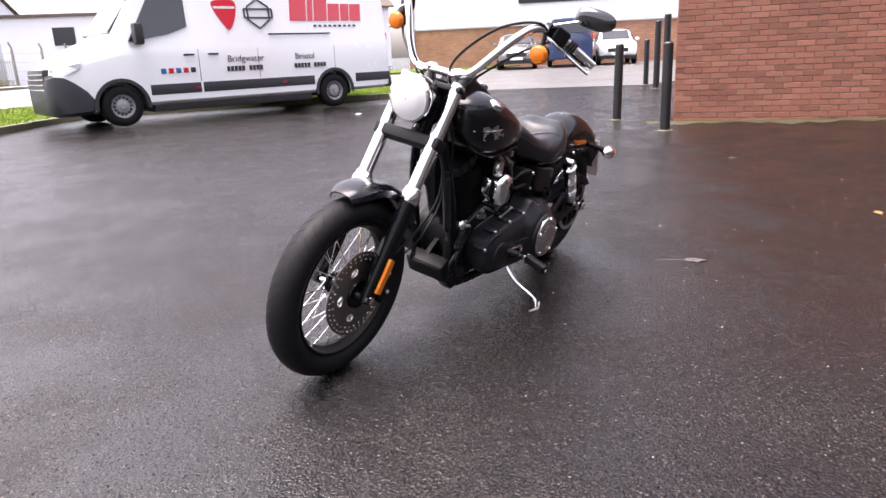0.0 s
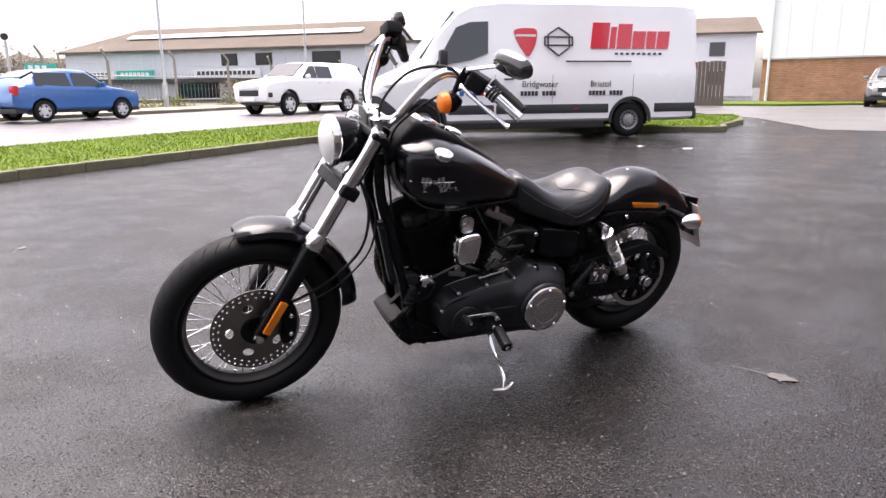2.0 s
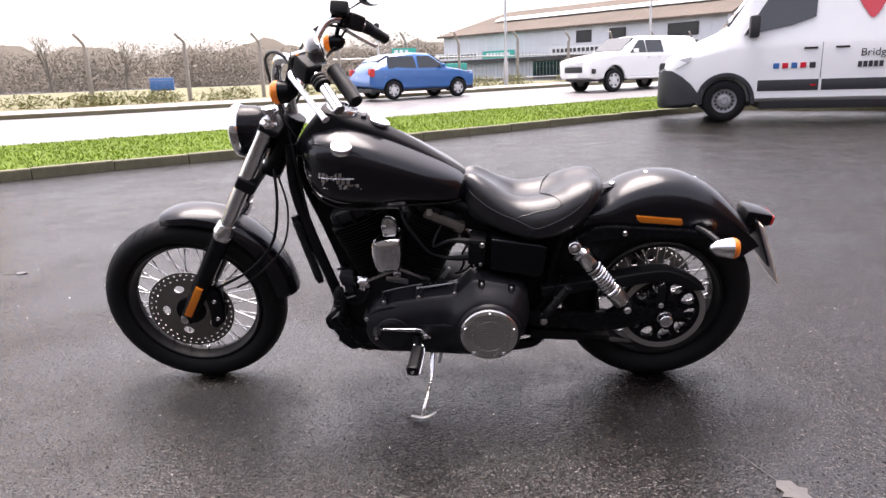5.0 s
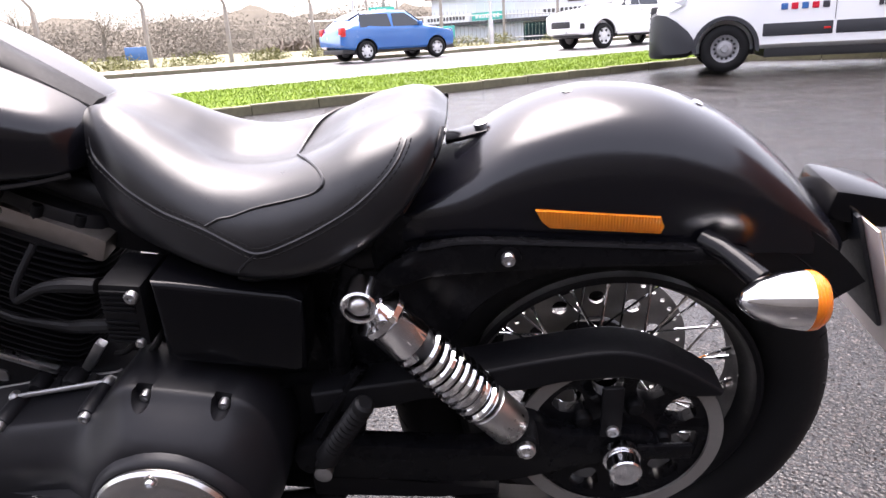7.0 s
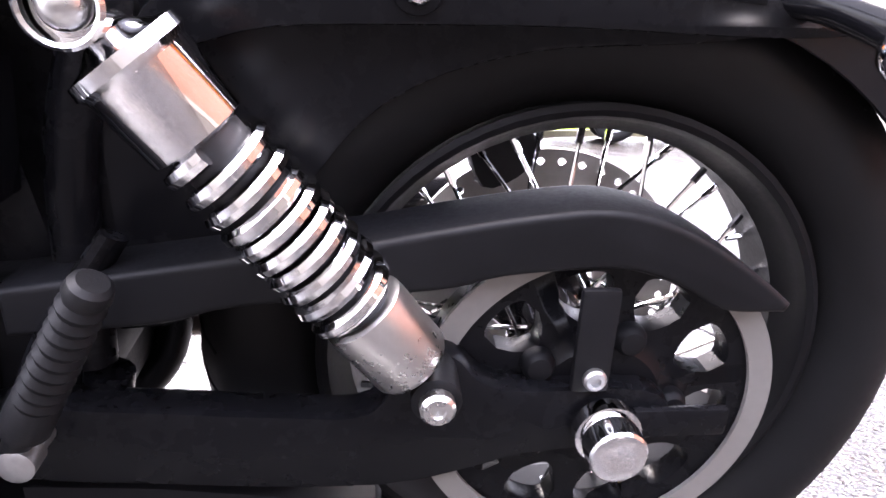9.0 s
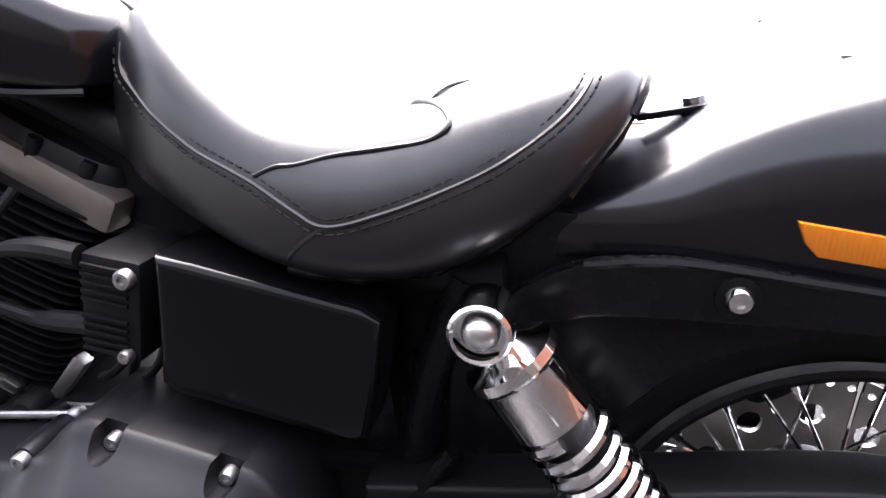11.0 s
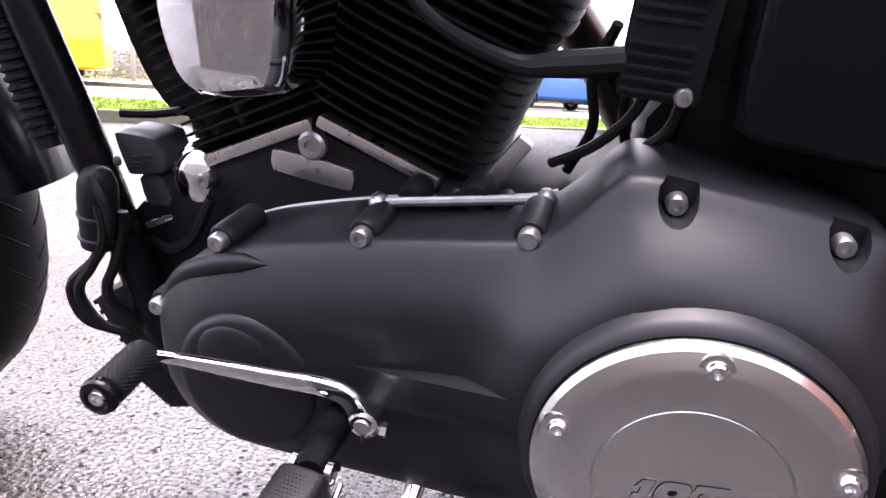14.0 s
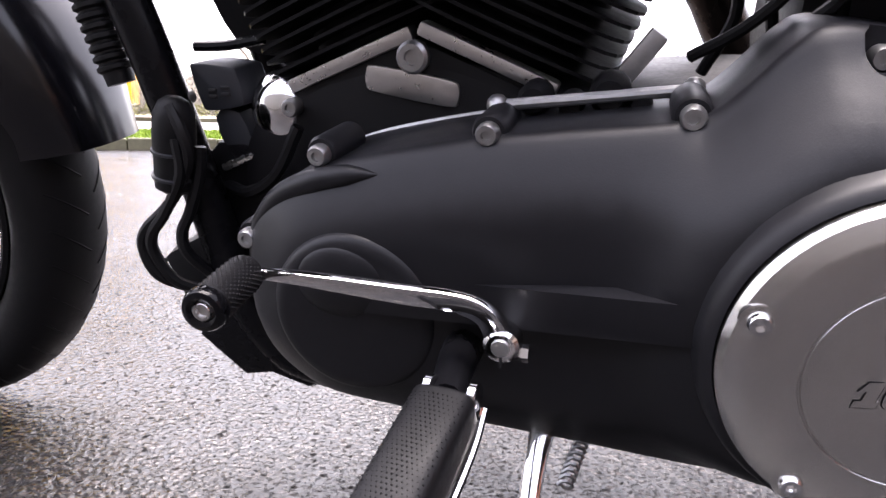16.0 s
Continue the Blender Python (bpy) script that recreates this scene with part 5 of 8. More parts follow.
for k in range(25):
    a = 98 - 92 * k / 24
    r = 0.352 + 0.028 * min(1, k / 8) ** 0.7 + 0.005 * math.sin(k / 24 * 3.14)
    hw = 0.074 * (0.45 + 0.55 * min(1, (k + 0.3) / 3.0) ** 0.5) * (1 if k < 23 else 0.9)
    pth.append((a, r, hw))
fender_arc(bm, -0.815, 0.322, pth, 0.074, 0.03, grow=0.04)
ff = part("front_fender", bm, M_DENIM, bike, "satin black front fender")
for z in (0.48, 0.58):
    screw(ff, on_fork(z).x + 0.02, -0.078, z, 0.007, "fender_bolt", M_DULL)

# ---- headlight ----
HD = Vector((-1, 0, -0.04)).normalized()
hc = Vector((-0.47, 0.0, 0.948))
bm = B()
lathe(bm, hc, HD, [(-0.045, 0.01), (-0.04, 0.035), (-0.02, 0.06), (0.02, 0.074), (0.06, 0.078), (0.066, 0.078)], 36, caps=True)
hl = part("headlight", bm, M_GLOSS, bike, "black headlight bucket")
bm = B()
lathe(bm, hc, HD, [(0.06, 0.0795), (0.066, 0.083), (0.078, 0.084), (0.086, 0.08), (0.088, 0.074), (0.08, 0.073)], 36, caps=False)
part("headlight_rim", bm, M_CHROME, hl)
bm = B()
lathe(bm, hc, HD, [(0.02, 0.004), (0.022, 0.03), (0.045, 0.06), (0.075, 0.073)], 36, caps=False)
part("reflector_bowl", bm, M_CHROME, hl)
bm = B()
lathe(bm, hc, HD, [(0.074, 0.074), (0.086, 0.073), (0.096, 0.058), (0.102, 0.035), (0.104, 0.003), (0.1, 0.003), (0.098, 0.035), (0.092, 0.056), (0.08, 0.07)], 36, caps=False)
part("headlight_lens", bm, M_HEAD, hl)
bm = B()
tube(bm, [(-0.47, 0, 0.905), (-0.45, 0, 0.87), (-0.48, 0, 0.83)], 0.014, 10)
part("headlight_mount", bm, M_CHROME, hl)

# ---- handlebar ----
half = [(-0.39, 0, 1.03), (-0.387, 0.075, 1.028), (-0.372, 0.12, 1.045), (-0.345, 0.165, 1.11), (-0.311, 0.205, 1.178), (-0.28, 0.24, 1.222), (-0.245, 0.266, 1.232), (-0.2, 0.299, 1.216), (-0.159, 0.335, 1.19), (-0.102, 0.413, 1.133)]
NEARBAR = Vector((-0.036, -0.046, -0.008))  # the near end of the bar stands further out
bar_pts = []
for x, y, z in half[:0:-1]:
    f = min(max((y - 0.1) / 0.16, 0), 1)
    bar_pts.append(Vector((x, -y, z)) + NEARBAR * (f * f * (3 - 2 * f)))
bar_pts += [Vector(p) for p in half]
bm = B()
tube(bm, bar_pts, 0.0145, 14, 8)
hb = part("handlebar", bm, M_CHROME, bike, "chrome high-rise handlebar")
for s in (-1, 1):
    bm = B()
    lathe(bm, (-0.378, s * 0.035, 0.98), (-0.1, 0, 1), [(0, 0.02), (0.03, 0.018), (0.05, 0.022), (0.065, 0.022), (0.07, 0.012)], 16)
    part("riser", bm, M_CHROME, hb)
    before = len(hb.children)
    a, b = Vector((-0.164, s * 0.329, 1.196)), Vector((-0.104, s * 0.411, 1.135))
    bm = B()
    ln = (b - a).length
    lathe(bm, a, b - a, [(0, 0.02), (0.01, 0.0185), (ln * 0.5, 0.0195), (ln - 0.008, 0.0185), (ln + 0.004, 0.0185), (ln + 0.008, 0.014), (ln + 0.008, 0.004)], 20)
    part("grip", bm, M_RUBBER, hb, "black rubber grip")
    bm = B()
    for k in range(3):
        lathe(bm, a + (b - a).normalized() * (0.004 + 0.011 * k), b - a, [(0, 0.0215), (0.006, 0.0215)], 20)
    part("grip_ring", bm, M_RUBBER, hb)
    # switch housing and lever
    m = Matrix.Translation((-0.192, s * 0.304, 1.212)) @ Vector((0.041, s * 0.036, -0.026)).to_track_quat("Y", "Z").to_matrix().to_4x4()
    bm = B()
    box(bm, (-0.026, -0.03, -0.026), (0.026, 0.03, 0.028), 0.012, m, 3)
    part("switch_housing", bm, M_ENGINE, hb)
    bm = B()
    box(bm, (-0.024, -0.055, -0.02), (0.02, -0.03, 0.022), 0.006, m)
    part("lever_clamp", bm, M_GLOSS, hb)
    bm = B()
    tube(bm, [(-0.232, s * 0.28, 1.21), (-0.235, s * 0.305, 1.197), (-0.2, s * 0.345, 1.162), (-0.15, s * 0.4, 1.118), (-0.138, s * 0.415, 1.111)], [0.008, 0.0085, 0.0075, 0.0075, 0.011], 10, 6, 0.7)
    part("lever", bm, M_CHROME, hb, "polished lever")
    # indicators
    bm = B()
    tube(bm, [(-0.235, s * 0.275, 1.22), (-0.25, s * 0.28, 1.185), (-0.258, s * 0.285, 1.162)], 0.008, 8)
    st = part("indicator_stem", bm, M_GLOSS, hb)
    bm = B()
    lathe(bm, (-0.226, s * 0.285, 1.155), (-1, 0, -0.06), [(0, 0.006), (0.012, 0.021), (0.03, 0.029), (0.05, 0.031)], 22)
    part("indicator_body", bm, M_GLOSS, hb)
    bm = B()
    lathe(bm, (-0.276, s * 0.285, 1.152), (-1, 0, -0.06), [(0, 0.0315), (0.012, 0.031), (0.02, 0.025), (0.024, 0.012), (0.025, 0.001)], 22)
    part("indicator_lens", bm, M_AMBER, hb, "amber indicator lens")
    # mirrors
    bm = B()
    tube(bm, [(-0.222, s * 0.29, 1.222), (-0.226, s * 0.296, 1.245), (-0.215, s * 0.31, 1.252), (-0.15, s * 0.385, 1.278)], 0.0055, 8)
    part("mirror_stem", bm, M_CHROME, hb)
    mm = Matrix.Translation((-0.138, s * 0.397, 1.283)) @ Euler((radians(-s * 6), radians(-18), radians(13 if s < 0 else -15))).to_matrix().to_4x4()
    bm = B()
    o = rounded([(-0.066, -0.01), (-0.05, 0.03), (0.02, 0.036), (0.064, 0.022), (0.07, -0.012), (0.03, -0.034), (-0.04, -0.03)], 5)
    mt = mm @ Matrix.Rotation(radians(90), 4, "Z") @ (Matrix.Diagonal((s, 1, 1, 1)))
    casing(bm, o, [(-0.004, 0.002), (0.0, 0.0), (0.014, 0.003), (0.024, 0.01), (0.03, 0.02)])
    bmesh.ops.transform(bm, matrix=mt, verts=bm.verts)
    mi = part("mirror_shell", bm, M_SHELL, hb, "gloss black mirror shell")
    bm = B()
    plate(bm, inset(o, 0.004), -0.0065, -0.0045)
    bmesh.ops.transform(bm, matrix=mt, verts=bm.verts)
    part("mirror_glass", bm, M_MIRROR, mi)
    if s < 0:
        for ob in hb.children[before:]:
            ob.matrix_basis = Matrix.Translation(NEARBAR)
# right-hand brake reservoir
bm = B()
m = Matrix.Translation((-0.23, 0.274, 1.258)) @ Euler((radians(-30), radians(6), 0)).to_matrix().to_4x4()
box(bm, (-0.03, -0.035, -0.022), (0.03, 0.035, 0.02), 0.008, m)
part("brake_reservoir", bm, M_ENGINE, hb)
# cables
for pts, r in (([(-0.256, -0.336, 1.192), (-0.306, -0.306, 1.24), (-0.375, -0.19, 1.2), (-0.4, -0.06, 1.07), (-0.38, -0.05, 0.95), (-0.36, -0.08, 0.8), (-0.33, -0.1, 0.55)], 0.0045),
               ([(-0.256, -0.34, 1.187), (-0.32, -0.275, 1.145), (-0.37, -0.14, 1.03), (-0.36, -0.05, 0.93)], 0.004),
               ([(-0.22, 0.29, 1.19), (-0.29, 0.24, 1.11), (-0.36, 0.13, 1.03), (-0.4, 0.04, 0.95), (-0.42, -0.02, 0.84)], 0.0045),
               ([(-0.22, 0.29, 1.2), (-0.31, 0.21, 1.21), (-0.39, 0.12, 1.08), (-0.36, 0.04, 0.95)], 0.0045),
               ([(-0.45, -0.03, 0.82), (-0.44, -0.1, 0.72), (-0.47, -0.12, 0.6), (-0.56, -0.11, 0.5), (-0.66, -0.1, 0.44), (-0.7, -0.09, 0.42)], 0.005),
               ([(-0.44, -0.03, 0.8), (-0.41, -0.09, 0.7), (-0.44, -0.115, 0.58), (-0.54, -0.12, 0.48), (-0.62, -0.11, 0.43)], 0.0035)):
    bm = B()
    tube(bm, pts, r, 8, 8)
    part("cable", bm, M_RUBBER, bike)

# ---- tank, console ----
PLACE = Matrix()
TANK = [(-0.318, 0.035, 0.845, 0.895), (-0.31, 0.086, 0.805, 0.925), (-0.285, 0.13, 0.762, 0.945), (-0.24, 0.157, 0.732, 0.96), (-0.18, 0.17, 0.716, 0.965), (-0.1, 0.17, 0.714, 0.942), (-0.02, 0.161, 0.718, 0.906), (0.06, 0.143, 0.714, 0.864), (0.13, 0.117, 0.708, 0.824), (0.176, 0.09, 0.708, 0.794), (0.196, 0.055, 0.722, 0.776)]


def tank_section(w, zb, zt):
    h = zt - zb
    right = [(0.0, zb), (w * 0.5, zb + 0.004), (w * 0.8, zb + 0.018), (w * 0.96, zb + h * 0.2), (w, zb + h * 0.46), (w * 0.985, zb + h * 0.64), (w * 0.93, zb + h * 0.78), (w * 0.8, zb + h * 0.885), (w * 0.55, zb + h * 0.955), (w * 0.25, zt - h * 0.01), (0, zt)]
    return right


def lerp_rows(rows, x):
    for a, b in zip(rows, rows[1:]):
        if a[0] <= x <= b[0]:
            f = (x - a[0]) / (b[0] - a[0])
            f2 = f
            return [p + (q - p) * f2 for p, q in zip(a, b)]
    return list(rows[0] if x < rows[0][0] else rows[-1])


def smooth_rows(rows, n=6):
    """Rows of numbers, interpolated smoothly."""
    out = []
    P = [rows[0]] + list(rows) + [rows[-1]]
    for i in range(1, len(P) - 2):
        a, b, c, d = (np.array(P[k]) for k in range(i - 1, i + 3))
        for k in range(n):
            t = k / n
            out.append(0.5 * ((2 * b) + (c - a) * t + (2 * a - 5 * b + 4 * c - d) * t * t + (3 * b - a - 3 * c + d) * t ** 3))
    out.append(np.array(rows[-1]))
    return [tuple(float(v) for v in r) for r in out]


bm = B()
loops = []
for x, w, zb, zt in smooth_rows(TANK, 5):
    sec = spline([(0, a, b) for a, b in tank_section(max(w, 0.004), zb, zt)], 3)
    sec = [(v.y, v.z) for v in sec]
    loops.append([(x, a, b) for a, b in sec] + [(x, -a, b) for a, b in sec[-2:0:-1]])
rings(bm, loops)
tank = part("tank", bm, M_DENIM, bike, "satin black fuel tank", sharp=60)
# seam under the tank
bm = B()
for s in (-1, 1):
    pts = [(x, s * (w * 0.93), zb + 0.014) for x, w, zb, zt in TANK[2:-1]]
    tube(bm, pts, 0.004, 6, 4)
part("tank_seam", bm, M_DENIM, tank)
# console with gauge
bm = B()
CON = [(-0.338, 0.04, 0.885, 0.905), (-0.322, 0.05, 0.88, 0.93), (-0.295, 0.056, 0.89, 0.962), (-0.262, 0.059, 0.92, 0.996), (-0.235, 0.06, 0.935, 1.014), (-0.16, 0.06, 0.93, 0.986), (-0.1, 0.056, 0.915, 0.962), (-0.04, 0.046, 0.885, 0.93), (0.04, 0.038, 0.84, 0.884), (0.13, 0.032, 0.78, 0.826), (0.19, 0.028, 0.745, 0.785)]
loops = []
for x, w, zb, zt in smooth_rows(CON, 5):
    loops.append([(x, w, zb), (x, w, zt - 0.02), (x, w * 0.9, zt - 0.007), (x, w * 0.7, zt), (x, 0, zt + 0.003), (x, -w * 0.7, zt), (x, -w * 0.9, zt - 0.007), (x, -w, zt - 0.02), (x, -w, zb)])
rings(bm, loops)
con = part("console", bm, M_ENGINE, bike, "black instrument console")
gn = Vector((0.36, 0, 1)).normalized()
gc = Vector((-0.186, 0, 1.004))
bm = B()
lathe(bm, gc - gn * 0.012, gn, [(0, 0.05), (0.014, 0.05), (0.02, 0.046), (0.02, 0.041), (0.017, 0.04)], 36, caps=False)
part("gauge_ring", bm, M_CHROME, con)
bm = B()
lathe(bm, gc, gn, [(0, 0.041), (0.002, 0.04), (0.002, 0.001)], 36)
g = part("gauge_face", bm, M_GLASS, con, "dark gauge dial with pale marks")
bm = B()
for k in range(13):
    a = radians(-130 + 260 * k / 12)
    u, w = Vector((-1, 0, 0.36)).normalized(), Vector((0, 1, 0))
    d = u * math.cos(a) + w * math.sin(a)
    cyl(bm, gc + gn * 0.003 + d * 0.03, gc + gn * 0.003 + d * 0.037, 0.0009, seg=4)
part("gauge_mark", bm, M_SIGNW, g)
bm = B()
lathe(bm, (-0.075, -0.004, 0.955), (0.42, 0, 1), [(0, 0.033), (0.008, 0.033), (0.013, 0.028), (0.016, 0.018), (0.018, 0.002)], 28)
part("ignition_switch", bm, M_CHROME, con)
bm = B()
box(bm, (-0.128, -0.018, 0.972), (-0.112, 0.018, 0.984), 0.003)
part("warning_lights", bm, M_DARK, con)
for s in (-1, 1):
    bm = B()
    lathe(bm, (-0.176, s * 0.135, 0.909), (0.16, s * 0.35, 1), [(0, 0.03), (0.004, 0.034), (0.016, 0.035), (0.022, 0.032), (0.026, 0.022), (0.028, 0.002)], 32)
    part("fuel_cap", bm, M_CHROME, tank, "chrome fuel cap")


def tank_y(x, z):
    """Half width of the tank's flank at a place."""
    _, w, zb, zt = lerp_rows(TANK, x)
    sec = tank_section(w, zb, zt)
    for a, b in zip(sec, sec[1:]):
        if a[1] <= z <= b[1] and b[1] > a[1]:
            return a[0] + (b[0] - a[0]) * (z - a[1]) / (b[1] - a[1])
    return w


# plain strokes in place of the maker's badge
bm = B()
for x0, x1, z in ((-0.268, -0.175, 0.842), (-0.262, -0.15, 0.822), (-0.245, -0.125, 0.806)):
    n = 7
    for k in range(n):
        xa = x0 + (x1 - x0) * k / n
        xb = xa + (x1 - x0) / n * 0.7
        hgt = (0.014, 0.01, 0.012)[k % 3]
        o = [(xa, z - hgt * 0.6), (xb, z - hgt * 0.6), (xb + 0.003, z + hgt * 0.6), (xa + 0.003, z + hgt * 0.6)]
        f = [bm.verts.new((p, -tank_y(p, q) - 0.0025, q)) for p, q in o]
        h = [bm.verts.new((p, -tank_y(p, q) + 0.004, q)) for p, q in o]
        bm.faces.new(f), bm.faces.new(h[::-1])
        for q in range(4):
            bm.faces.new((f[q], f[(q + 1) % 4], h[(q + 1) % 4], h[q]))
for x0, x1, z in ((-0.285, -0.14, 0.832), (-0.262, -0.118, 0.799)):
    pts = [(x0 + (x1 - x0) * k / 6, -tank_y(x0 + (x1 - x0) * k / 6, z) - 0.001, z) for k in range(7)]
    tube(bm, pts, 0.0018, 5, 2)
part("tank_badge", bm, M_SATIN, tank, "pale metal strokes of a badge")

# ---- seat ----
SEAT = [(0.172, 0.035, 0.69, 0.762), (0.185, 0.06, 0.67, 0.784), (0.215, 0.09, 0.649, 0.79), (0.25, 0.114, 0.636, 0.776), (0.3, 0.136, 0.62, 0.745), (0.345, 0.152, 0.608, 0.725), (0.385, 0.162, 0.602, 0.72), (0.43, 0.167, 0.601, 0.724), (0.48, 0.166, 0.61, 0.738), (0.525, 0.157, 0.631, 0.756), (0.57, 0.136, 0.666, 0.767), (0.6, 0.11, 0.703, 0.766), (0.615, 0.082, 0.733, 0.757), (0.622, 0.055, 0.744, 0.752)]


def seat_section(w, zb, zt):
    h = zt - zb
    dip = 0.012 * min(max((0.75 - zt) / 0.025, 0), 1)
    return [(0.0, zb), (w * 0.6, zb + 0.002), (w * 0.9, zb + 0.008), (w, zb + h * 0.2), (w * 0.99, zb + h * 0.42), (w * 0.93, zb + h * 0.64), (w * 0.82, zb + h * 0.82), (w * 0.64, zb + h * 0.945), (w * 0.4, zt - h * 0.005 - dip * 0.35), (w * 0.18, zt - h * 0.03 - dip * 0.8), (0, zt - h * 0.04 - dip)]


def seat_y(x, z):
    _, w, zb, zt = lerp_rows(SEAT, x)
    sec = seat_section(w, zb, zt)
    for a, b in zip(sec, sec[1:]):
        if a[1] <= z <= b[1] and b[1] > a[1]:
            return a[0] + (b[0] - a[0]) * (z - a[1]) / (b[1] - a[1])
    return w * 0.5


bm = B()
loops = []
for x, w, zb, zt in smooth_rows(SEAT, 6):
    sec = [(v.y, v.z) for v in spline([(0, a, b) for a, b in seat_section(w, zb, zt)], 4)]
    loops.append([(x, a, b) for a, b in sec] + [(x, -a, b) for a, b in sec[-2:0:-1]])
rings(bm, loops)
seat = part("seat", bm, M_LEATHER, bike, "black vinyl solo seat with stitched seams", sharp=70)


def seam(pts, r=0.0028, mat=M_LEATHER, s=-1, name="piping", proud=0.0005):
    path = spline([(x, 0, z) for x, z in pts], 6)
    line = [(p.x, s * (seat_y(p.x, p.z) + proud), p.z) for p in path]
    bm = B()
    tube(bm, line, r, 7, 0)
    return part(name, bm, mat, seat), line


def stitches(line, off=0.006):
    bm = B()
    acc = 0.0
    P = [Vector(p) for p in line]
    for a, b in zip(P, P[1:]):
        ln = (b - a).length
        acc += ln
        if acc > 0.0075:
            acc = 0
            d = (b - a).normalized()
            nrm = Vector((0, math.copysign(1, a.y), 0.5)).normalized()
            up = d.cross(nrm).normalized() * off
            cyl(bm, a + up + nrm * 0.001 - d * 0.0026, a + up + nrm * 0.001 + d * 0.0026, 0.0009, seg=5)
    st = part("stitching", bm, M_THREAD, seat)
    st["kind"] = "stuff"


for s in (-1, 1):
    _, l1 = seam([(0.203, 0.761), (0.207, 0.743), (0.232, 0.725), (0.263, 0.706), (0.296, 0.69), (0.327, 0.68), (0.351, 0.672), (0.384, 0.658), (0.41, 0.65), (0.449, 0.662), (0.486, 0.678), (0.521, 0.696), (0.554, 0.72), (0.573, 0.741), (0.583, 0.762)], 0.002, M_LEATHER, s, "piping", 0.0008)
    fine = []
    for a, b in zip(l1, l1[1:]):
        for k in range(6):
            fine.append(Vector(a).lerp(Vector(b), k / 6))
    stitches(fine, 0.0055 * (1 if s < 0 else -1))
    stitches(fine, -0.0055 * (1 if s < 0 else -1))
    seam([(0.372, 0.614), (0.39, 0.635), (0.41, 0.65)], 0.0024, M_LEATHER, s)
    seam([(0.376, 0.612), (0.416, 0.6085), (0.454, 0.611), (0.497, 0.624), (0.534, 0.644), (0.57, 0.673), (0.598, 0.708), (0.613, 0.738), (0.6185, 0.75)], 0.0042, M_GLOSS, s, "lower_piping", 0.003)
# cross seam over the dish
bm = B()
line = []
half = [(0.35, 0.945), (0.366, 0.912), (0.382, 0.888), (0.41, 0.852), (0.452, 0.845), (0.476, 0.845), (0.487, 0.82), (0.482, 0.72), (0.465, 0.56), (0.448, 0.38), (0.436, 0.18), (0.432, 0.0)]
for x, f in half + [(x, -f) for x, f in half[-2::-1]]:
    _, w, zb, zt = lerp_rows(SEAT, x)
    sec = seat_section(w, zb, zt)
    y = abs(f) * w
    z = sec[-1][1]
    for a, b in zip(sec[4:], sec[5:]):
        if b[0] <= y <= a[0]:
            z = a[1] + (b[1] - a[1]) * (a[0] - y) / max(a[0] - b[0], 1e-6)
            break
    line.append((x, math.copysign(y, f), z + 0.0014))
tube(bm, line, 0.0019, 7, 5)
part("cross_seam", bm, M_LEATHER, seat)
bm = B()
m = Matrix.Translation((0.653, 0, 0.722)) @ Euler((0, radians(-12), 0)).to_matrix().to_4x4()
box(bm, (-0.035, -0.018, -0.002), (0.033, 0.018, 0.004), 0.002, m)
part("seat_tab", bm, M_GLOSS, bike, "black metal seat tab")
bm = B()
lathe(bm, (0.664, 0, 0.727), (-0.25, 0, 1), [(0, 0.009), (0.007, 0.009), (0.009, 0.006), (0.009, 0.001)], 14)
part("seat_screw", bm, M_CHROME, bike)

# ---- rear fender, strut, lamps ----
FEND = [(0.565, 0.1, 0.622, 0.69), (0.6, 0.106, 0.628, 0.694), (0.643, 0.11, 0.624, 0.712), (0.681, 0.112, 0.622, 0.737), (0.727, 0.113, 0.619, 0.758), (0.788, 0.114, 0.614, 0.771), (0.849, 0.114, 0.609, 0.768), (0.896, 0.113, 0.604, 0.757), (0.961, 0.111, 0.598, 0.727), (1.015, 0.106, 0.592, 0.687), (1.06, 0.096, 0.582, 0.642), (1.09, 0.08, 0.572, 0.605), (1.108, 0.055, 0.566, 0.584)]
bm = B()
loops = []
for x, w, zb, zt in smooth_rows(FEND, 5):
    h = zt - zb
    sec = [(w, zb), (w * 0.998, zb + h * 0.25), (w * 0.965, zb + h * 0.48), (w * 0.89, zb + h * 0.66), (w * 0.75, zb + h * 0.81), (w * 0.53, zb + h * 0.925), (w * 0.27, zb + h * 0.985), (0, zt)]
    sec = [(v.y, v.z) for v in spline([(0, a, b) for a, b in sec], 3)]
    out = [(x, a, b) for a, b in sec] + [(x, -a, b) for a, b in sec[-2::-1]]
    inn = [(x, y * 0.965, zb + (z - zb) * 0.965) for _, y, z in out[::-1]]
    loops.append(out + inn)
rings(bm, loops)
rf = part("rear_fender", bm, M_DENIM, bike, "satin black rear fender", sharp=50)
for x, z in ((0.768, 0.768), (0.925, 0.745)):
    bm = B()
    lathe(bm, (x, 0, z - 0.002), (0.1 if x < 0.8 else 0.5, 0, 1), [(0, 0.007), (0.003, 0.007), (0.005, 0.004)], 12)
    part("fender_stud", bm, M_CHROME, rf)
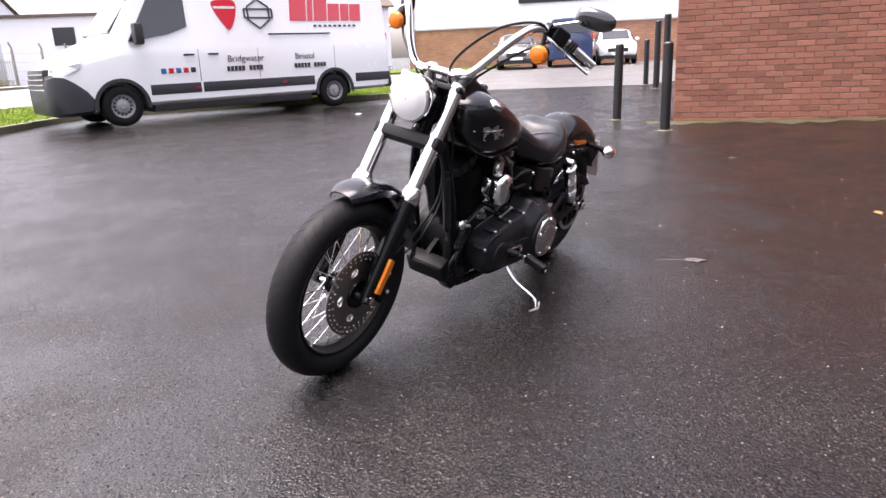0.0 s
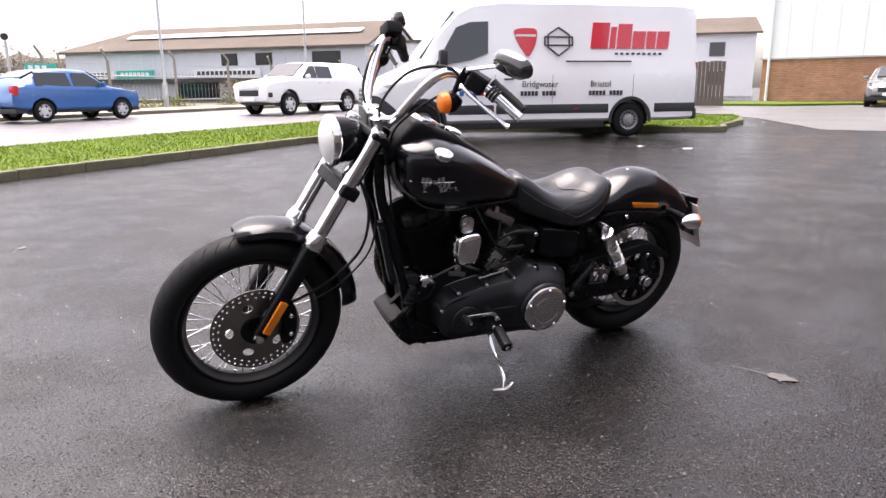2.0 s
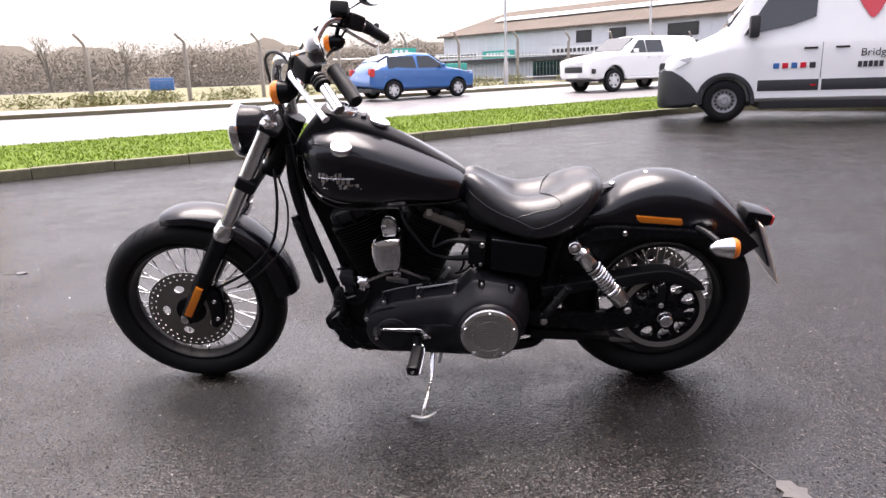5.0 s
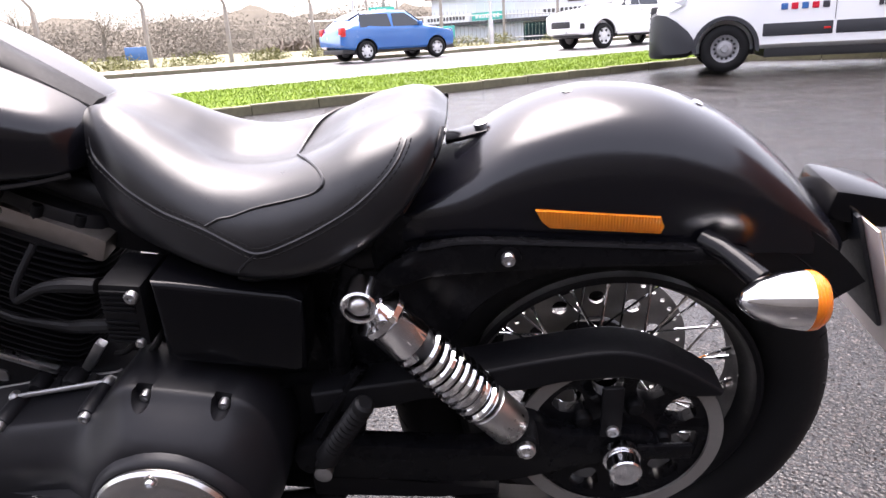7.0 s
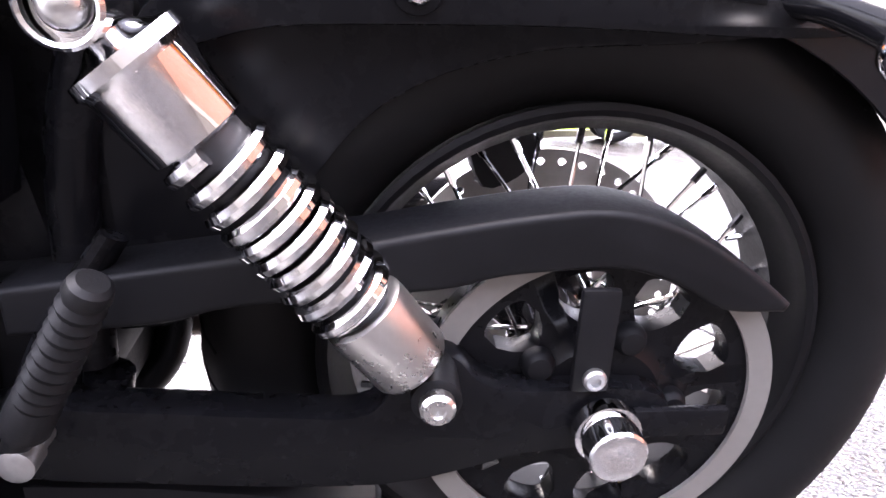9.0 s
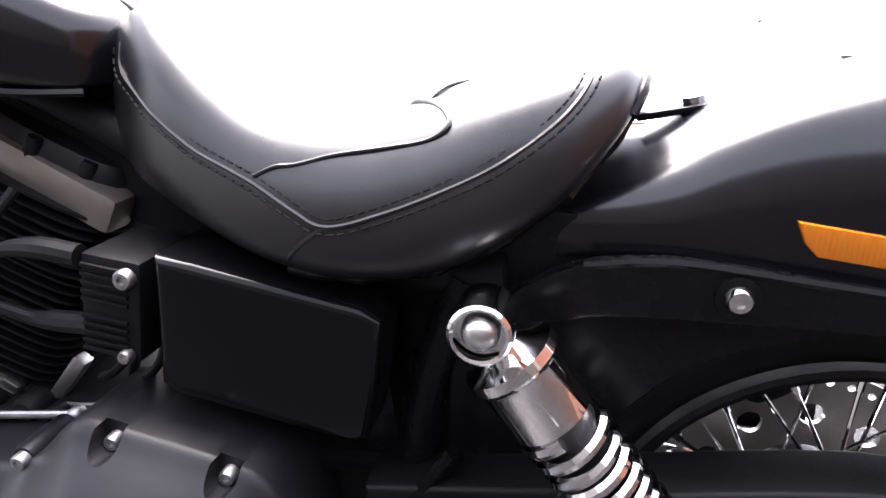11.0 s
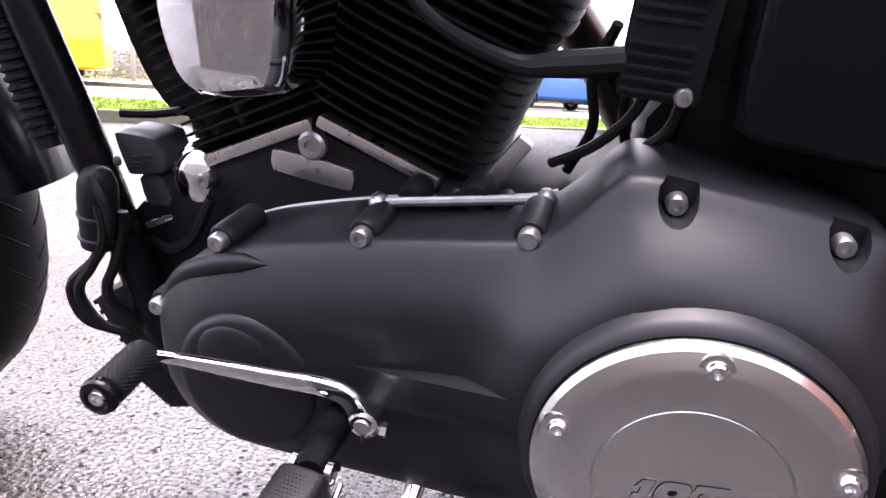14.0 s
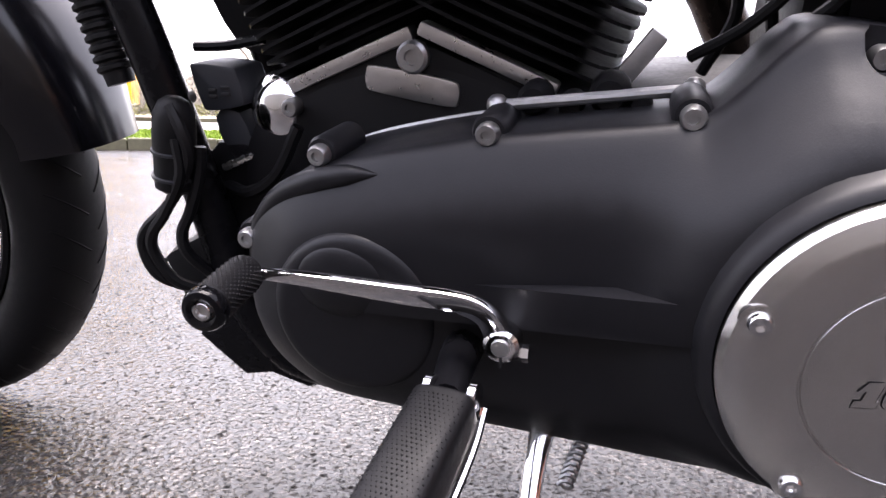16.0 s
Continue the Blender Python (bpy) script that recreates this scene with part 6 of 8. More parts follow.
for s in (-1, 1):
    bm = B()
    o = [(0.721, 0.666), (0.727, 0.652), (0.737, 0.6425), (0.864, 0.6295), (0.868, 0.638), (0.863, 0.651)]
    plate(bm, o, s * 0.1105, s * 0.1175, 0.002)
    part("side_reflector", bm, M_AMBER, rf, "amber side reflector")
    bm = B()
    o = rounded([(0.53, 0.592), (0.556, 0.614), (0.584, 0.627), (0.608, 0.632), (0.644, 0.635), (0.688, 0.633), (0.745, 0.628), (0.828, 0.621), (0.914, 0.615), (0.962, 0.608), (0.968, 0.596), (0.907, 0.592), (0.788, 0.594), (0.704, 0.593), (0.605, 0.589), (0.55, 0.576)], 4)
    plate(bm, o, s * 0.112, s * 0.128, 0.006)
    stt = part("fender_strut", bm, M_FRAME, bike, "gloss black fender strut")
    screw(stt, 0.6886, s * 0.129, 0.6134, 0.0095, "strut_bolt", M_CHROME, 0.01, s)
    bm = B()
    lathe(bm, (0.6886, s * 0.127, 0.6134), (0, s, 0), [(0, 0.016), (0.004, 0.015), (0.005, 0.011)], 20)
    part("bolt_washer", bm, M_FRAME, stt)
    bm = B()
    tube(bm, [(0.585, s * 0.127, 0.6265), (0.644, s * 0.127, 0.6335), (0.745, s * 0.127, 0.6268), (0.9, s * 0.127, 0.6145)], 0.0035, 6)
    part("strut_crease", bm, M_FRAME, stt)
    # rear indicators
    bm = B()
    tube(bm, [(0.915, s * 0.113, 0.618), (0.934, s * 0.14, 0.614), (0.958, s * 0.18, 0.602)], [0.014, 0.0125, 0.014], 12)
    ri = part("rear_indicator", bm, M_GLOSS, bike, "chrome bullet indicator on a black stem")
    bm = B()
    lathe(bm, (0.921, s * 0.203, 0.595), (1, 0, -0.06), [(0.004, 0.002), (0.009, 0.0105), (0.024, 0.0215), (0.046, 0.0295), (0.066, 0.0325), (0.073, 0.0328)], 28)
    part("indicator_body", bm, M_CHROME, ri)
    bm = B()
    lathe(bm, (0.9939, s * 0.203, 0.5906), (1, 0, -0.06), [(0, 0.0328), (0.01, 0.0322), (0.018, 0.027), (0.0235, 0.014), (0.025, 0.001)], 28)
    part("indicator_lens", bm, M_AMBER, ri, "amber indicator lens")
bm = B()
m = Matrix.Translation((1.13, 0, 0.608)) @ Euler((0, radians(12), 0)).to_matrix().to_4x4()
box(bm, (-0.046, -0.048, -0.016), (0.04, 0.048, 0.026), 0.01, m)
tl = part("tail_light", bm, M_GLOSS, bike, "tail lamp on the fender tip")
bm = B()
box(bm, (0.03, -0.044, -0.013), (0.049, 0.044, 0.021), 0.008, m)
part("tail_lens", bm, M_RED, tl)
bm = B()
box(bm, (0.01, -0.03, -0.03), (0.035, 0.03, -0.018), 0.004, m)
part("plate_lamp", bm, M_CHROME, tl)
bm = B()
m = Matrix.Translation((1.163, 0, 0.503)) @ Euler((0, radians(-21), 0)).to_matrix().to_4x4()
box(bm, (-0.007, -0.06, -0.06), (0.0, 0.06, 0.118), 0.004, m)
pb = part("plate_holder", bm, M_PLASTIC, bike, "black plastic number plate holder")
bm = B()
box(bm, (0.001, -0.09, -0.115), (0.004, 0.09, 0.11), 0.0012, m)
np_ = part("number_plate", bm, M_PLATE, bike, "number plate with a pale back on a black holder")
bm = B()
box(bm, (0.0042, -0.088, -0.113), (0.005, 0.088, 0.108), 0, m)
part("plate_face", bm, M_YELLOW, np_, "yellow plate face")
bm = B()
for zz in (-0.055, 0.05):
    for k in range(3):
        box(bm, (0.0048, -0.07 + k * 0.05, zz - 0.035), (0.0064, -0.035 + k * 0.05, zz + 0.035), 0.001, m)
part("plate_bar", bm, M_INK, np_)
bm = B()
tube(bm, [(1.09, 0, 0.59), (1.11, 0, 0.58), (1.135, 0, 0.56)], 0.02, 8, 4, 2.0)
part("plate_bracket", bm, M_DARK, pb)

# ---- shocks ----
for s in (-1, 1):
    top, bot = Vector((0.5236, s * 0.19, 0.6037)), Vector((0.7046, s * 0.162, 0.3637))
    d = (bot - top).normalized()
    ln = (bot - top).length
    bm = B()
    lathe(bm, top, d, [(0.02, 0.009), (0.21, 0.009)], 12)
    lathe(bm, top, d, [(0.07, 0.0212), (0.225, 0.0212)], 20)
    sh = part("shock_absorber", bm, M_DARK, bike, "chrome rear shock with exposed spring")
    bm = B()
    lathe(bm, top + Vector((0, s * 0.022, 0)), (0, -s, 0), [(0.012, 0.004), (0.012, 0.0155), (0.001, 0.0165), (0, 0.0185), (0.002, 0.0205), (0.04, 0.0205), (0.042, 0.0175)], 28)
    part("upper_eye", bm, M_CHROME, sh)
    bm = B()
    lathe(bm, top + Vector((0, s * 0.012, 0)), (0, s, 0), [(0, 0.0125), (0.005, 0.012), (0.009, 0.0095), (0.012, 0.005), (0.013, 0.001)], 24)
    part("cap_nut", bm, M_SATIN, sh)
    bm = B()
    lathe(bm, top, d, [(0.018, 0.014), (0.024, 0.022), (0.027, 0.0325), (0.034, 0.0335), (0.0365, 0.0318), (0.039, 0.0302), (0.08, 0.0295), (0.083, 0.025)], 36)
    part("upper_cover", bm, M_CHROME, sh, "bright chrome shock cover")
    bm = B()
    lathe(bm, top, d, [(ln - 0.082, 0.025), (ln - 0.08, 0.0282), (ln - 0.074, 0.0286), (ln - 0.03, 0.0278), (ln - 0.026, 0.0255), (ln - 0.02, 0.016)], 36)
    part("lower_cover", bm, M_SATIN, sh)
    u, w = frame_of(d)
    pts = []
    turns, n = 9.6, 230
    for k in range(n):
        f = k / (n - 1)
        a = 2 * math.pi * turns * f
        pts.append(top + d * (0.087 + (ln - 0.171) * (f + 0.022 * math.sin(2 * math.pi * f))) + (u * math.cos(a) + w * math.sin(a)) * 0.0263)
    bm = B()
    tube(bm, pts, 0.0056, 8, 0)
    part("spring", bm, M_CHROME, sh, "chrome coil spring")
    bm = B()
    lathe(bm, bot + Vector((0, s * 0.02, 0)), (0, -s, 0), [(0, 0.014), (0.002, 0.017), (0.04, 0.017), (0.042, 0.014)], 24)
    part("lower_eye", bm, M_ENGINE, sh)
    screw(sh, bot.x, bot.y + s * 0.02, bot.z, 0.012, "lower_bolt", M_SATIN, 0.01, s)

# ---- swingarm, pulley, belt ----
for s in (-1, 1):
    bm = B()
    o = rounded([(0.4, 0.337), (0.5, 0.335), (0.6, 0.328), (0.66, 0.33), (0.69, 0.376), (0.72, 0.376), (0.755, 0.348), (0.86, 0.346), (0.885, 0.322), (0.865, 0.296), (0.78, 0.288), (0.67, 0.262), (0.5, 0.27), (0.4, 0.285)], 4)
    plate(bm, o, s * 0.112, s * 0.146, 0.007)
    part("swingarm", bm, M_FRAME, bike, "black swingarm")
bm = B()
lathe(bm, (0.8315, -0.189, 0.319), (0, 1, 0), [(0.0015, 0.0004), (0.0012, 0.009), (0, 0.0155), (0.001, 0.0195), (0.003, 0.0212), (0.02, 0.0216), (0.021, 0.0195), (0.024, 0.0195), (0.025, 0.0245), (0.037, 0.0245), (0.04, 0.014), (0.3, 0.014), (0.32, 0.02), (0.335, 0.018)], 28)
part("rear_axle", bm, M_CHROME, bike)
bm = B()
box(bm, (0.852, -0.156, 0.31), (0.925, -0.147, 0.334), 0.004)
part("axle_adjuster", bm, M_FRAME, bike)
PC = Vector((0.833, -0.107, 0.3187))
bm = B()
# a disc with ten rounded windows, as one sheet round the hub
NW, SUB = 10, 18
TURN0 = radians(28) - math.pi / NW


def web(y, grow):
    """Rings of the pulley's web at one depth: rim, window edge out, window edge in, hub."""
    ring_o, ring_i = [], []
    for k in range(NW * SUB):
        a = 2 * math.pi * (k + 0.5) / (NW * SUB) + TURN0
        f = abs(((k % SUB) + 0.5) / SUB * 2 - 1)
        wo = max(0.0, 1 - (f / 0.72) ** 3) ** (1 / 3)
        wi = max(0.0, 1 - (f / 0.72) ** 1.7) ** (1 / 1.7)
        ring_o.append(PC + Vector(((0.092 + 0.019 * wo * grow) * math.cos(a), y, (0.092 + 0.019 * wo * grow) * math.sin(a))))
        ring_i.append(PC + Vector(((0.092 - 0.024 * wi * grow) * math.cos(a), y, (0.092 - 0.024 * wi * grow) * math.sin(a))))
    return ring_o, ring_i


def circle(r, y):
    return [PC + Vector((r * math.cos(2 * math.pi * (k + 0.5) / (NW * SUB) + TURN0), y, r * math.sin(2 * math.pi * (k + 0.5) / (NW * SUB) + TURN0))) for k in range(NW * SUB)]


fo, fi = web(-0.012, 1.0)
go, gi = web(-0.006, 0.9)
ho_, hi_ = web(0.008, 0.9)
rings(bm, [circle(0.137, 0.012), circle(0.137, -0.012), circle(0.124, -0.014), fo, go, ho_, circle(0.122, 0.012)], caps=False)
rings(bm, [circle(0.03, 0.01), circle(0.03, -0.02), circle(0.05, -0.02), circle(0.058, -0.013), circle(0.064, -0.012), fi, gi, hi_, circle(0.06, 0.01)], caps=False)
bmesh.ops.remove_doubles(bm, verts=bm.verts, dist=0.0002)
pul = part("drive_pulley", bm, M_FRAME, bike, "black drive pulley with rounded windows")
bm = B()
lathe(bm, PC, (0, 1, 0), [(-0.0185, 0.122), (-0.0185, 0.1405), (-0.0145, 0.1405), (-0.0145, 0.122), (-0.0185, 0.122)], 72, caps=False)
part("pulley_flange", bm, M_BELT, pul, "pale worn pulley flange")
for k in range(5):
    a = 2 * math.pi * k / 5 + radians(143)
    p = PC + Vector((0.06 * math.cos(a), -0.026, 0.06 * math.sin(a)))
    bm = B()
    lathe(bm, p, (0, 1, 0), [(0, 0.004), (0.001, 0.009), (0.004, 0.0115), (0.008, 0.013), (0.014, 0.013)], 20)
    part("pulley_bolt", bm, M_ENGINE, pul)
bm = B()
o = [(0.833 + 0.1415 * math.cos(radians(a)), 0.3187 + 0.1415 * math.sin(radians(a))) for a in range(-95, 86, 6)] + [(0.3, 0.42), (0.3, 0.412)] + [(0.833 + 0.1375 * math.cos(radians(a)), 0.3187 + 0.1375 * math.sin(radians(a))) for a in range(85, -96, -6)] + [(0.3, 0.245), (0.3, 0.238)]
rings(bm, [[(x, -0.118, z) for x, z in o], [(x, -0.092, z) for x, z in o]], caps=False)
part("drive_belt", bm, M_RUBBER, bike)
bm = B()
up = [(0.43, 0.43), (0.507, 0.441), (0.57, 0.45), (0.655, 0.461), (0.703, 0.47), (0.755, 0.479), (0.808, 0.485), (0.846, 0.48), (0.887, 0.463), (0.93, 0.436), (0.956, 0.416)]
lo = [(0.953, 0.409), (0.907, 0.411), (0.873, 0.43), (0.843, 0.44), (0.818, 0.443), (0.762, 0.439), (0.739, 0.435), (0.703, 0.427), (0.576, 0.416), (0.526, 0.404), (0.43, 0.396)]
o = [(v.x, v.y) for v in spline([(x, z, 0) for x, z in up], 4)] + [(v.x, v.y) for v in spline([(x, z, 0) for x, z in lo], 4)]
plate(bm, o, -0.148, -0.09, 0.012, 4)
bg = part("belt_guard", bm, M_ENGINE, bike, "black belt guard over the pulley")
bm = B()
box(bm, (0.803, -0.152, 0.348), (0.831, -0.144, 0.43), 0.004)
part("guard_stay", bm, M_ENGINE, bg)
screw(bg, 0.8185, -0.152, 0.361, 0.0085, "guard_bolt", M_DULL)
bm = B()
pierced(bm, Vector((0.833, 0, 0.319)), 0.08, 0.086, 0.06, 0.146, [(0.096, 0.012, 10, 0.42), (0.134, 0.004, 40, 0.36)])
part("rear_disc", bm, M_ROTORF, bike, "slotted steel brake disc", smooth=False)
bm = B()
plate(bm, rounded([(0.765, 0.43), (0.8, 0.44), (0.82, 0.47), (0.79, 0.5), (0.75, 0.48)], 3), 0.06, 0.11, 0.008)
part("rear_caliper", bm, M_ENGINE, bike)

bm = B()
plate(bm, [(0.4, 0.252), (0.5, 0.246), (0.58, 0.235), (0.665, 0.222), (0.67, 0.212), (0.58, 0.205), (0.4, 0.215)], -0.122, -0.09, 0.004)
part("lower_belt_guard", bm, M_ENGINE, bike, "black lower belt guard")
# inner guard between seat post and wheel
bm = B()
fender_arc(bm, 0.833, 0.319, [(118 - 4 * k, 0.352, 0.1) for k in range(21)], 0.1, 0.022)
fln = part("fender_liner", bm, M_ENGINE, bike, "black inner lining of the fender")
bm = B()
plate(bm, arc(0.833, 0.319, 0.365, 30, 150, 24) + arc(0.833, 0.319, 0.285, 150, 30, 24), 0.094, 0.1)
part("liner_side", bm, M_ENGINE, fln)
bm = B()
plate(bm, arc(0.833, 0.319, 0.365, 38, 150, 24) + arc(0.833, 0.319, 0.29, 150, 38, 24), -0.099, -0.094)
part("liner_side", bm, M_ENGINE, fln)
for s in (-1, 1):
    bm = B()
    o = rounded([(0.44, 0.63), (0.6, 0.655), (0.98, 0.63), (0.97, 0.6), (0.88, 0.585), (0.76, 0.575), (0.67, 0.54), (0.61, 0.47), (0.57, 0.4), (0.46, 0.39)], 4)
    plate(bm, o, s * 0.086, s * 0.1, 0.003)
    part("inner_guard", bm, M_FRAME, bike)

# ---- frame ----
for s in (-1, 1):
    bm = B()
    tube(bm, [(-0.36, s * 0.03, 0.9), (-0.357, s * 0.06, 0.76), (-0.315, s * 0.085, 0.6), (-0.274, s * 0.09, 0.46), (-0.25, s * 0.09, 0.36), (-0.228, s * 0.09, 0.265), (-0.2, s * 0.09, 0.205), (-0.14, s * 0.09, 0.175), (0.1, s * 0.1, 0.172), (0.36, s * 0.1, 0.178), (0.44, s * 0.1, 0.22), (0.47, s * 0.1, 0.34)], 0.018, 14, 6)
    part("frame_tube", bm, M_FRAME, bike, "black frame tube")
    bm = B()
    tube(bm, [(-0.36, 0, 0.88), (-0.2, s * 0.03, 0.82), (0.1, s * 0.05, 0.72), (0.3, s * 0.07, 0.64), (0.45, s * 0.09, 0.6), (0.53, s * 0.1, 0.605)], 0.017, 12, 6)
    part("backbone", bm, M_ENGINE, bike)
    bm = B()
    tube(bm, [(0.5, s * 0.1, 0.6), (0.47, s * 0.1, 0.5), (0.46, s * 0.1, 0.35)], 0.017, 12, 6)
    part("seat_post", bm, M_FRAME, bike)
bm = B()
prof = [(0, 0.012)]
for k in range(26):
    prof += [(0.02 + k * 0.0085, 0.0125), (0.022 + k * 0.0085, 0.0155), (0.025 + k * 0.0085, 0.0155), (0.027 + k * 0.0085, 0.0125)]
lathe(bm, (-0.365, -0.088, 0.68), (0.24, -0.02, -1), prof + [(0.25, 0.012)], 12)
part("wiring_sleeve", bm, M_RUBBER, bike, "ribbed black sleeve on the frame tube")
# slotted block, module, rubber boot and chrome filter bowl on the frame's nose
PLACE = Matrix.Translation((0.034, 0, 0))
bm = B()
o = rounded([(-0.281, 0.446), (-0.276, 0.452), (-0.244, 0.449), (-0.237, 0.444), (-0.234, 0.422), (-0.239, 0.416), (-0.268, 0.412), (-0.275, 0.418)], 3)
plate(bm, o, -0.08, -0.035, 0.004)
rg = part("rectifier", bm, M_PLASTIC, bike, "black slotted electrical block")
for q in range(2):
    for k in range(2):
        bm = B()
        box(bm, (-0.266 + k * 0.0125, -0.0815, 0.4225 + q * 0.0055 + k * 0.002), (-0.2575 + k * 0.0125, -0.0795, 0.426 + q * 0.0055 + k * 0.002), 0.001)
        part("slot", bm, M_DARK, rg, smooth=False)
bm = B()
plate(bm, rounded([(-0.268, 0.407), (-0.243, 0.41), (-0.232, 0.37), (-0.255, 0.363)], 3), -0.075, -0.035, 0.004)
md = part("module", bm, M_PLASTIC, bike, "plain black electrical module")
bm = B()
tube(bm, [(-0.262, -0.08, 0.363), (-0.24, -0.082, 0.372), (-0.216, -0.08, 0.381)], 0.0035, 8, 3)
part("module_strap", bm, M_SATIN, md)
bm = B()
tube(bm, [(-0.29, -0.055, 0.463), (-0.262, -0.05, 0.463), (-0.225, -0.05, 0.468)], 0.0045, 8, 3)
part("block_bracket", bm, M_FRAME, rg)
screw(rg, -0.286, -0.082, 0.424, 0.006, "block_bolt", M_DULL)
bm = B()
lathe(bm, (-0.197, -0.02, 0.409), (-0.05, -1, 0.06), [(0, 0.034), (0.035, 0.036), (0.05, 0.034), (0.062, 0.027), (0.069, 0.015), (0.071, 0.001)], 32)
fb = part("oil_filter", bm, M_CHROME, bike, "chrome domed oil filter bowl")
screw(fb, -0.182, -0.09, 0.419, 0.0075, "bowl_bolt", M_DULL, 0.01)
bm = B()
lathe(bm, (-0.287, -0.118, 0.352), (0.18, 0, 1), [(0, 0.011), (0.004, 0.0165), (0.05, 0.0175), (0.066, 0.0165), (0.076, 0.012), (0.08, 0.006), (0.081, 0.0005)], 22)
bt = part("cable_boot", bm, M_RUBBER, bike, "black rubber boot over the looms")
for h in (0.012, 0.034):
    bm = B()
    lathe(bm, Vector((-0.287, -0.118, 0.352)) + Vector((0.177, 0, 0.984)) * h, (0.18, 0, 1), [(0, 0.0178), (0.0004, 0.0188), (0.0025, 0.0188), (0.003, 0.0178)], 22)
    part("cable_tie", bm, M_PLASTIC, bt)
bm = B()
m = Matrix.Translation((-0.295, 0.0, 0.25)) @ Euler((0, radians(-28), 0)).to_matrix().to_4x4()
box(bm, (-0.03, -0.09, -0.045), (0.03, 0.09, 0.045), 0.012, m)
part("oil_cooler", bm, M_ENGINE, bike, "black box low on the frame")
bm = B()
for k in range(7):
    box(bm, (-0.034, -0.085, -0.036 + k * 0.012), (-0.03, 0.085, -0.031 + k * 0.012), 0.001, m)
part("cooler_fin", bm, M_ENGINE, bike)
for pts in ([(-0.272, -0.126, 0.425), (-0.262, -0.13, 0.405), (-0.262, -0.128, 0.38), (-0.293, -0.12, 0.342), (-0.324, -0.12, 0.315), (-0.331, -0.12, 0.295), (-0.322, -0.118, 0.27), (-0.3, -0.1, 0.25)],
            [(-0.268, -0.13, 0.4), (-0.27, -0.13, 0.37), (-0.296, -0.125, 0.335), (-0.317, -0.122, 0.312), (-0.32, -0.12, 0.292), (-0.308, -0.115, 0.265), (-0.29, -0.1, 0.25)],
            [(-0.258, -0.115, 0.39), (-0.262, -0.118, 0.365), (-0.275, -0.12, 0.335), (-0.287, -0.12, 0.315), (-0.285, -0.12, 0.295), (-0.27, -0.1, 0.26)],
            [(-0.27, -0.07, 0.345), (-0.235, -0.09, 0.345), (-0.2, -0.1, 0.365), (-0.175, -0.1, 0.405)]):
    bm = B()
    tube(bm, pts, 0.0052, 8, 6)
    part("hose", bm, M_RUBBER, bike)
PLACE = Matrix()
# black plate added for the darkness behind the filter and module
bm = B()
plate(bm, rounded([(-0.25, 0.37), (-0.19, 0.385), (-0.145, 0.36), (-0.14, 0.28), (-0.15, 0.21), (-0.2, 0.19), (-0.24, 0.25)], 3), -0.075, -0.05, 0.004)
part("engine_mount", bm, M_ENGINE, bike, "black plate added to fill the dark space behind the nose parts")
bm = B()
plate(bm, [(-0.262, 0.232), (-0.272, 0.201), (-0.228, 0.162), (-0.2, 0.168), (-0.163, 0.157), (-0.12, 0.17), (-0.14, 0.24), (-0.22, 0.27)], -0.1, -0.05, 0.004)
part("lower_bracket", bm, M_FRAME, bike, "black bracket under the frame's nose")
# added black plate that stops the view through the gap by the front cylinder
bm = B()
plate(bm, rounded([(-0.3, 0.7), (-0.295, 0.6), (-0.268, 0.5), (-0.24, 0.455), (-0.2, 0.44), (-0.2, 0.36), (-0.27, 0.3), (-0.28, 0.24), (-0.2, 0.2), (-0.1, 0.3), (-0.1, 0.6), (-0.16, 0.72)], 3), 0.0, 0.02)
part("engine_shield", bm, M_ENGINE, bike, "black plate added to fill the dark gap ahead of the engine")
bm = B()
plate(bm, rounded([(0.0, 0.715), (0.19, 0.735), (0.24, 0.71), (0.36, 0.64), (0.36, 0.6), (0.25, 0.59), (0.1, 0.63), (0.03, 0.66)], 3), -0.05, -0.03)
part("frame_cover", bm, M_ENGINE, bike, "black cover between tank and seat")

# ---- engine ----
PLACE = Matrix.Translation((0.012, 0.012, -0.006))
bm = B()
plate(bm, rounded([(-0.2, 0.42), (-0.06, 0.47), (0.06, 0.44), (0.22, 0.44), (0.4, 0.42), (0.43, 0.3), (0.36, 0.2), (0.0, 0.19), (-0.16, 0.2), (-0.22, 0.3)], 4), -0.1, 0.12, 0.02)
part("crankcase", bm, M_ENGINE, bike, "black crankcase")
bm = B()
plate(bm, rounded([(0.2, 0.5), (0.3, 0.52), (0.44, 0.48), (0.46, 0.36), (0.4, 0.28), (0.24, 0.3)], 4), -0.09, 0.11, 0.02)
part("gearbox", bm, M_ENGINE, bike, "black gearbox housing")
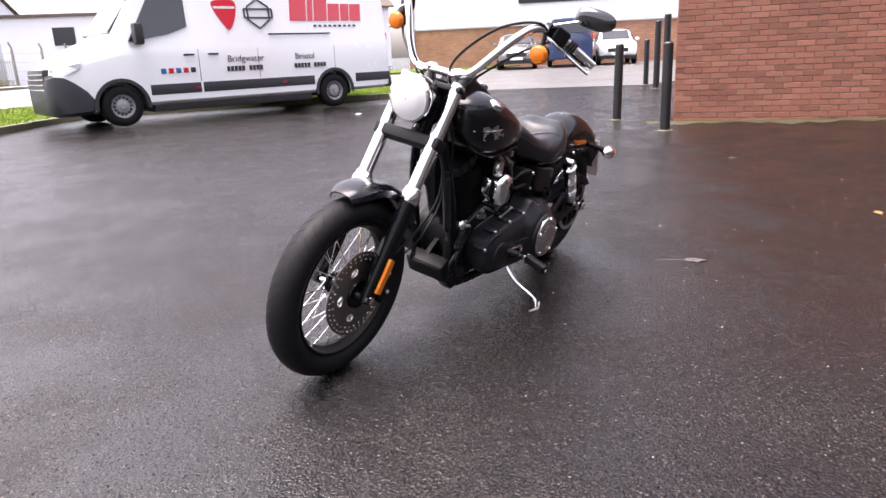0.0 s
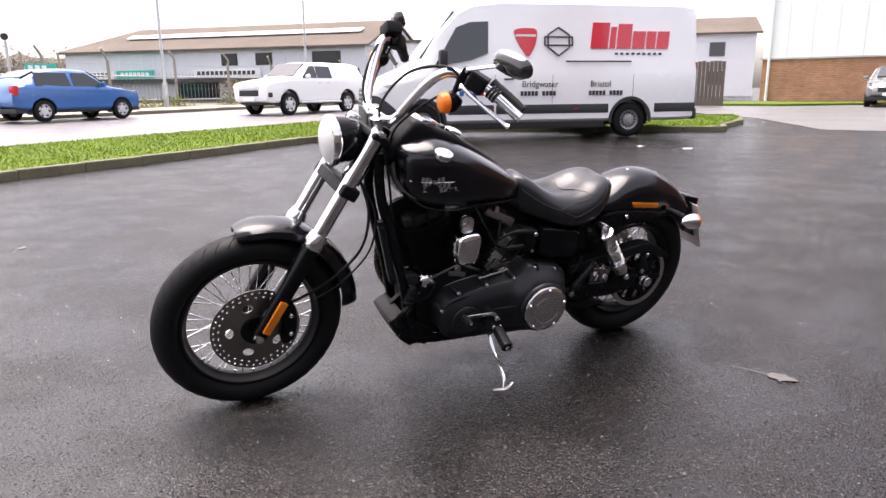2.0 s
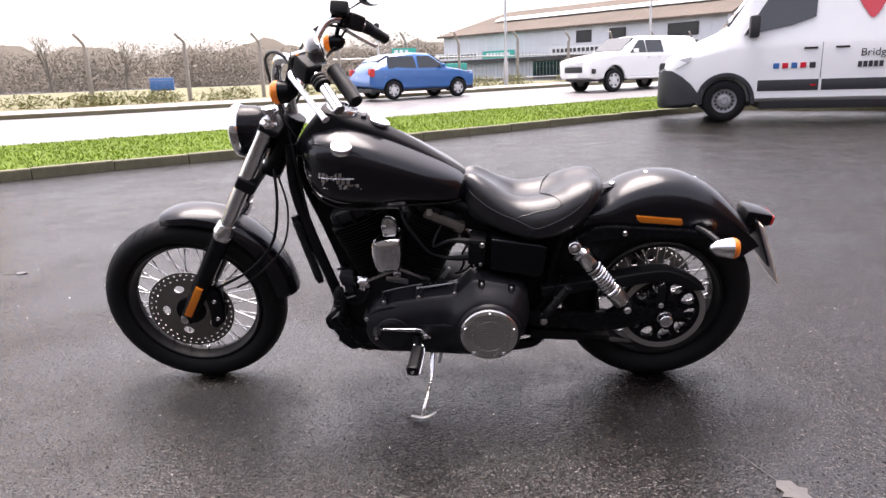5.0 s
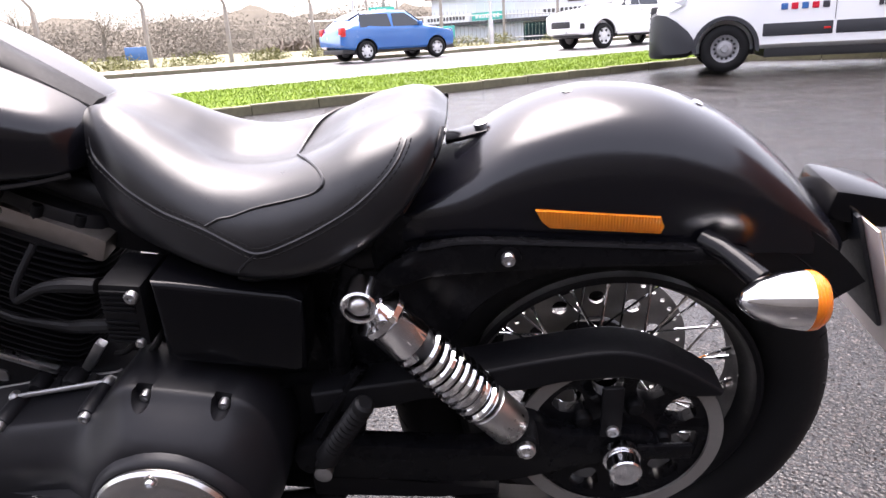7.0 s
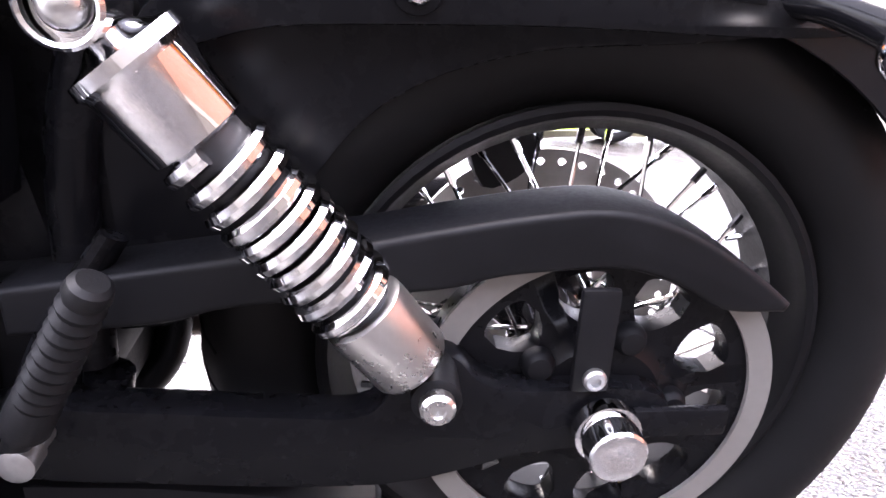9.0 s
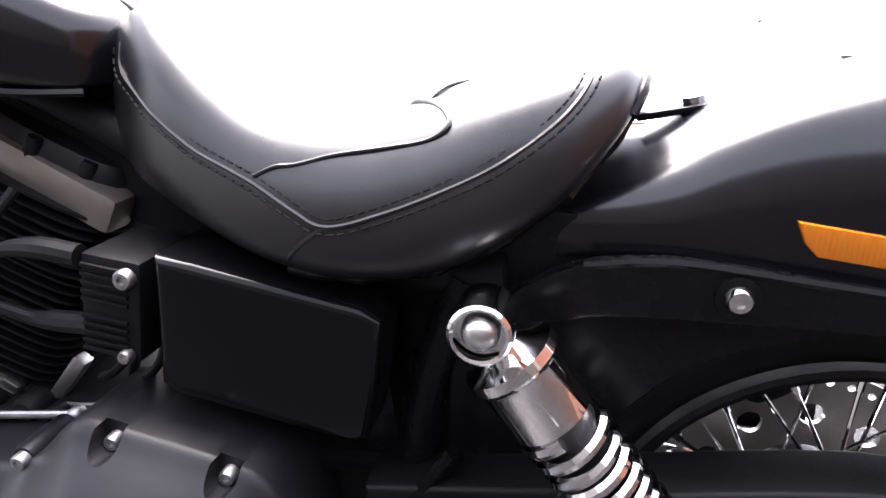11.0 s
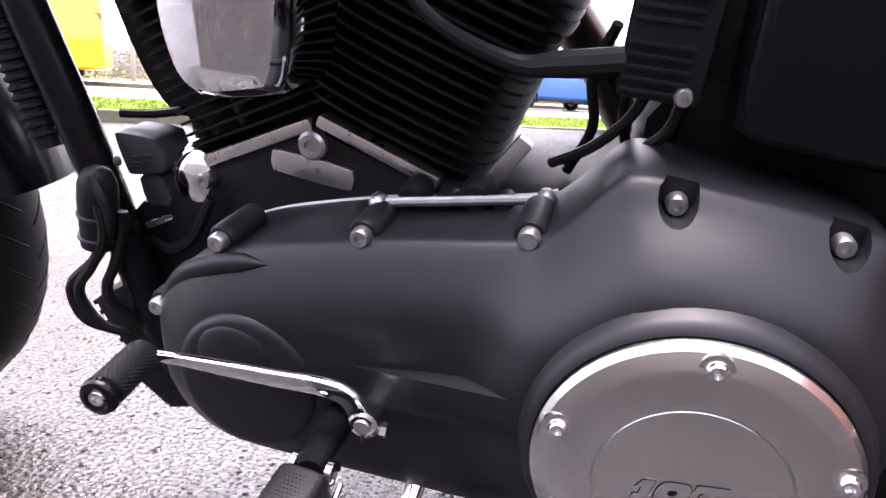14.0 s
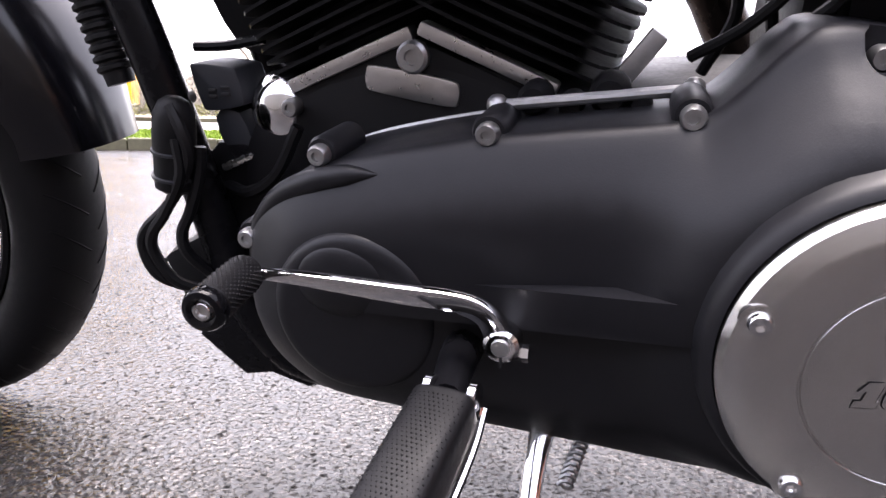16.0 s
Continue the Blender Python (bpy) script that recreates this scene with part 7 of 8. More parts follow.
for name, base, ax in (("front_cylinder", Vector((-0.11, 0, 0.462)), Vector((-0.36, 0, 0.933))), ("rear_cylinder", Vector((0.0, 0, 0.462)), Vector((0.41, 0, 0.912)))):
    ax = ax.normalized()
    e = Vector((ax.z, 0, -ax.x))
    rot = Matrix((e, Vector((0, 1, 0)), ax)).transposed().to_4x4()
    rot.translation = base
    bm = B()
    lathe(bm, base, ax, [(-0.01, 0.07), (0.0, 0.062), (0.21, 0.062)], 28)
    cy = part(name, bm, M_ENGINE, bike, "black finned cylinder")
    for k in range(19):
        h = 0.012 + k * 0.0105
        big = 1.0 if k < 12 else 1.06
        bm = B()
        o = rounded([(-0.082 * big, -0.075), (-0.088 * big, 0), (-0.082 * big, 0.075), (-0.045, 0.094 * big), (0.045, 0.094 * big), (0.082 * big, 0.075), (0.088 * big, 0), (0.082 * big, -0.075), (0.045, -0.094 * big), (-0.045, -0.094 * big)], 3)
        lo_ = [rot @ Vector((a, b, h)) for a, b in o]
        hi_ = [rot @ Vector((a, b, h + 0.0026)) for a, b in o]
        rings(bm, [lo_, hi_])
        part("fin", bm, M_ENGINE, cy, sharp=20)
    bm = B()
    o = rounded([(-0.075, -0.07), (-0.08, 0), (-0.075, 0.07), (0.0, 0.085), (0.075, 0.07), (0.08, 0), (0.075, -0.07), (0.0, -0.085)], 4)
    rings(bm, [[rot @ Vector((a * f, b * f, h)) for a, b in o] for h, f in ((0.212, 0.98), (0.218, 1.0), (0.236, 1.0), (0.247, 0.93), (0.252, 0.7))])
    part("rocker_box", bm, M_WRINKLE, cy, "black rocker cover")
    for a, b in ((-0.05, -0.076), (0.05, -0.076), (0.0, -0.083)):
        bm = B()
        p = rot @ Vector((a, b, 0.2))
        lathe(bm, p, ax, [(0, 0.008), (0.04, 0.008), (0.046, 0.006), (0.046, 0.001)], 10)
        part("head_bolt", bm, M_ENGINE, cy)
    # bright base flange
    bm = B()
    q0, q1 = rot @ Vector((-0.058, -0.094, -0.002)), rot @ Vector((0.056, -0.094, -0.002))
    m = Matrix.Translation((q0 + q1) / 2) @ rot.to_3x3().to_4x4()
    box(bm, (-0.056, -0.008, -0.005), (0.056, 0.012, 0.006), 0.003, m)
    part("base_flange", bm, M_SATIN, cy, "bright machined flange")
bm = B()
o = [(-0.16, 0.44), (-0.06, 0.478), (0.045, 0.432), (0.05, 0.4), (0.02, 0.39), (-0.1, 0.38), (-0.18, 0.4)]
plate(bm, o, -0.098, -0.06, 0.006)
part("cam_side_case", bm, M_ENGINE, bike)
bm = B()
o = rounded([(-0.0955, 0.453), (-0.096, 0.442), (-0.088, 0.437), (-0.032, 0.4265), (-0.0235, 0.43), (-0.0225, 0.441), (-0.031, 0.4465), (-0.087, 0.457)], 3)
plate(bm, o, -0.103, -0.098, 0.0015)
part("data_plate", bm, M_SATIN, bike, "bare alloy plate")
screw(bike, -0.0573, -0.098, 0.463, 0.0125, "case_bolt", M_DULL, 0.009)
# shift rod
PLACE = Matrix()
bm = B()
cyl(bm, (0.032, -0.136, 0.431), (0.149, -0.12, 0.439), 0.004, seg=10)
rod = part("shift_rod", bm, M_DULL, bike, "thin shift linkage rod")
for x, y, z in ((0.028, -0.136, 0.431), (0.152, -0.12, 0.44)):
    bm = B()
    ball(bm, (x, y, z), 0.0075, 12, scale=(1, 1.3, 1))
    part("rod_end", bm, M_DULL, rod)
bm = B()
tube(bm, [(0.152, -0.118, 0.44), (0.158, -0.11, 0.43), (0.17, -0.1, 0.415)], 0.006, 8)
part("shift_arm", bm, M_DULL, rod)
# small hardware behind the rod
for x, z, r in ((0.05, 0.432, 0.012), (0.075, 0.428, 0.009), (0.1, 0.436, 0.014), (0.12, 0.43, 0.008)):
    bm = B()
    lathe(bm, (x, -0.1, z), (0, -1, 0), [(0, r), (0.02, r), (0.026, r * 0.7), (0.026, 0.001)], 12)
    part("fitting", bm, M_ENGINE, bike)
bm = B()
m = Matrix.Translation((0.118, -0.075, 0.455)) @ Euler((0, radians(-52), 0)).to_matrix().to_4x4()
box(bm, (-0.04, -0.008, -0.007), (0.02, 0.008, 0.007), 0.003, m)
part("gearbox_stay", bm, M_DULL, bike, "grey-brown metal stay behind the linkage")
for pts in ([(0.22, -0.1, 0.53), (0.205, -0.105, 0.5), (0.18, -0.1, 0.475), (0.15, -0.08, 0.455)],
            [(0.24, -0.1, 0.525), (0.232, -0.108, 0.495), (0.215, -0.11, 0.478)],
            [(0.19, -0.09, 0.56), (0.175, -0.07, 0.52), (0.178, -0.06, 0.48), (0.16, -0.05, 0.44)],
            [(0.21, -0.08, 0.55), (0.2, -0.06, 0.5), (0.205, -0.05, 0.46)]):
    bm = B()
    tube(bm, pts, 0.0042, 8, 5)
    part("cable", bm, M_RUBBER, bike)

# ---- primary cover ----
PRIM = [(-0.15, 0.308), (-0.146, 0.342), (-0.128, 0.372), (-0.1, 0.392), (-0.056, 0.405), (0.028, 0.42), (0.136, 0.431), (0.158, 0.437), (0.178, 0.455), (0.196, 0.474), (0.214, 0.483), (0.258, 0.477), (0.333, 0.463), (0.364, 0.449), (0.385, 0.414), (0.391, 0.354), (0.38, 0.294), (0.348, 0.25), (0.296, 0.222), (0.246, 0.204), (0.186, 0.197), (0.083, 0.204), (-0.04, 0.213), (-0.098, 0.221), (-0.134, 0.246), (-0.149, 0.278)]
prim_o = rounded(PRIM, 4)


def dome(x, z):
    """Bulge of the cover towards its clutch end."""
    d = math.hypot(x - 0.2585, z - 0.325)
    f = min(max((0.155 - d) / 0.06, 0), 1)
    return 0.03 * f * f * (3 - 2 * f)


def cover_mesh():
    """A broad sloping shoulder all round a flat face, which bulges over the clutch."""
    bm = B()
    O = np.array(prim_o)
    n = len(prim_o)
    seg = np.roll(O, -1, axis=0) - O

    def shoulder(x, z):
        w = np.array((x, z)) - O
        t = np.clip((w * seg).sum(1) / (seg * seg).sum(1), 0, 1)
        d = float(np.sqrt(((w - seg * t[:, None]) ** 2).sum(1)).min())
        return float(np.interp(d, (0, 0.001, 0.003, 0.008, 0.016, 0.024, 0.031, 0.037, 0.043, 0.05, 0.06), (0.18, 0.1835, 0.1865, 0.191, 0.1965, 0.2015, 0.2055, 0.2085, 0.2105, 0.212, 0.2125)))

    spine = [(min(max(x, -0.085), 0.29), 0.315 + 0.03 * (min(max(x, -0.085), 0.29) + 0.085) / 0.375) for x, z in prim_o]
    back = [bm.verts.new((x, -0.095, z)) for x, z in prim_o]
    bm.faces.new(back)
    prev = back
    for f in (0.0, 0.01, 0.03, 0.06, 0.1, 0.15, 0.21, 0.28, 0.35, 0.42, 0.5, 0.58, 0.66, 0.74, 0.82, 0.9):
        ring = []
        for (px, pz), (sx, sz) in zip(prim_o, spine):
            x, z = px + (sx - px) * f, pz + (sz - pz) * f
            ring.append(bm.verts.new((x, -shoulder(x, z) - dome(x, z) * min(1, f / 0.15), z)))
        for i in range(n):
            bm.faces.new((prev[i], prev[(i + 1) % n], ring[(i + 1) % n], ring[i]))
        prev = ring
    bm.faces.new(prev)
    bmesh.ops.remove_doubles(bm, verts=bm.verts, dist=0.0004)
    return bm


prim = part("primary_cover", cover_mesh(), M_WRINKLE, bike, "black wrinkle-finish primary cover", sharp=50)
cut = B()
for x, z, t in ((0.2366, 0.4665, 0.0), (0.3321, 0.4498, 0.0)):
    o = [(x + 0.0118 * math.cos(radians(a)), z + 0.005 + 0.0125 * math.sin(radians(a))) for a in range(180, 361, 20)] + [(x + 0.0115, z + 0.012), (x + 0.006, z + 0.0175), (x - 0.006, z + 0.0175), (x - 0.0115, z + 0.012)]
    a = [cut.verts.new((p, -0.3, q)) for p, q in o]
    b = [cut.verts.new((p, -0.176, q)) for p, q in o]
    cut.faces.new(a), cut.faces.new(b[::-1])
    for k in range(len(o)):
        cut.faces.new((a[k], b[k], b[(k + 1) % len(o)], a[(k + 1) % len(o)]))
bmesh.ops.recalc_face_normals(cut, faces=cut.faces)
carve(prim, cut)
for x, y, z in ((0.2366, -0.177, 0.4656), (0.3321, -0.177, 0.449)):
    screw(prim, x, y, z, 0.0068, "cover_screw", M_DULL, 0.01)
for x, z in ((0.0316, 0.422), (0.149, 0.434), (-0.083, 0.405), (-0.146, 0.342)):
    bm = B()
    lathe(bm, (x, -0.13, z), (0, -1, 0), [(0, 0.0118), (0.046, 0.0118), (0.05, 0.01), (0.05, 0.001)], 18)
    part("screw_boss", bm, M_WRINKLE, prim)
    screw(prim, x, -0.18, z, 0.0075, "cover_screw", M_DULL, 0.009)
# bright machined edge where the cover meets the case
bm = B()
tube(bm, [(x, -0.093, z) for x, z in PRIM[3:8]], 0.002, 6, 4)
part("joint_edge", bm, M_DULL, prim)
bm = B()
lathe(bm, (-0.056, -0.19, 0.303), (0, -1, 0), [(0, 0.06), (0.02, 0.0585), (0.0235, 0.0565), (0.0255, 0.053), (0.0263, 0.048), (0.0263, 0.001)], 56)
part("front_boss", bm, M_WRINKLE, prim)
bm = B()
ball(bm, (-0.062, -0.2145, 0.328), 0.03, 32, scale=(1.05, 0.22, 0.85))
part("boss_swell", bm, M_WRINKLE, prim)
bm = B()
tube(bm, [(-0.144, -0.178, 0.33), (-0.136, -0.18, 0.352), (-0.114, -0.184, 0.375), (-0.085, -0.188, 0.388), (-0.06, -0.191, 0.394), (-0.038, -0.193, 0.396)], [0.004, 0.007, 0.009, 0.0095, 0.0075, 0.001], 14, 6)
part("nose_crest", bm, M_WRINKLE, prim, sharp=60)
# derby cover
DC = Vector((0.2585, -0.247, 0.325))
bm = B()
lathe(bm, DC, (0, -1, 0), [(-0.012, 0.104), (0.0, 0.101), (0.006, 0.0975), (0.008, 0.0935), (0.004, 0.0925)], 60, caps=False)
part("derby_seat", bm, M_WRINKLE, prim)
bm = B()
lathe(bm, DC, (0, -1, 0), [(-0.004, 0.0925), (0.012, 0.0925), (0.0165, 0.0893), (0.0205, 0.0805), (0.0215, 0.077), (0.0215, 0.0557), (0.0206, 0.0551), (0.0206, 0.0545), (0.0215, 0.0539), (0.022, 0.03), (0.022, 0.0005)], 72)
derby = part("derby_cover", bm, M_DERBY, bike, "round satin alloy clutch cover", sharp=25)
for k in range(5):
    a = radians(88 + 72 * k)
    x, z = DC.x + 0.081 * math.cos(a), DC.z + 0.081 * math.sin(a)
    bm = B()
    lathe(bm, (x, DC.y - 0.0135, z), (0, -1, 0), [(0, 0.0095), (0.0062, 0.0095), (0.0066, 0.0085)], 18)
    part("screw_seat", bm, M_DERBY, derby)
    screw(derby, x, DC.y - 0.018, z, 0.0062, "derby_screw", M_CHROME, 0.0065)
# the engine size: slab numerals with a cut edge, slanted
ONE = [(0.0, 0.62), (0.16, 0.98), (0.62, 1.0), (0.62, 0.26), (0.74, 0.26), (0.74, 0.0), (0.04, 0.0), (0.04, 0.26), (0.24, 0.26), (0.24, 0.62)]
NOUGHT = rounded([(0.0, 0.5), (0.1, 0.9), (0.36, 1.0), (0.9, 1.0), (1.14, 0.9), (1.24, 0.5), (1.14, 0.1), (0.9, 0.0), (0.36, 0.0), (0.1, 0.1)], 3)
THREE = [(0.06, 0.66), (0.06, 1.0), (1.2, 1.0), (1.2, 0.74), (0.96, 0.56), (1.18, 0.42), (1.18, 0.16), (1.0, 0.0), (0.0, 0.0), (0.0, 0.3), (0.5, 0.3), (0.5, 0.42), (0.34, 0.42), (0.34, 0.58), (0.5, 0.66)]
EYE = rounded([(0.44, 0.5), (0.52, 0.62), (0.72, 0.62), (0.8, 0.5), (0.72, 0.38), (0.52, 0.38)], 3)


def numeral(shape, x0, grow, y0, y1):
    o = [(x0 + 0.0148 * (1.02 * p + 0.28 * q), 0.3155 + 0.0148 * q + 0.0148 * 0.075 * (x0 - 0.2575 + 0.0148 * p) / 0.0148) for p, q in shape]
    bm = B()
    plate(bm, inset(o, -grow) if grow else o, y0, y1)
    return bm


for shape, x0 in ((ONE, 0.2265), (NOUGHT, 0.2385), (THREE, 0.2575)):
    part("engraving_edge", numeral(shape, x0, 0.0006, DC.y - 0.0223, DC.y - 0.0205), M_ENGINE, derby)
    part("engraving", numeral(shape, x0, 0, DC.y - 0.0228, DC.y - 0.0205), M_DERBY, derby, "engine size 103 in relief", smooth=False)
part("engraving_eye", numeral(EYE, 0.2385, 0, DC.y - 0.023, DC.y - 0.0205), M_ENGINE, derby)

# ---- shift lever, pegs, stand ----
def studs(bm, m, u, v, r):
    """A small pyramid standing at (u, v) on the local xy plane of m."""
    base = [bm.verts.new(m @ Vector((u + r * a, v + r * b, -0.0002))) for a, b in ((-1, 0), (0, -1), (1, 0), (0, 1))]
    top = bm.verts.new(m @ Vector((u, v, r * 0.9)))
    for k in range(4):
        bm.faces.new((base[k], base[(k + 1) % 4], top))


path = [Vector(p) for p in ((-0.101, -0.262, 0.353), (-0.07, -0.26, 0.3515), (-0.038, -0.257, 0.348), (-0.005, -0.252, 0.343), (0.024, -0.247, 0.339), (0.042, -0.244, 0.331), (0.0515, -0.2425, 0.314))]
high = [0.003, 0.0042, 0.0055, 0.0064, 0.0068, 0.0076, 0.0092]
deep = [0.003, 0.0032, 0.0034, 0.0038, 0.0045, 0.005, 0.0055]
pts = spline(path, 6)
loops = []
for k, p in enumerate(pts):
    f = k / (len(pts) - 1) * (len(path) - 1)
    q = min(int(f), len(path) - 2)
    h, d = (s[q] + (s[q + 1] - s[q]) * (f - q) for s in (high, deep))
    t = Vector(pts[min(k + 1, len(pts) - 1)]) - Vector(pts[max(k - 1, 0)])
    n = Vector((-t.z, 0, t.x)).normalized()
    loops.append([Vector(p) + n * h * a + Vector((0, d * b, 0)) for a, b in ((1, 0.35), (0.8, 0.9), (0.3, 1), (-0.3, 1), (-0.8, 0.9), (-1, 0.35), (-1, -0.35), (-0.8, -0.9), (-0.3, -1), (0.3, -1), (0.8, -0.9), (1, -0.35))])
bm = B()
rings(bm, loops)
lev = part("shift_lever", bm, M_CHROME, bike, "polished flat shift lever", sharp=50)
bm = B()
lathe(bm, (0.0521, -0.2495, 0.3124), (0, 1, 0), [(0, 0.0085), (0.002, 0.0108), (0.014, 0.011), (0.016, 0.01), (0.02, 0.008), (0.085, 0.008)], 26)
part("lever_clamp", bm, M_CHROME, lev)
bm = B()
lathe(bm, (0.0521, -0.251, 0.3124), (0, 1, 0), [(0, 0.0005), (0, 0.0052), (0.001, 0.0058), (0.004, 0.0058)], 18)
part("shift_shaft", bm, M_DULL, lev)
bm = B()
box(bm, (0.0515, -0.2511, 0.2999), (0.0527, -0.2425, 0.3069), 0)
part("clamp_slot", bm, M_DARK, lev)
bm = B()
lathe(bm, (0.0591, -0.2415, 0.306), (1, 0, 0), [(0, 0.004), (0.004, 0.0042), (0.004, 0.0055), (0.0085, 0.0055), (0.009, 0.004), (0.009, 0.0005)], 6)
part("clamp_bolt", bm, M_CHROME, lev)
a, b = Vector((-0.1, -0.26, 0.3525)), Vector((-0.0948, -0.3176, 0.3528))
d = (b - a).normalized()
bm = B()
lathe(bm, a, d, [(0, 0.008), (0.002, 0.0115), (0.005, 0.012), (0.045, 0.012), (0.0465, 0.0105)], 24)
sp_ = part("shift_peg", bm, M_RUBBER, lev, "studded black rubber shift peg")
bm = B()
side = d.cross(Vector((0, 0, 1))).normalized()
up = side.cross(d).normalized()
for k in range(16):
    for q in range(26):
        g = 2 * math.pi * (q + 0.5 * (k % 2)) / 26
        n = side * math.cos(g) + up * math.sin(g)
        e = n.cross(d)
        mm = Matrix((d, e, n)).transposed().to_4x4()
        mm.translation = a + d * (0.006 + k * 0.0025) + n * 0.012
        studs(bm, mm, 0, 0, 0.0008)
part("peg_studs", bm, M_RUBBER, sp_)["kind"] = "stuff"
bm = B()
lathe(bm, a + d * 0.0455, d, [(0, 0.0115), (0.002, 0.0128), (0.006, 0.0128), (0.0085, 0.0115), (0.0095, 0.0085), (0.008, 0.0062), (0.006, 0.006)], 26)
part("peg_end", bm, M_GLOSS, sp_)
bm = B()
lathe(bm, a + d * 0.0515, d, [(0, 0.006), (0.002, 0.0058), (0.003, 0.005), (0.003, 0.0034), (0.0005, 0.003), (0.0005, 0.0004)], 18)
part("peg_screw", bm, M_SATIN, sp_)
# rider's peg
a, b = Vector((0.031, -0.29, 0.296)), Vector((0.0205, -0.377, 0.2787))
d = (b - a).normalized()
m = Matrix.Translation(a) @ d.to_track_quat("X", "Z").to_matrix().to_4x4()
ln = (b - a).length
o = rounded([(-0.0178, 0.004), (-0.015, 0.0155), (0.0, 0.0182), (0.015, 0.0155), (0.0178, 0.004), (0.0165, -0.013), (0.0, -0.0165), (-0.0165, -0.013)], 4)
bm = B()
rings(bm, [[m @ Vector((x, p * f, q * f)) for p, q in o] for x, f in ((0, 0.8), (0.002, 0.98), (0.004, 1), (ln - 0.002, 1), (ln, 0.97))])
peg = part("foot_peg", bm, M_RUBBER, bike, "black studded rubber foot peg", sharp=50)
bm = B()
for k in range(28):
    for q in range(12):
        v = -0.0155 + (q + 0.5 * (k % 2)) * 0.0026
        f = abs(v) / 0.015
        studs(bm, m @ Matrix.Translation((0, 0, 0.0182 - 0.0027 * min(f, 1.05) ** 2 + 0.0001)), 0.008 + k * 0.0028, v, 0.0008)
part("peg_studs", bm, M_RUBBER, peg)["kind"] = "stuff"
bm = B()
rings(bm, [[m @ Vector((ln + x, p * f, q * f)) for p, q in o] for x, f in ((-0.001, 0.95), (0.0005, 1.06), (0.006, 1.07), (0.0095, 1.0), (0.011, 0.85), (0.0112, 0.5))])
cap = part("peg_end", bm, M_GLOSS, peg, "gloss black end cap")
bm = B()
lathe(bm, m @ Vector((ln + 0.0108, 0, 0)), d, [(0, 0.0068), (0.002, 0.0064), (0.0025, 0.0055), (0.0022, 0.0036), (0.0004, 0.0032), (0.0004, 0.0004)], 18)
part("end_screw", bm, M_SATIN, cap)
bm = B()
tube(bm, [(0.02, -0.19, 0.285), (0.022, -0.235, 0.291), (0.028, -0.283, 0.296)], [0.014, 0.0125, 0.01], 12, 5)
part("peg_clevis", bm, M_FRAME, peg)
for q in (-1, 1):
    bm = B()
    lathe(bm, m @ Vector((-0.008, q * 0.011, 0.004)), m.to_3x3() @ Vector((0, q, 0)), [(0, 0.008), (0.004, 0.008), (0.005, 0.0065), (0.005, 0.0005)], 16)
    part("clevis_ear", bm, M_CHROME, peg)
bm = B()
tube(bm, [m @ Vector(p) for p in ((-0.006, 0.019, -0.002), (0.02, 0.0205, -0.008), (ln - 0.02, 0.02, -0.012), (ln + 0.004, 0.019, -0.013))], 0.0024, 8, 4)
part("peg_rail", bm, M_CHROME, peg)
# passenger peg, folded
a, b = Vector((0.513, -0.2, 0.462)), Vector((0.432, -0.172, 0.325))
bm = B()
d = b - a
ln = d.length
lathe(bm, a, d, [(0, 0.009), (0.003, 0.0125)] + [(0.01 + k * 0.005, 0.0138 + k * 0.0001 - (k % 2) * 0.0022) for k in range(21)] + [(ln - 0.03, 0.016), (ln - 0.028, 0.01), (ln - 0.006, 0.009), (ln, 0.006)], 18)
pp = part("passenger_peg", bm, M_RUBBER, bike, "folded black passenger foot peg")
bm = B()
lathe(bm, (0.438, -0.185, 0.322), (0, 1, 0), [(0, 0.008), (0.002, 0.012), (0.02, 0.012), (0.022, 0.009), (0.08, 0.012)], 16)
part("peg_mount", bm, M_DULL, pp)
bm = B()
tube(bm, [(0.43, -0.12, 0.34), (0.46, -0.14, 0.4), (0.5, -0.13, 0.46)], [0.02, 0.014, 0.012], 10, 5, 0.6)
part("peg_stay", bm, M_FRAME, pp)
# side stand
bm = B()
tube(bm, [(0.078, -0.14, 0.24), (0.067, -0.195, 0.2), (0.064, -0.25, 0.157), tuple(BIKE.inverted() @ Vector((0.06, -0.285, 0.05))), tuple(BIKE.inverted() @ Vector((0.052, -0.302, 0.014)))], [0.013, 0.0085, 0.0068, 0.0062, 0.007], 14, 6, 0.8)
sd_ = part("side_stand", bm, M_CHROME, bike, "chrome side stand resting on the ground")
bm = B()
tube(bm, [BIKE.inverted() @ Vector(p) for p in ((0.014, -0.29, 0.007), (0.05, -0.304, 0.008), (0.075, -0.298, 0.012), (0.095, -0.291, 0.022))], [0.005, 0.007, 0.006, 0.004], 10, 5, 0.7)
part("stand_foot", bm, M_DULL, sd_)
bm = B()
sp = [Vector((0.1, -0.175, 0.215)) + Vector((-0.012, -0.035, -0.03)) * (k / 90) + Vector((math.cos(k * 0.8) * 0.0048, 0, math.sin(k * 0.8) * 0.0048)) for k in range(91)]
tube(bm, sp, 0.0014, 5, 0)
part("stand_spring", bm, M_DULL, sd_)

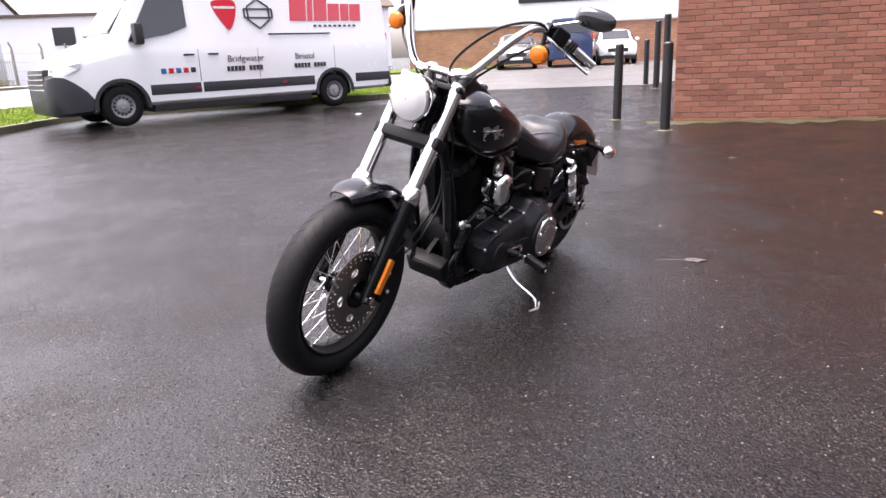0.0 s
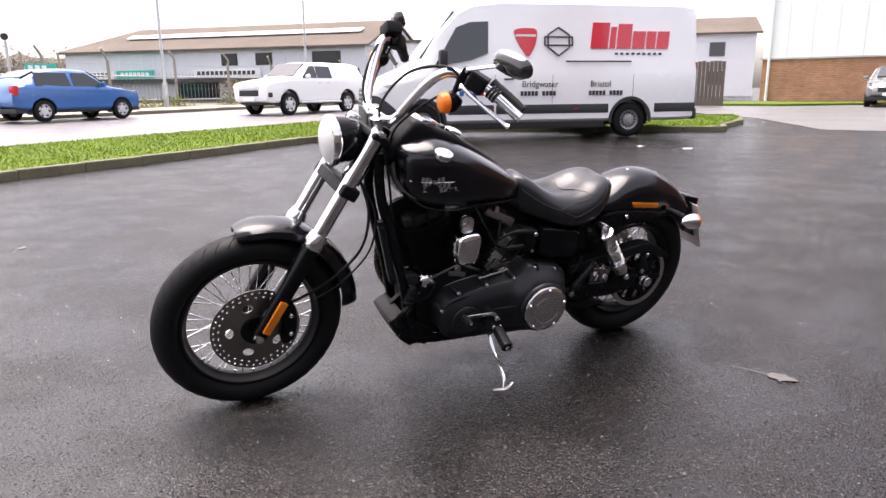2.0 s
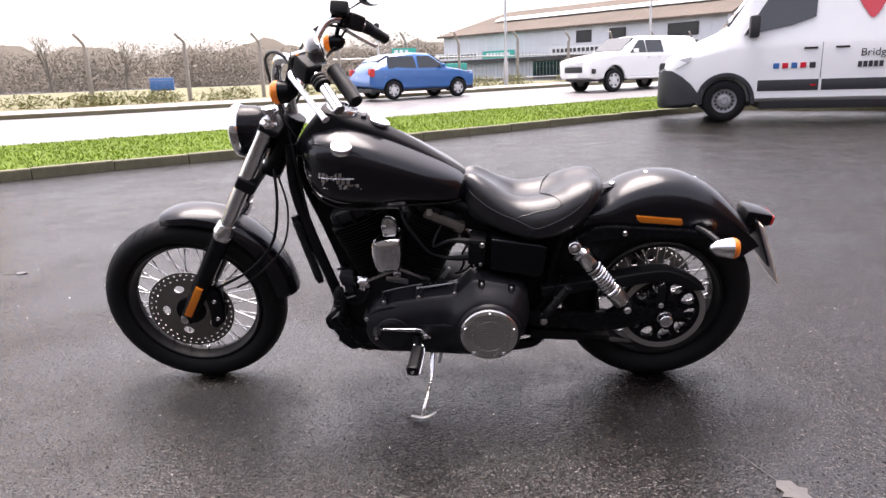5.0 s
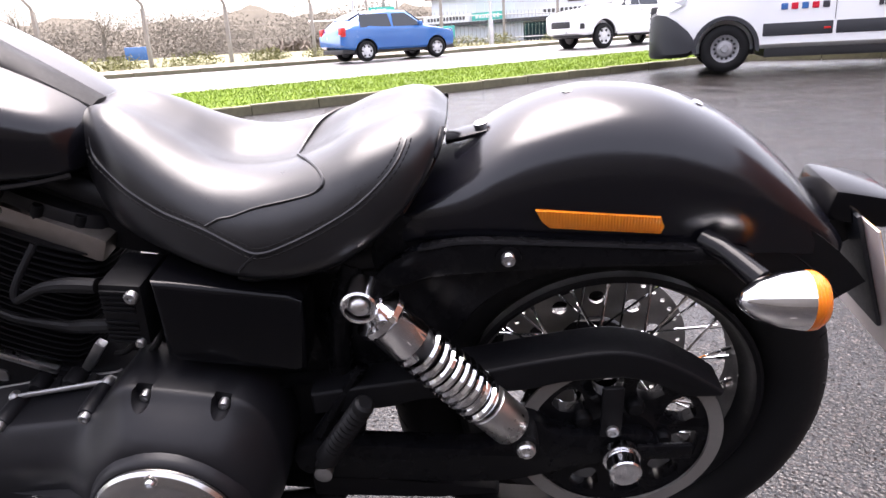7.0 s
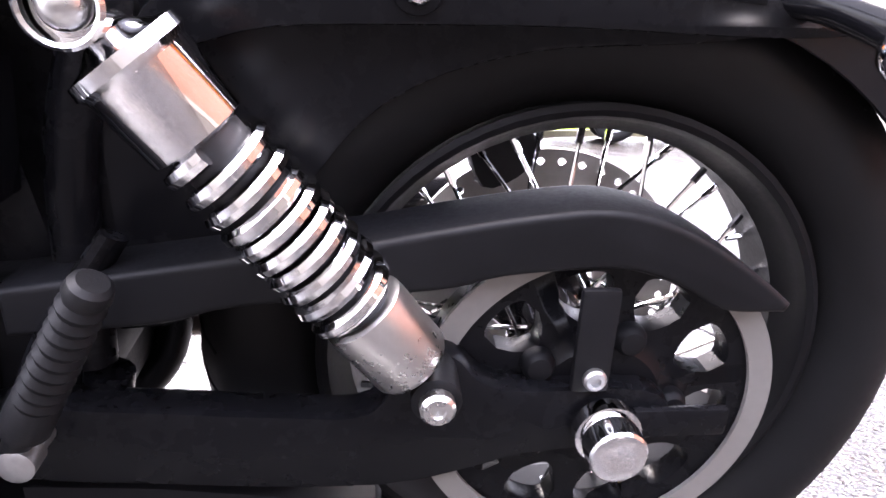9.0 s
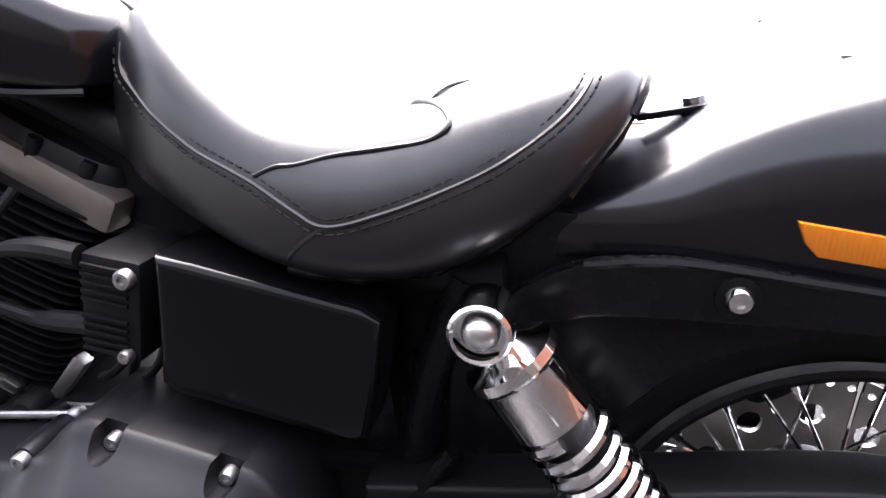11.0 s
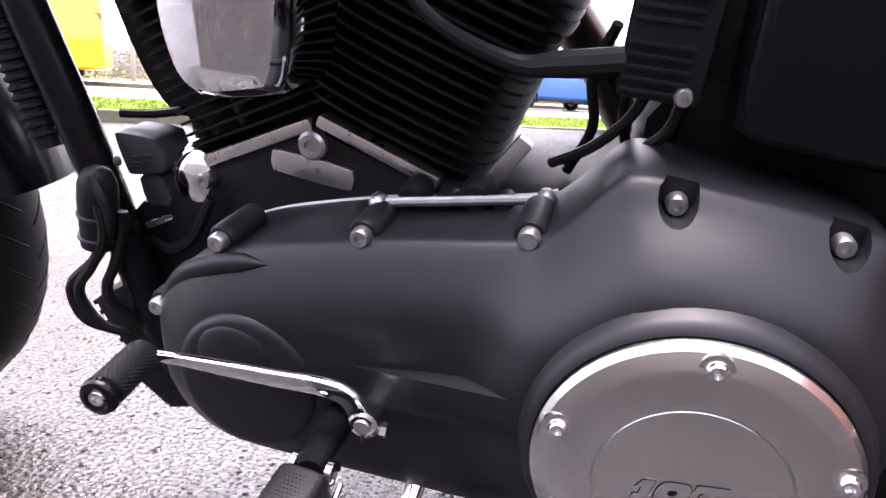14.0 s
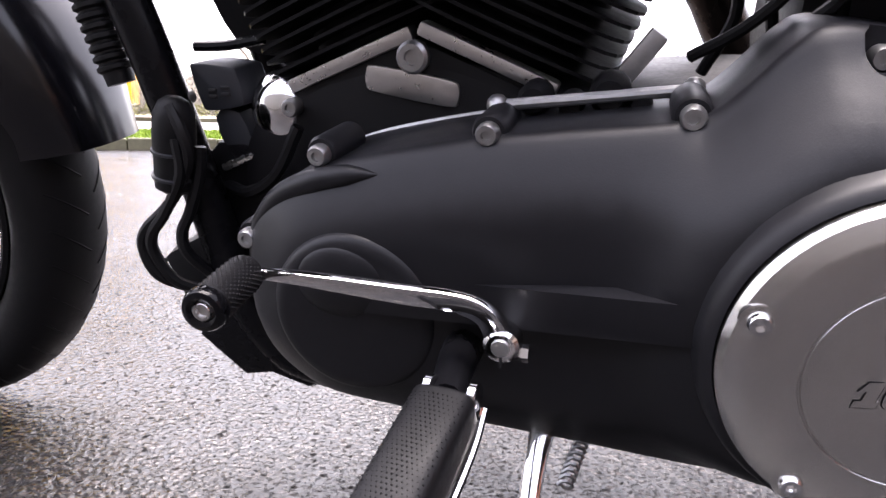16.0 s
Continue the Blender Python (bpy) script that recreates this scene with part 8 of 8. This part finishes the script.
# ---- side cover, coil, wiring, horn ----
bm = B()
o = [(0.27, 0.614), (0.3, 0.61), (0.43, 0.589), (0.446, 0.579), (0.442, 0.53), (0.435, 0.48), (0.42, 0.474), (0.28, 0.497), (0.265, 0.506)]
plate(bm, o, -0.158, -0.05, 0.01, 4)
part("side_cover", bm, M_GLOSS, bike, "gloss black side cover under the seat")
bm = B()
box(bm, (0.236, -0.1, 0.42), (0.5, 0.12, 0.6), 0.01)
part("battery_tray", bm, M_FRAME, bike)
bm = B()
m = Matrix.Translation((0.223, -0.118, 0.561)) @ Euler((0, radians(6), 0)).to_matrix().to_4x4()
box(bm, (-0.026, -0.03, -0.042), (0.026, 0.05, 0.045), 0.005, m)
coil = part("ignition_coil", bm, M_ENGINE, bike, "black ribbed ignition coil")
bm = B()
for k in range(11):
    if k == 5:
        continue
    box(bm, (-0.024, -0.033, -0.038 + k * 0.0072), (0.016, -0.029, -0.0345 + k * 0.0072), 0.001, m)
part("coil_rib", bm, M_ENGINE, coil)
for x, z in ((0.2411, 0.5904), (0.2342, 0.5238)):
    screw(coil, x, -0.148, z, 0.0085 if z > 0.56 else 0.006, "coil_bolt", M_DULL, 0.008)
bm = B()
tube(bm, [(0.2, -0.14, 0.543), (0.16, -0.132, 0.538), (0.123, -0.127, 0.537), (0.07, -0.143, 0.567), (0.034, -0.147, 0.619), (-0.002, -0.14, 0.677), (-0.015, -0.11, 0.715)], [0.0095, 0.0095, 0.0065, 0.005, 0.005, 0.005, 0.005], 10, 8)
part("spark_lead", bm, M_RUBBER, bike)
bm = B()
tube(bm, [(0.2, -0.145, 0.604), (0.165, -0.145, 0.607), (0.13, -0.142, 0.602), (0.1, -0.139, 0.588), (0.087, -0.136, 0.583), (0.088, -0.128, 0.6), (0.11, -0.1, 0.64)], [0.0095, 0.0095, 0.0065, 0.005, 0.005, 0.005, 0.005], 10, 8)
part("spark_lead", bm, M_RUBBER, bike)
bm = B()
a, b = Vector((0.052, -0.06, 0.674)), Vector((0.186, -0.06, 0.611))
m = Matrix.Translation((a + b) / 2) @ (b - a).to_track_quat("X", "Z").to_matrix().to_4x4()
box(bm, (-0.07, -0.02, -0.018), (0.07, 0.02, 0.018), 0.008, m)
part("rocker_rail", bm, M_TAN, bike, "brown-toned metal bar under the tank")
bm = B()
box(bm, (0.068, -0.12, 0.682), (0.085, -0.095, 0.706), 0.003)
part("rail_clip", bm, M_SATIN, bike)
PLACE = Matrix.Translation((0.003, 0, -0.012))
HORN = [(-0.112, 0.612), (-0.104, 0.636), (-0.08, 0.648), (-0.045, 0.652), (-0.02, 0.645), (-0.01, 0.62), (-0.014, 0.57), (-0.024, 0.534), (-0.04, 0.525), (-0.085, 0.522), (-0.105, 0.538), (-0.113, 0.57)]
bm = B()
ho = rounded(HORN, 4)
casing(bm, ho, [(-0.1, 0.004), (-0.105, 0.0), (-0.165, 0.0), (-0.176, 0.003), (-0.186, 0.009), (-0.19, 0.016)], ridge=True)
horn = part("horn_cover", bm, M_CHROME, bike, "faceted chrome horn cover", sharp=28)
bm = B()
o = rounded([(-0.074, 0.646), (-0.08, 0.67), (-0.07, 0.696), (-0.045, 0.697), (-0.031, 0.68), (-0.036, 0.646)], 4)
plate(bm, o, -0.145, -0.12, 0.006)
hbk = part("horn_bracket", bm, M_SATIN, horn, "cast horn bracket")
screw(hbk, -0.071, -0.145, 0.669, 0.009, "bracket_bolt", M_DULL)
bm = B()
tube(bm, [(-0.055, -0.13, 0.655), (-0.05, -0.12, 0.64)], 0.012, 8, 2)
part("horn_stud", bm, M_RUBBER, horn)
PLACE = Matrix()
# intake and filter mass between the cylinders
bm = B()
lathe(bm, (-0.055, -0.02, 0.62), (0, 1, 0), [(0, 0.05), (0.12, 0.05), (0.14, 0.075), (0.17, 0.085), (0.19, 0.08), (0.2, 0.001)], 30)
part("air_cleaner", bm, M_ENGINE, bike, "black round air cleaner")
# exhaust on the far flank
for pts in ([(-0.2, 0.1, 0.6), (-0.26, 0.14, 0.5), (-0.24, 0.16, 0.34), (-0.1, 0.17, 0.24), (0.3, 0.17, 0.23), (0.5, 0.17, 0.24)], [(0.1, 0.1, 0.6), (0.17, 0.15, 0.5), (0.25, 0.18, 0.4), (0.5, 0.18, 0.37)]):
    bm = B()
    tube(bm, pts, 0.024, 14, 6)
    part("exhaust_pipe", bm, M_BRONZE, bike)
for x0, z0 in ((0.48, 0.24), (0.48, 0.37)):
    bm = B()
    lathe(bm, (x0, 0.175, z0), (1, 0, 0.04), [(0, 0.026), (0.04, 0.04), (0.36, 0.043), (0.38, 0.04), (0.38, 0.03), (0.3, 0.028)], 24)
    part("muffler", bm, M_GLOSS, bike)

# ---- small things on the ground ----
M_LEAF = worn("dead leaf", (0.3, 0.13, 0.04), 0.7, grain=40, vary=0.35, relief=0.2)


def dead_leaf(x, y, size, turn, material=None, label="brown fallen leaf on the wet asphalt"):
    bm = B()
    pts = [(0, 0), (0.18, 0.22), (0.4, 0.2), (0.5, 0.36), (0.64, 0.2), (0.82, 0.16), (1.0, 0.0), (0.82, -0.14), (0.62, -0.22), (0.5, -0.38), (0.4, -0.2), (0.18, -0.2)]
    a = [bm.verts.new((p * size, q * size, 0.002 + 0.004 * math.sin(p * 3 + q * 5) ** 2)) for p, q in pts]
    b = [bm.verts.new((v.co.x, v.co.y, v.co.z + 0.0008)) for v in a]
    bm.faces.new(a[::-1]), bm.faces.new(b)
    for k in range(len(a)):
        bm.faces.new((a[k], a[(k + 1) % len(a)], b[(k + 1) % len(a)], b[k]))
    tube(bm, [(-1.1 * size, 0.06 * size, 0.003), (0, 0, 0.004), (0.9 * size, 0, 0.005)], 0.0012, 4, 2)
    solo("fallen_leaf", bm, material or M_LEAF, label, "leaf", pose(x, y, rise(x, y) + 0.001, 0, 0, turn), "leaves on the ground")


M_LEAFG = worn("grey sodden leaf", (0.08, 0.073, 0.068), 0.4, grain=40, vary=0.35, relief=0.2)
dead_leaf(2.51, -1.34, 0.09, 20)
dead_leaf(1.03, -0.61, 0.12, -63, M_LEAFG, "grey sodden leaf flat on the asphalt")
dead_leaf(4.43, -0.03, 0.08, 70, M_LEAFG, "pale sodden leaf on the asphalt")
dead_leaf(7.55, 6.7, 0.25, 10, M_SIGNW, "scrap of white litter on the asphalt")
dead_leaf(7.2, 7.4, 0.22, 50, M_SIGNW, "scrap of white litter on the asphalt")
dead_leaf(-1.9, 3.2, 0.1, 80, M_LEAFG, "grey sodden leaf flat on the asphalt")
dead_leaf(-2.6, 1.4, 0.08, 10, M_LEAFG, "grey sodden leaf flat on the asphalt")
rr = random.Random(21)
vs, fs = [], []
for k in range(900):
    x, y = rr.uniform(-3.5, 4.5), rr.uniform(-2.6, 6)
    s = rr.uniform(0.0015, 0.004) * (1 if k % 12 else 1.6)
    n = len(vs)
    vs += [(x - s, y, 0.0), (x + s * 0.7, y - s, 0.0), (x + s * 0.6, y + s, 0.0), (x, y, s * 1.3)]
    fs += [(n, n + 1, n + 3), (n + 1, n + 2, n + 3), (n + 2, n, n + 3)]
me = bpy.data.meshes.new("grit")
me.from_pydata(vs, [], fs)
me.materials.append(worn("pale grit", (0.3, 0.28, 0.26), 0.7, grain=20, vary=0.5, relief=0.0))
tagged(new("grit", me), "pale grit scattered over the asphalt", "grit", kind="stuff")

# ---- bricks of the near wall ----
bl, bh, bd, gap = 0.215, 0.065, 0.1, 0.01
meshes = []
for k in range(3):
    bm = B()
    box(bm, (0, -0.004 - 0.002 * k, 0), (bl, bd, bh), 0.004, seg=1)
    me = bpy.data.meshes.new("brick")
    bm.to_mesh(me)
    bm.free()
    me.materials.append(M_BRICK)
    meshes.append(me)
count, rest = 0, B()
rr = random.Random(5)
for course in range(74):
    z = course * (bh + gap)
    x = 0.014 - (0.1125 if course % 2 else 0)
    while x < 7.4:
        x0, x1 = max(x, 0.004), x + bl
        if x1 - x0 > 0.05:
            full = x1 - x0 > bl - 0.01
            if full and count < 300 and x < 2.4 and z < 2.9:
                ob = new("brick", meshes[rr.randrange(3)])
                ob.parent = near_wall
                ob.location = (x0, 0.012, z)
                count += 1
            else:
                j = rr.uniform(0, 0.004)
                r = bmesh.ops.create_cube(rest, size=1.0, matrix=Matrix.LocRotScale(((x0 + x1) / 2, 0.012 + bd / 2 - j, z + bh / 2), None, (x1 - x0, bd, bh)))
        x += bl + gap
    # returns round the corner
    d = 0.02 if course % 2 else 0.12
    while d < 2.0:
        bmesh.ops.create_cube(rest, size=1.0, matrix=Matrix.LocRotScale((0.056, 0.02 + d + 0.1, z + bh / 2), None, (0.104, 0.205 if d > 0.03 else 0.1, bh)))
        d += 0.225 if d > 0.03 else 0.12
rb = part("brickwork", rest, M_BRICK, near_wall, smooth=False)
rb["kind"] = "stuff"
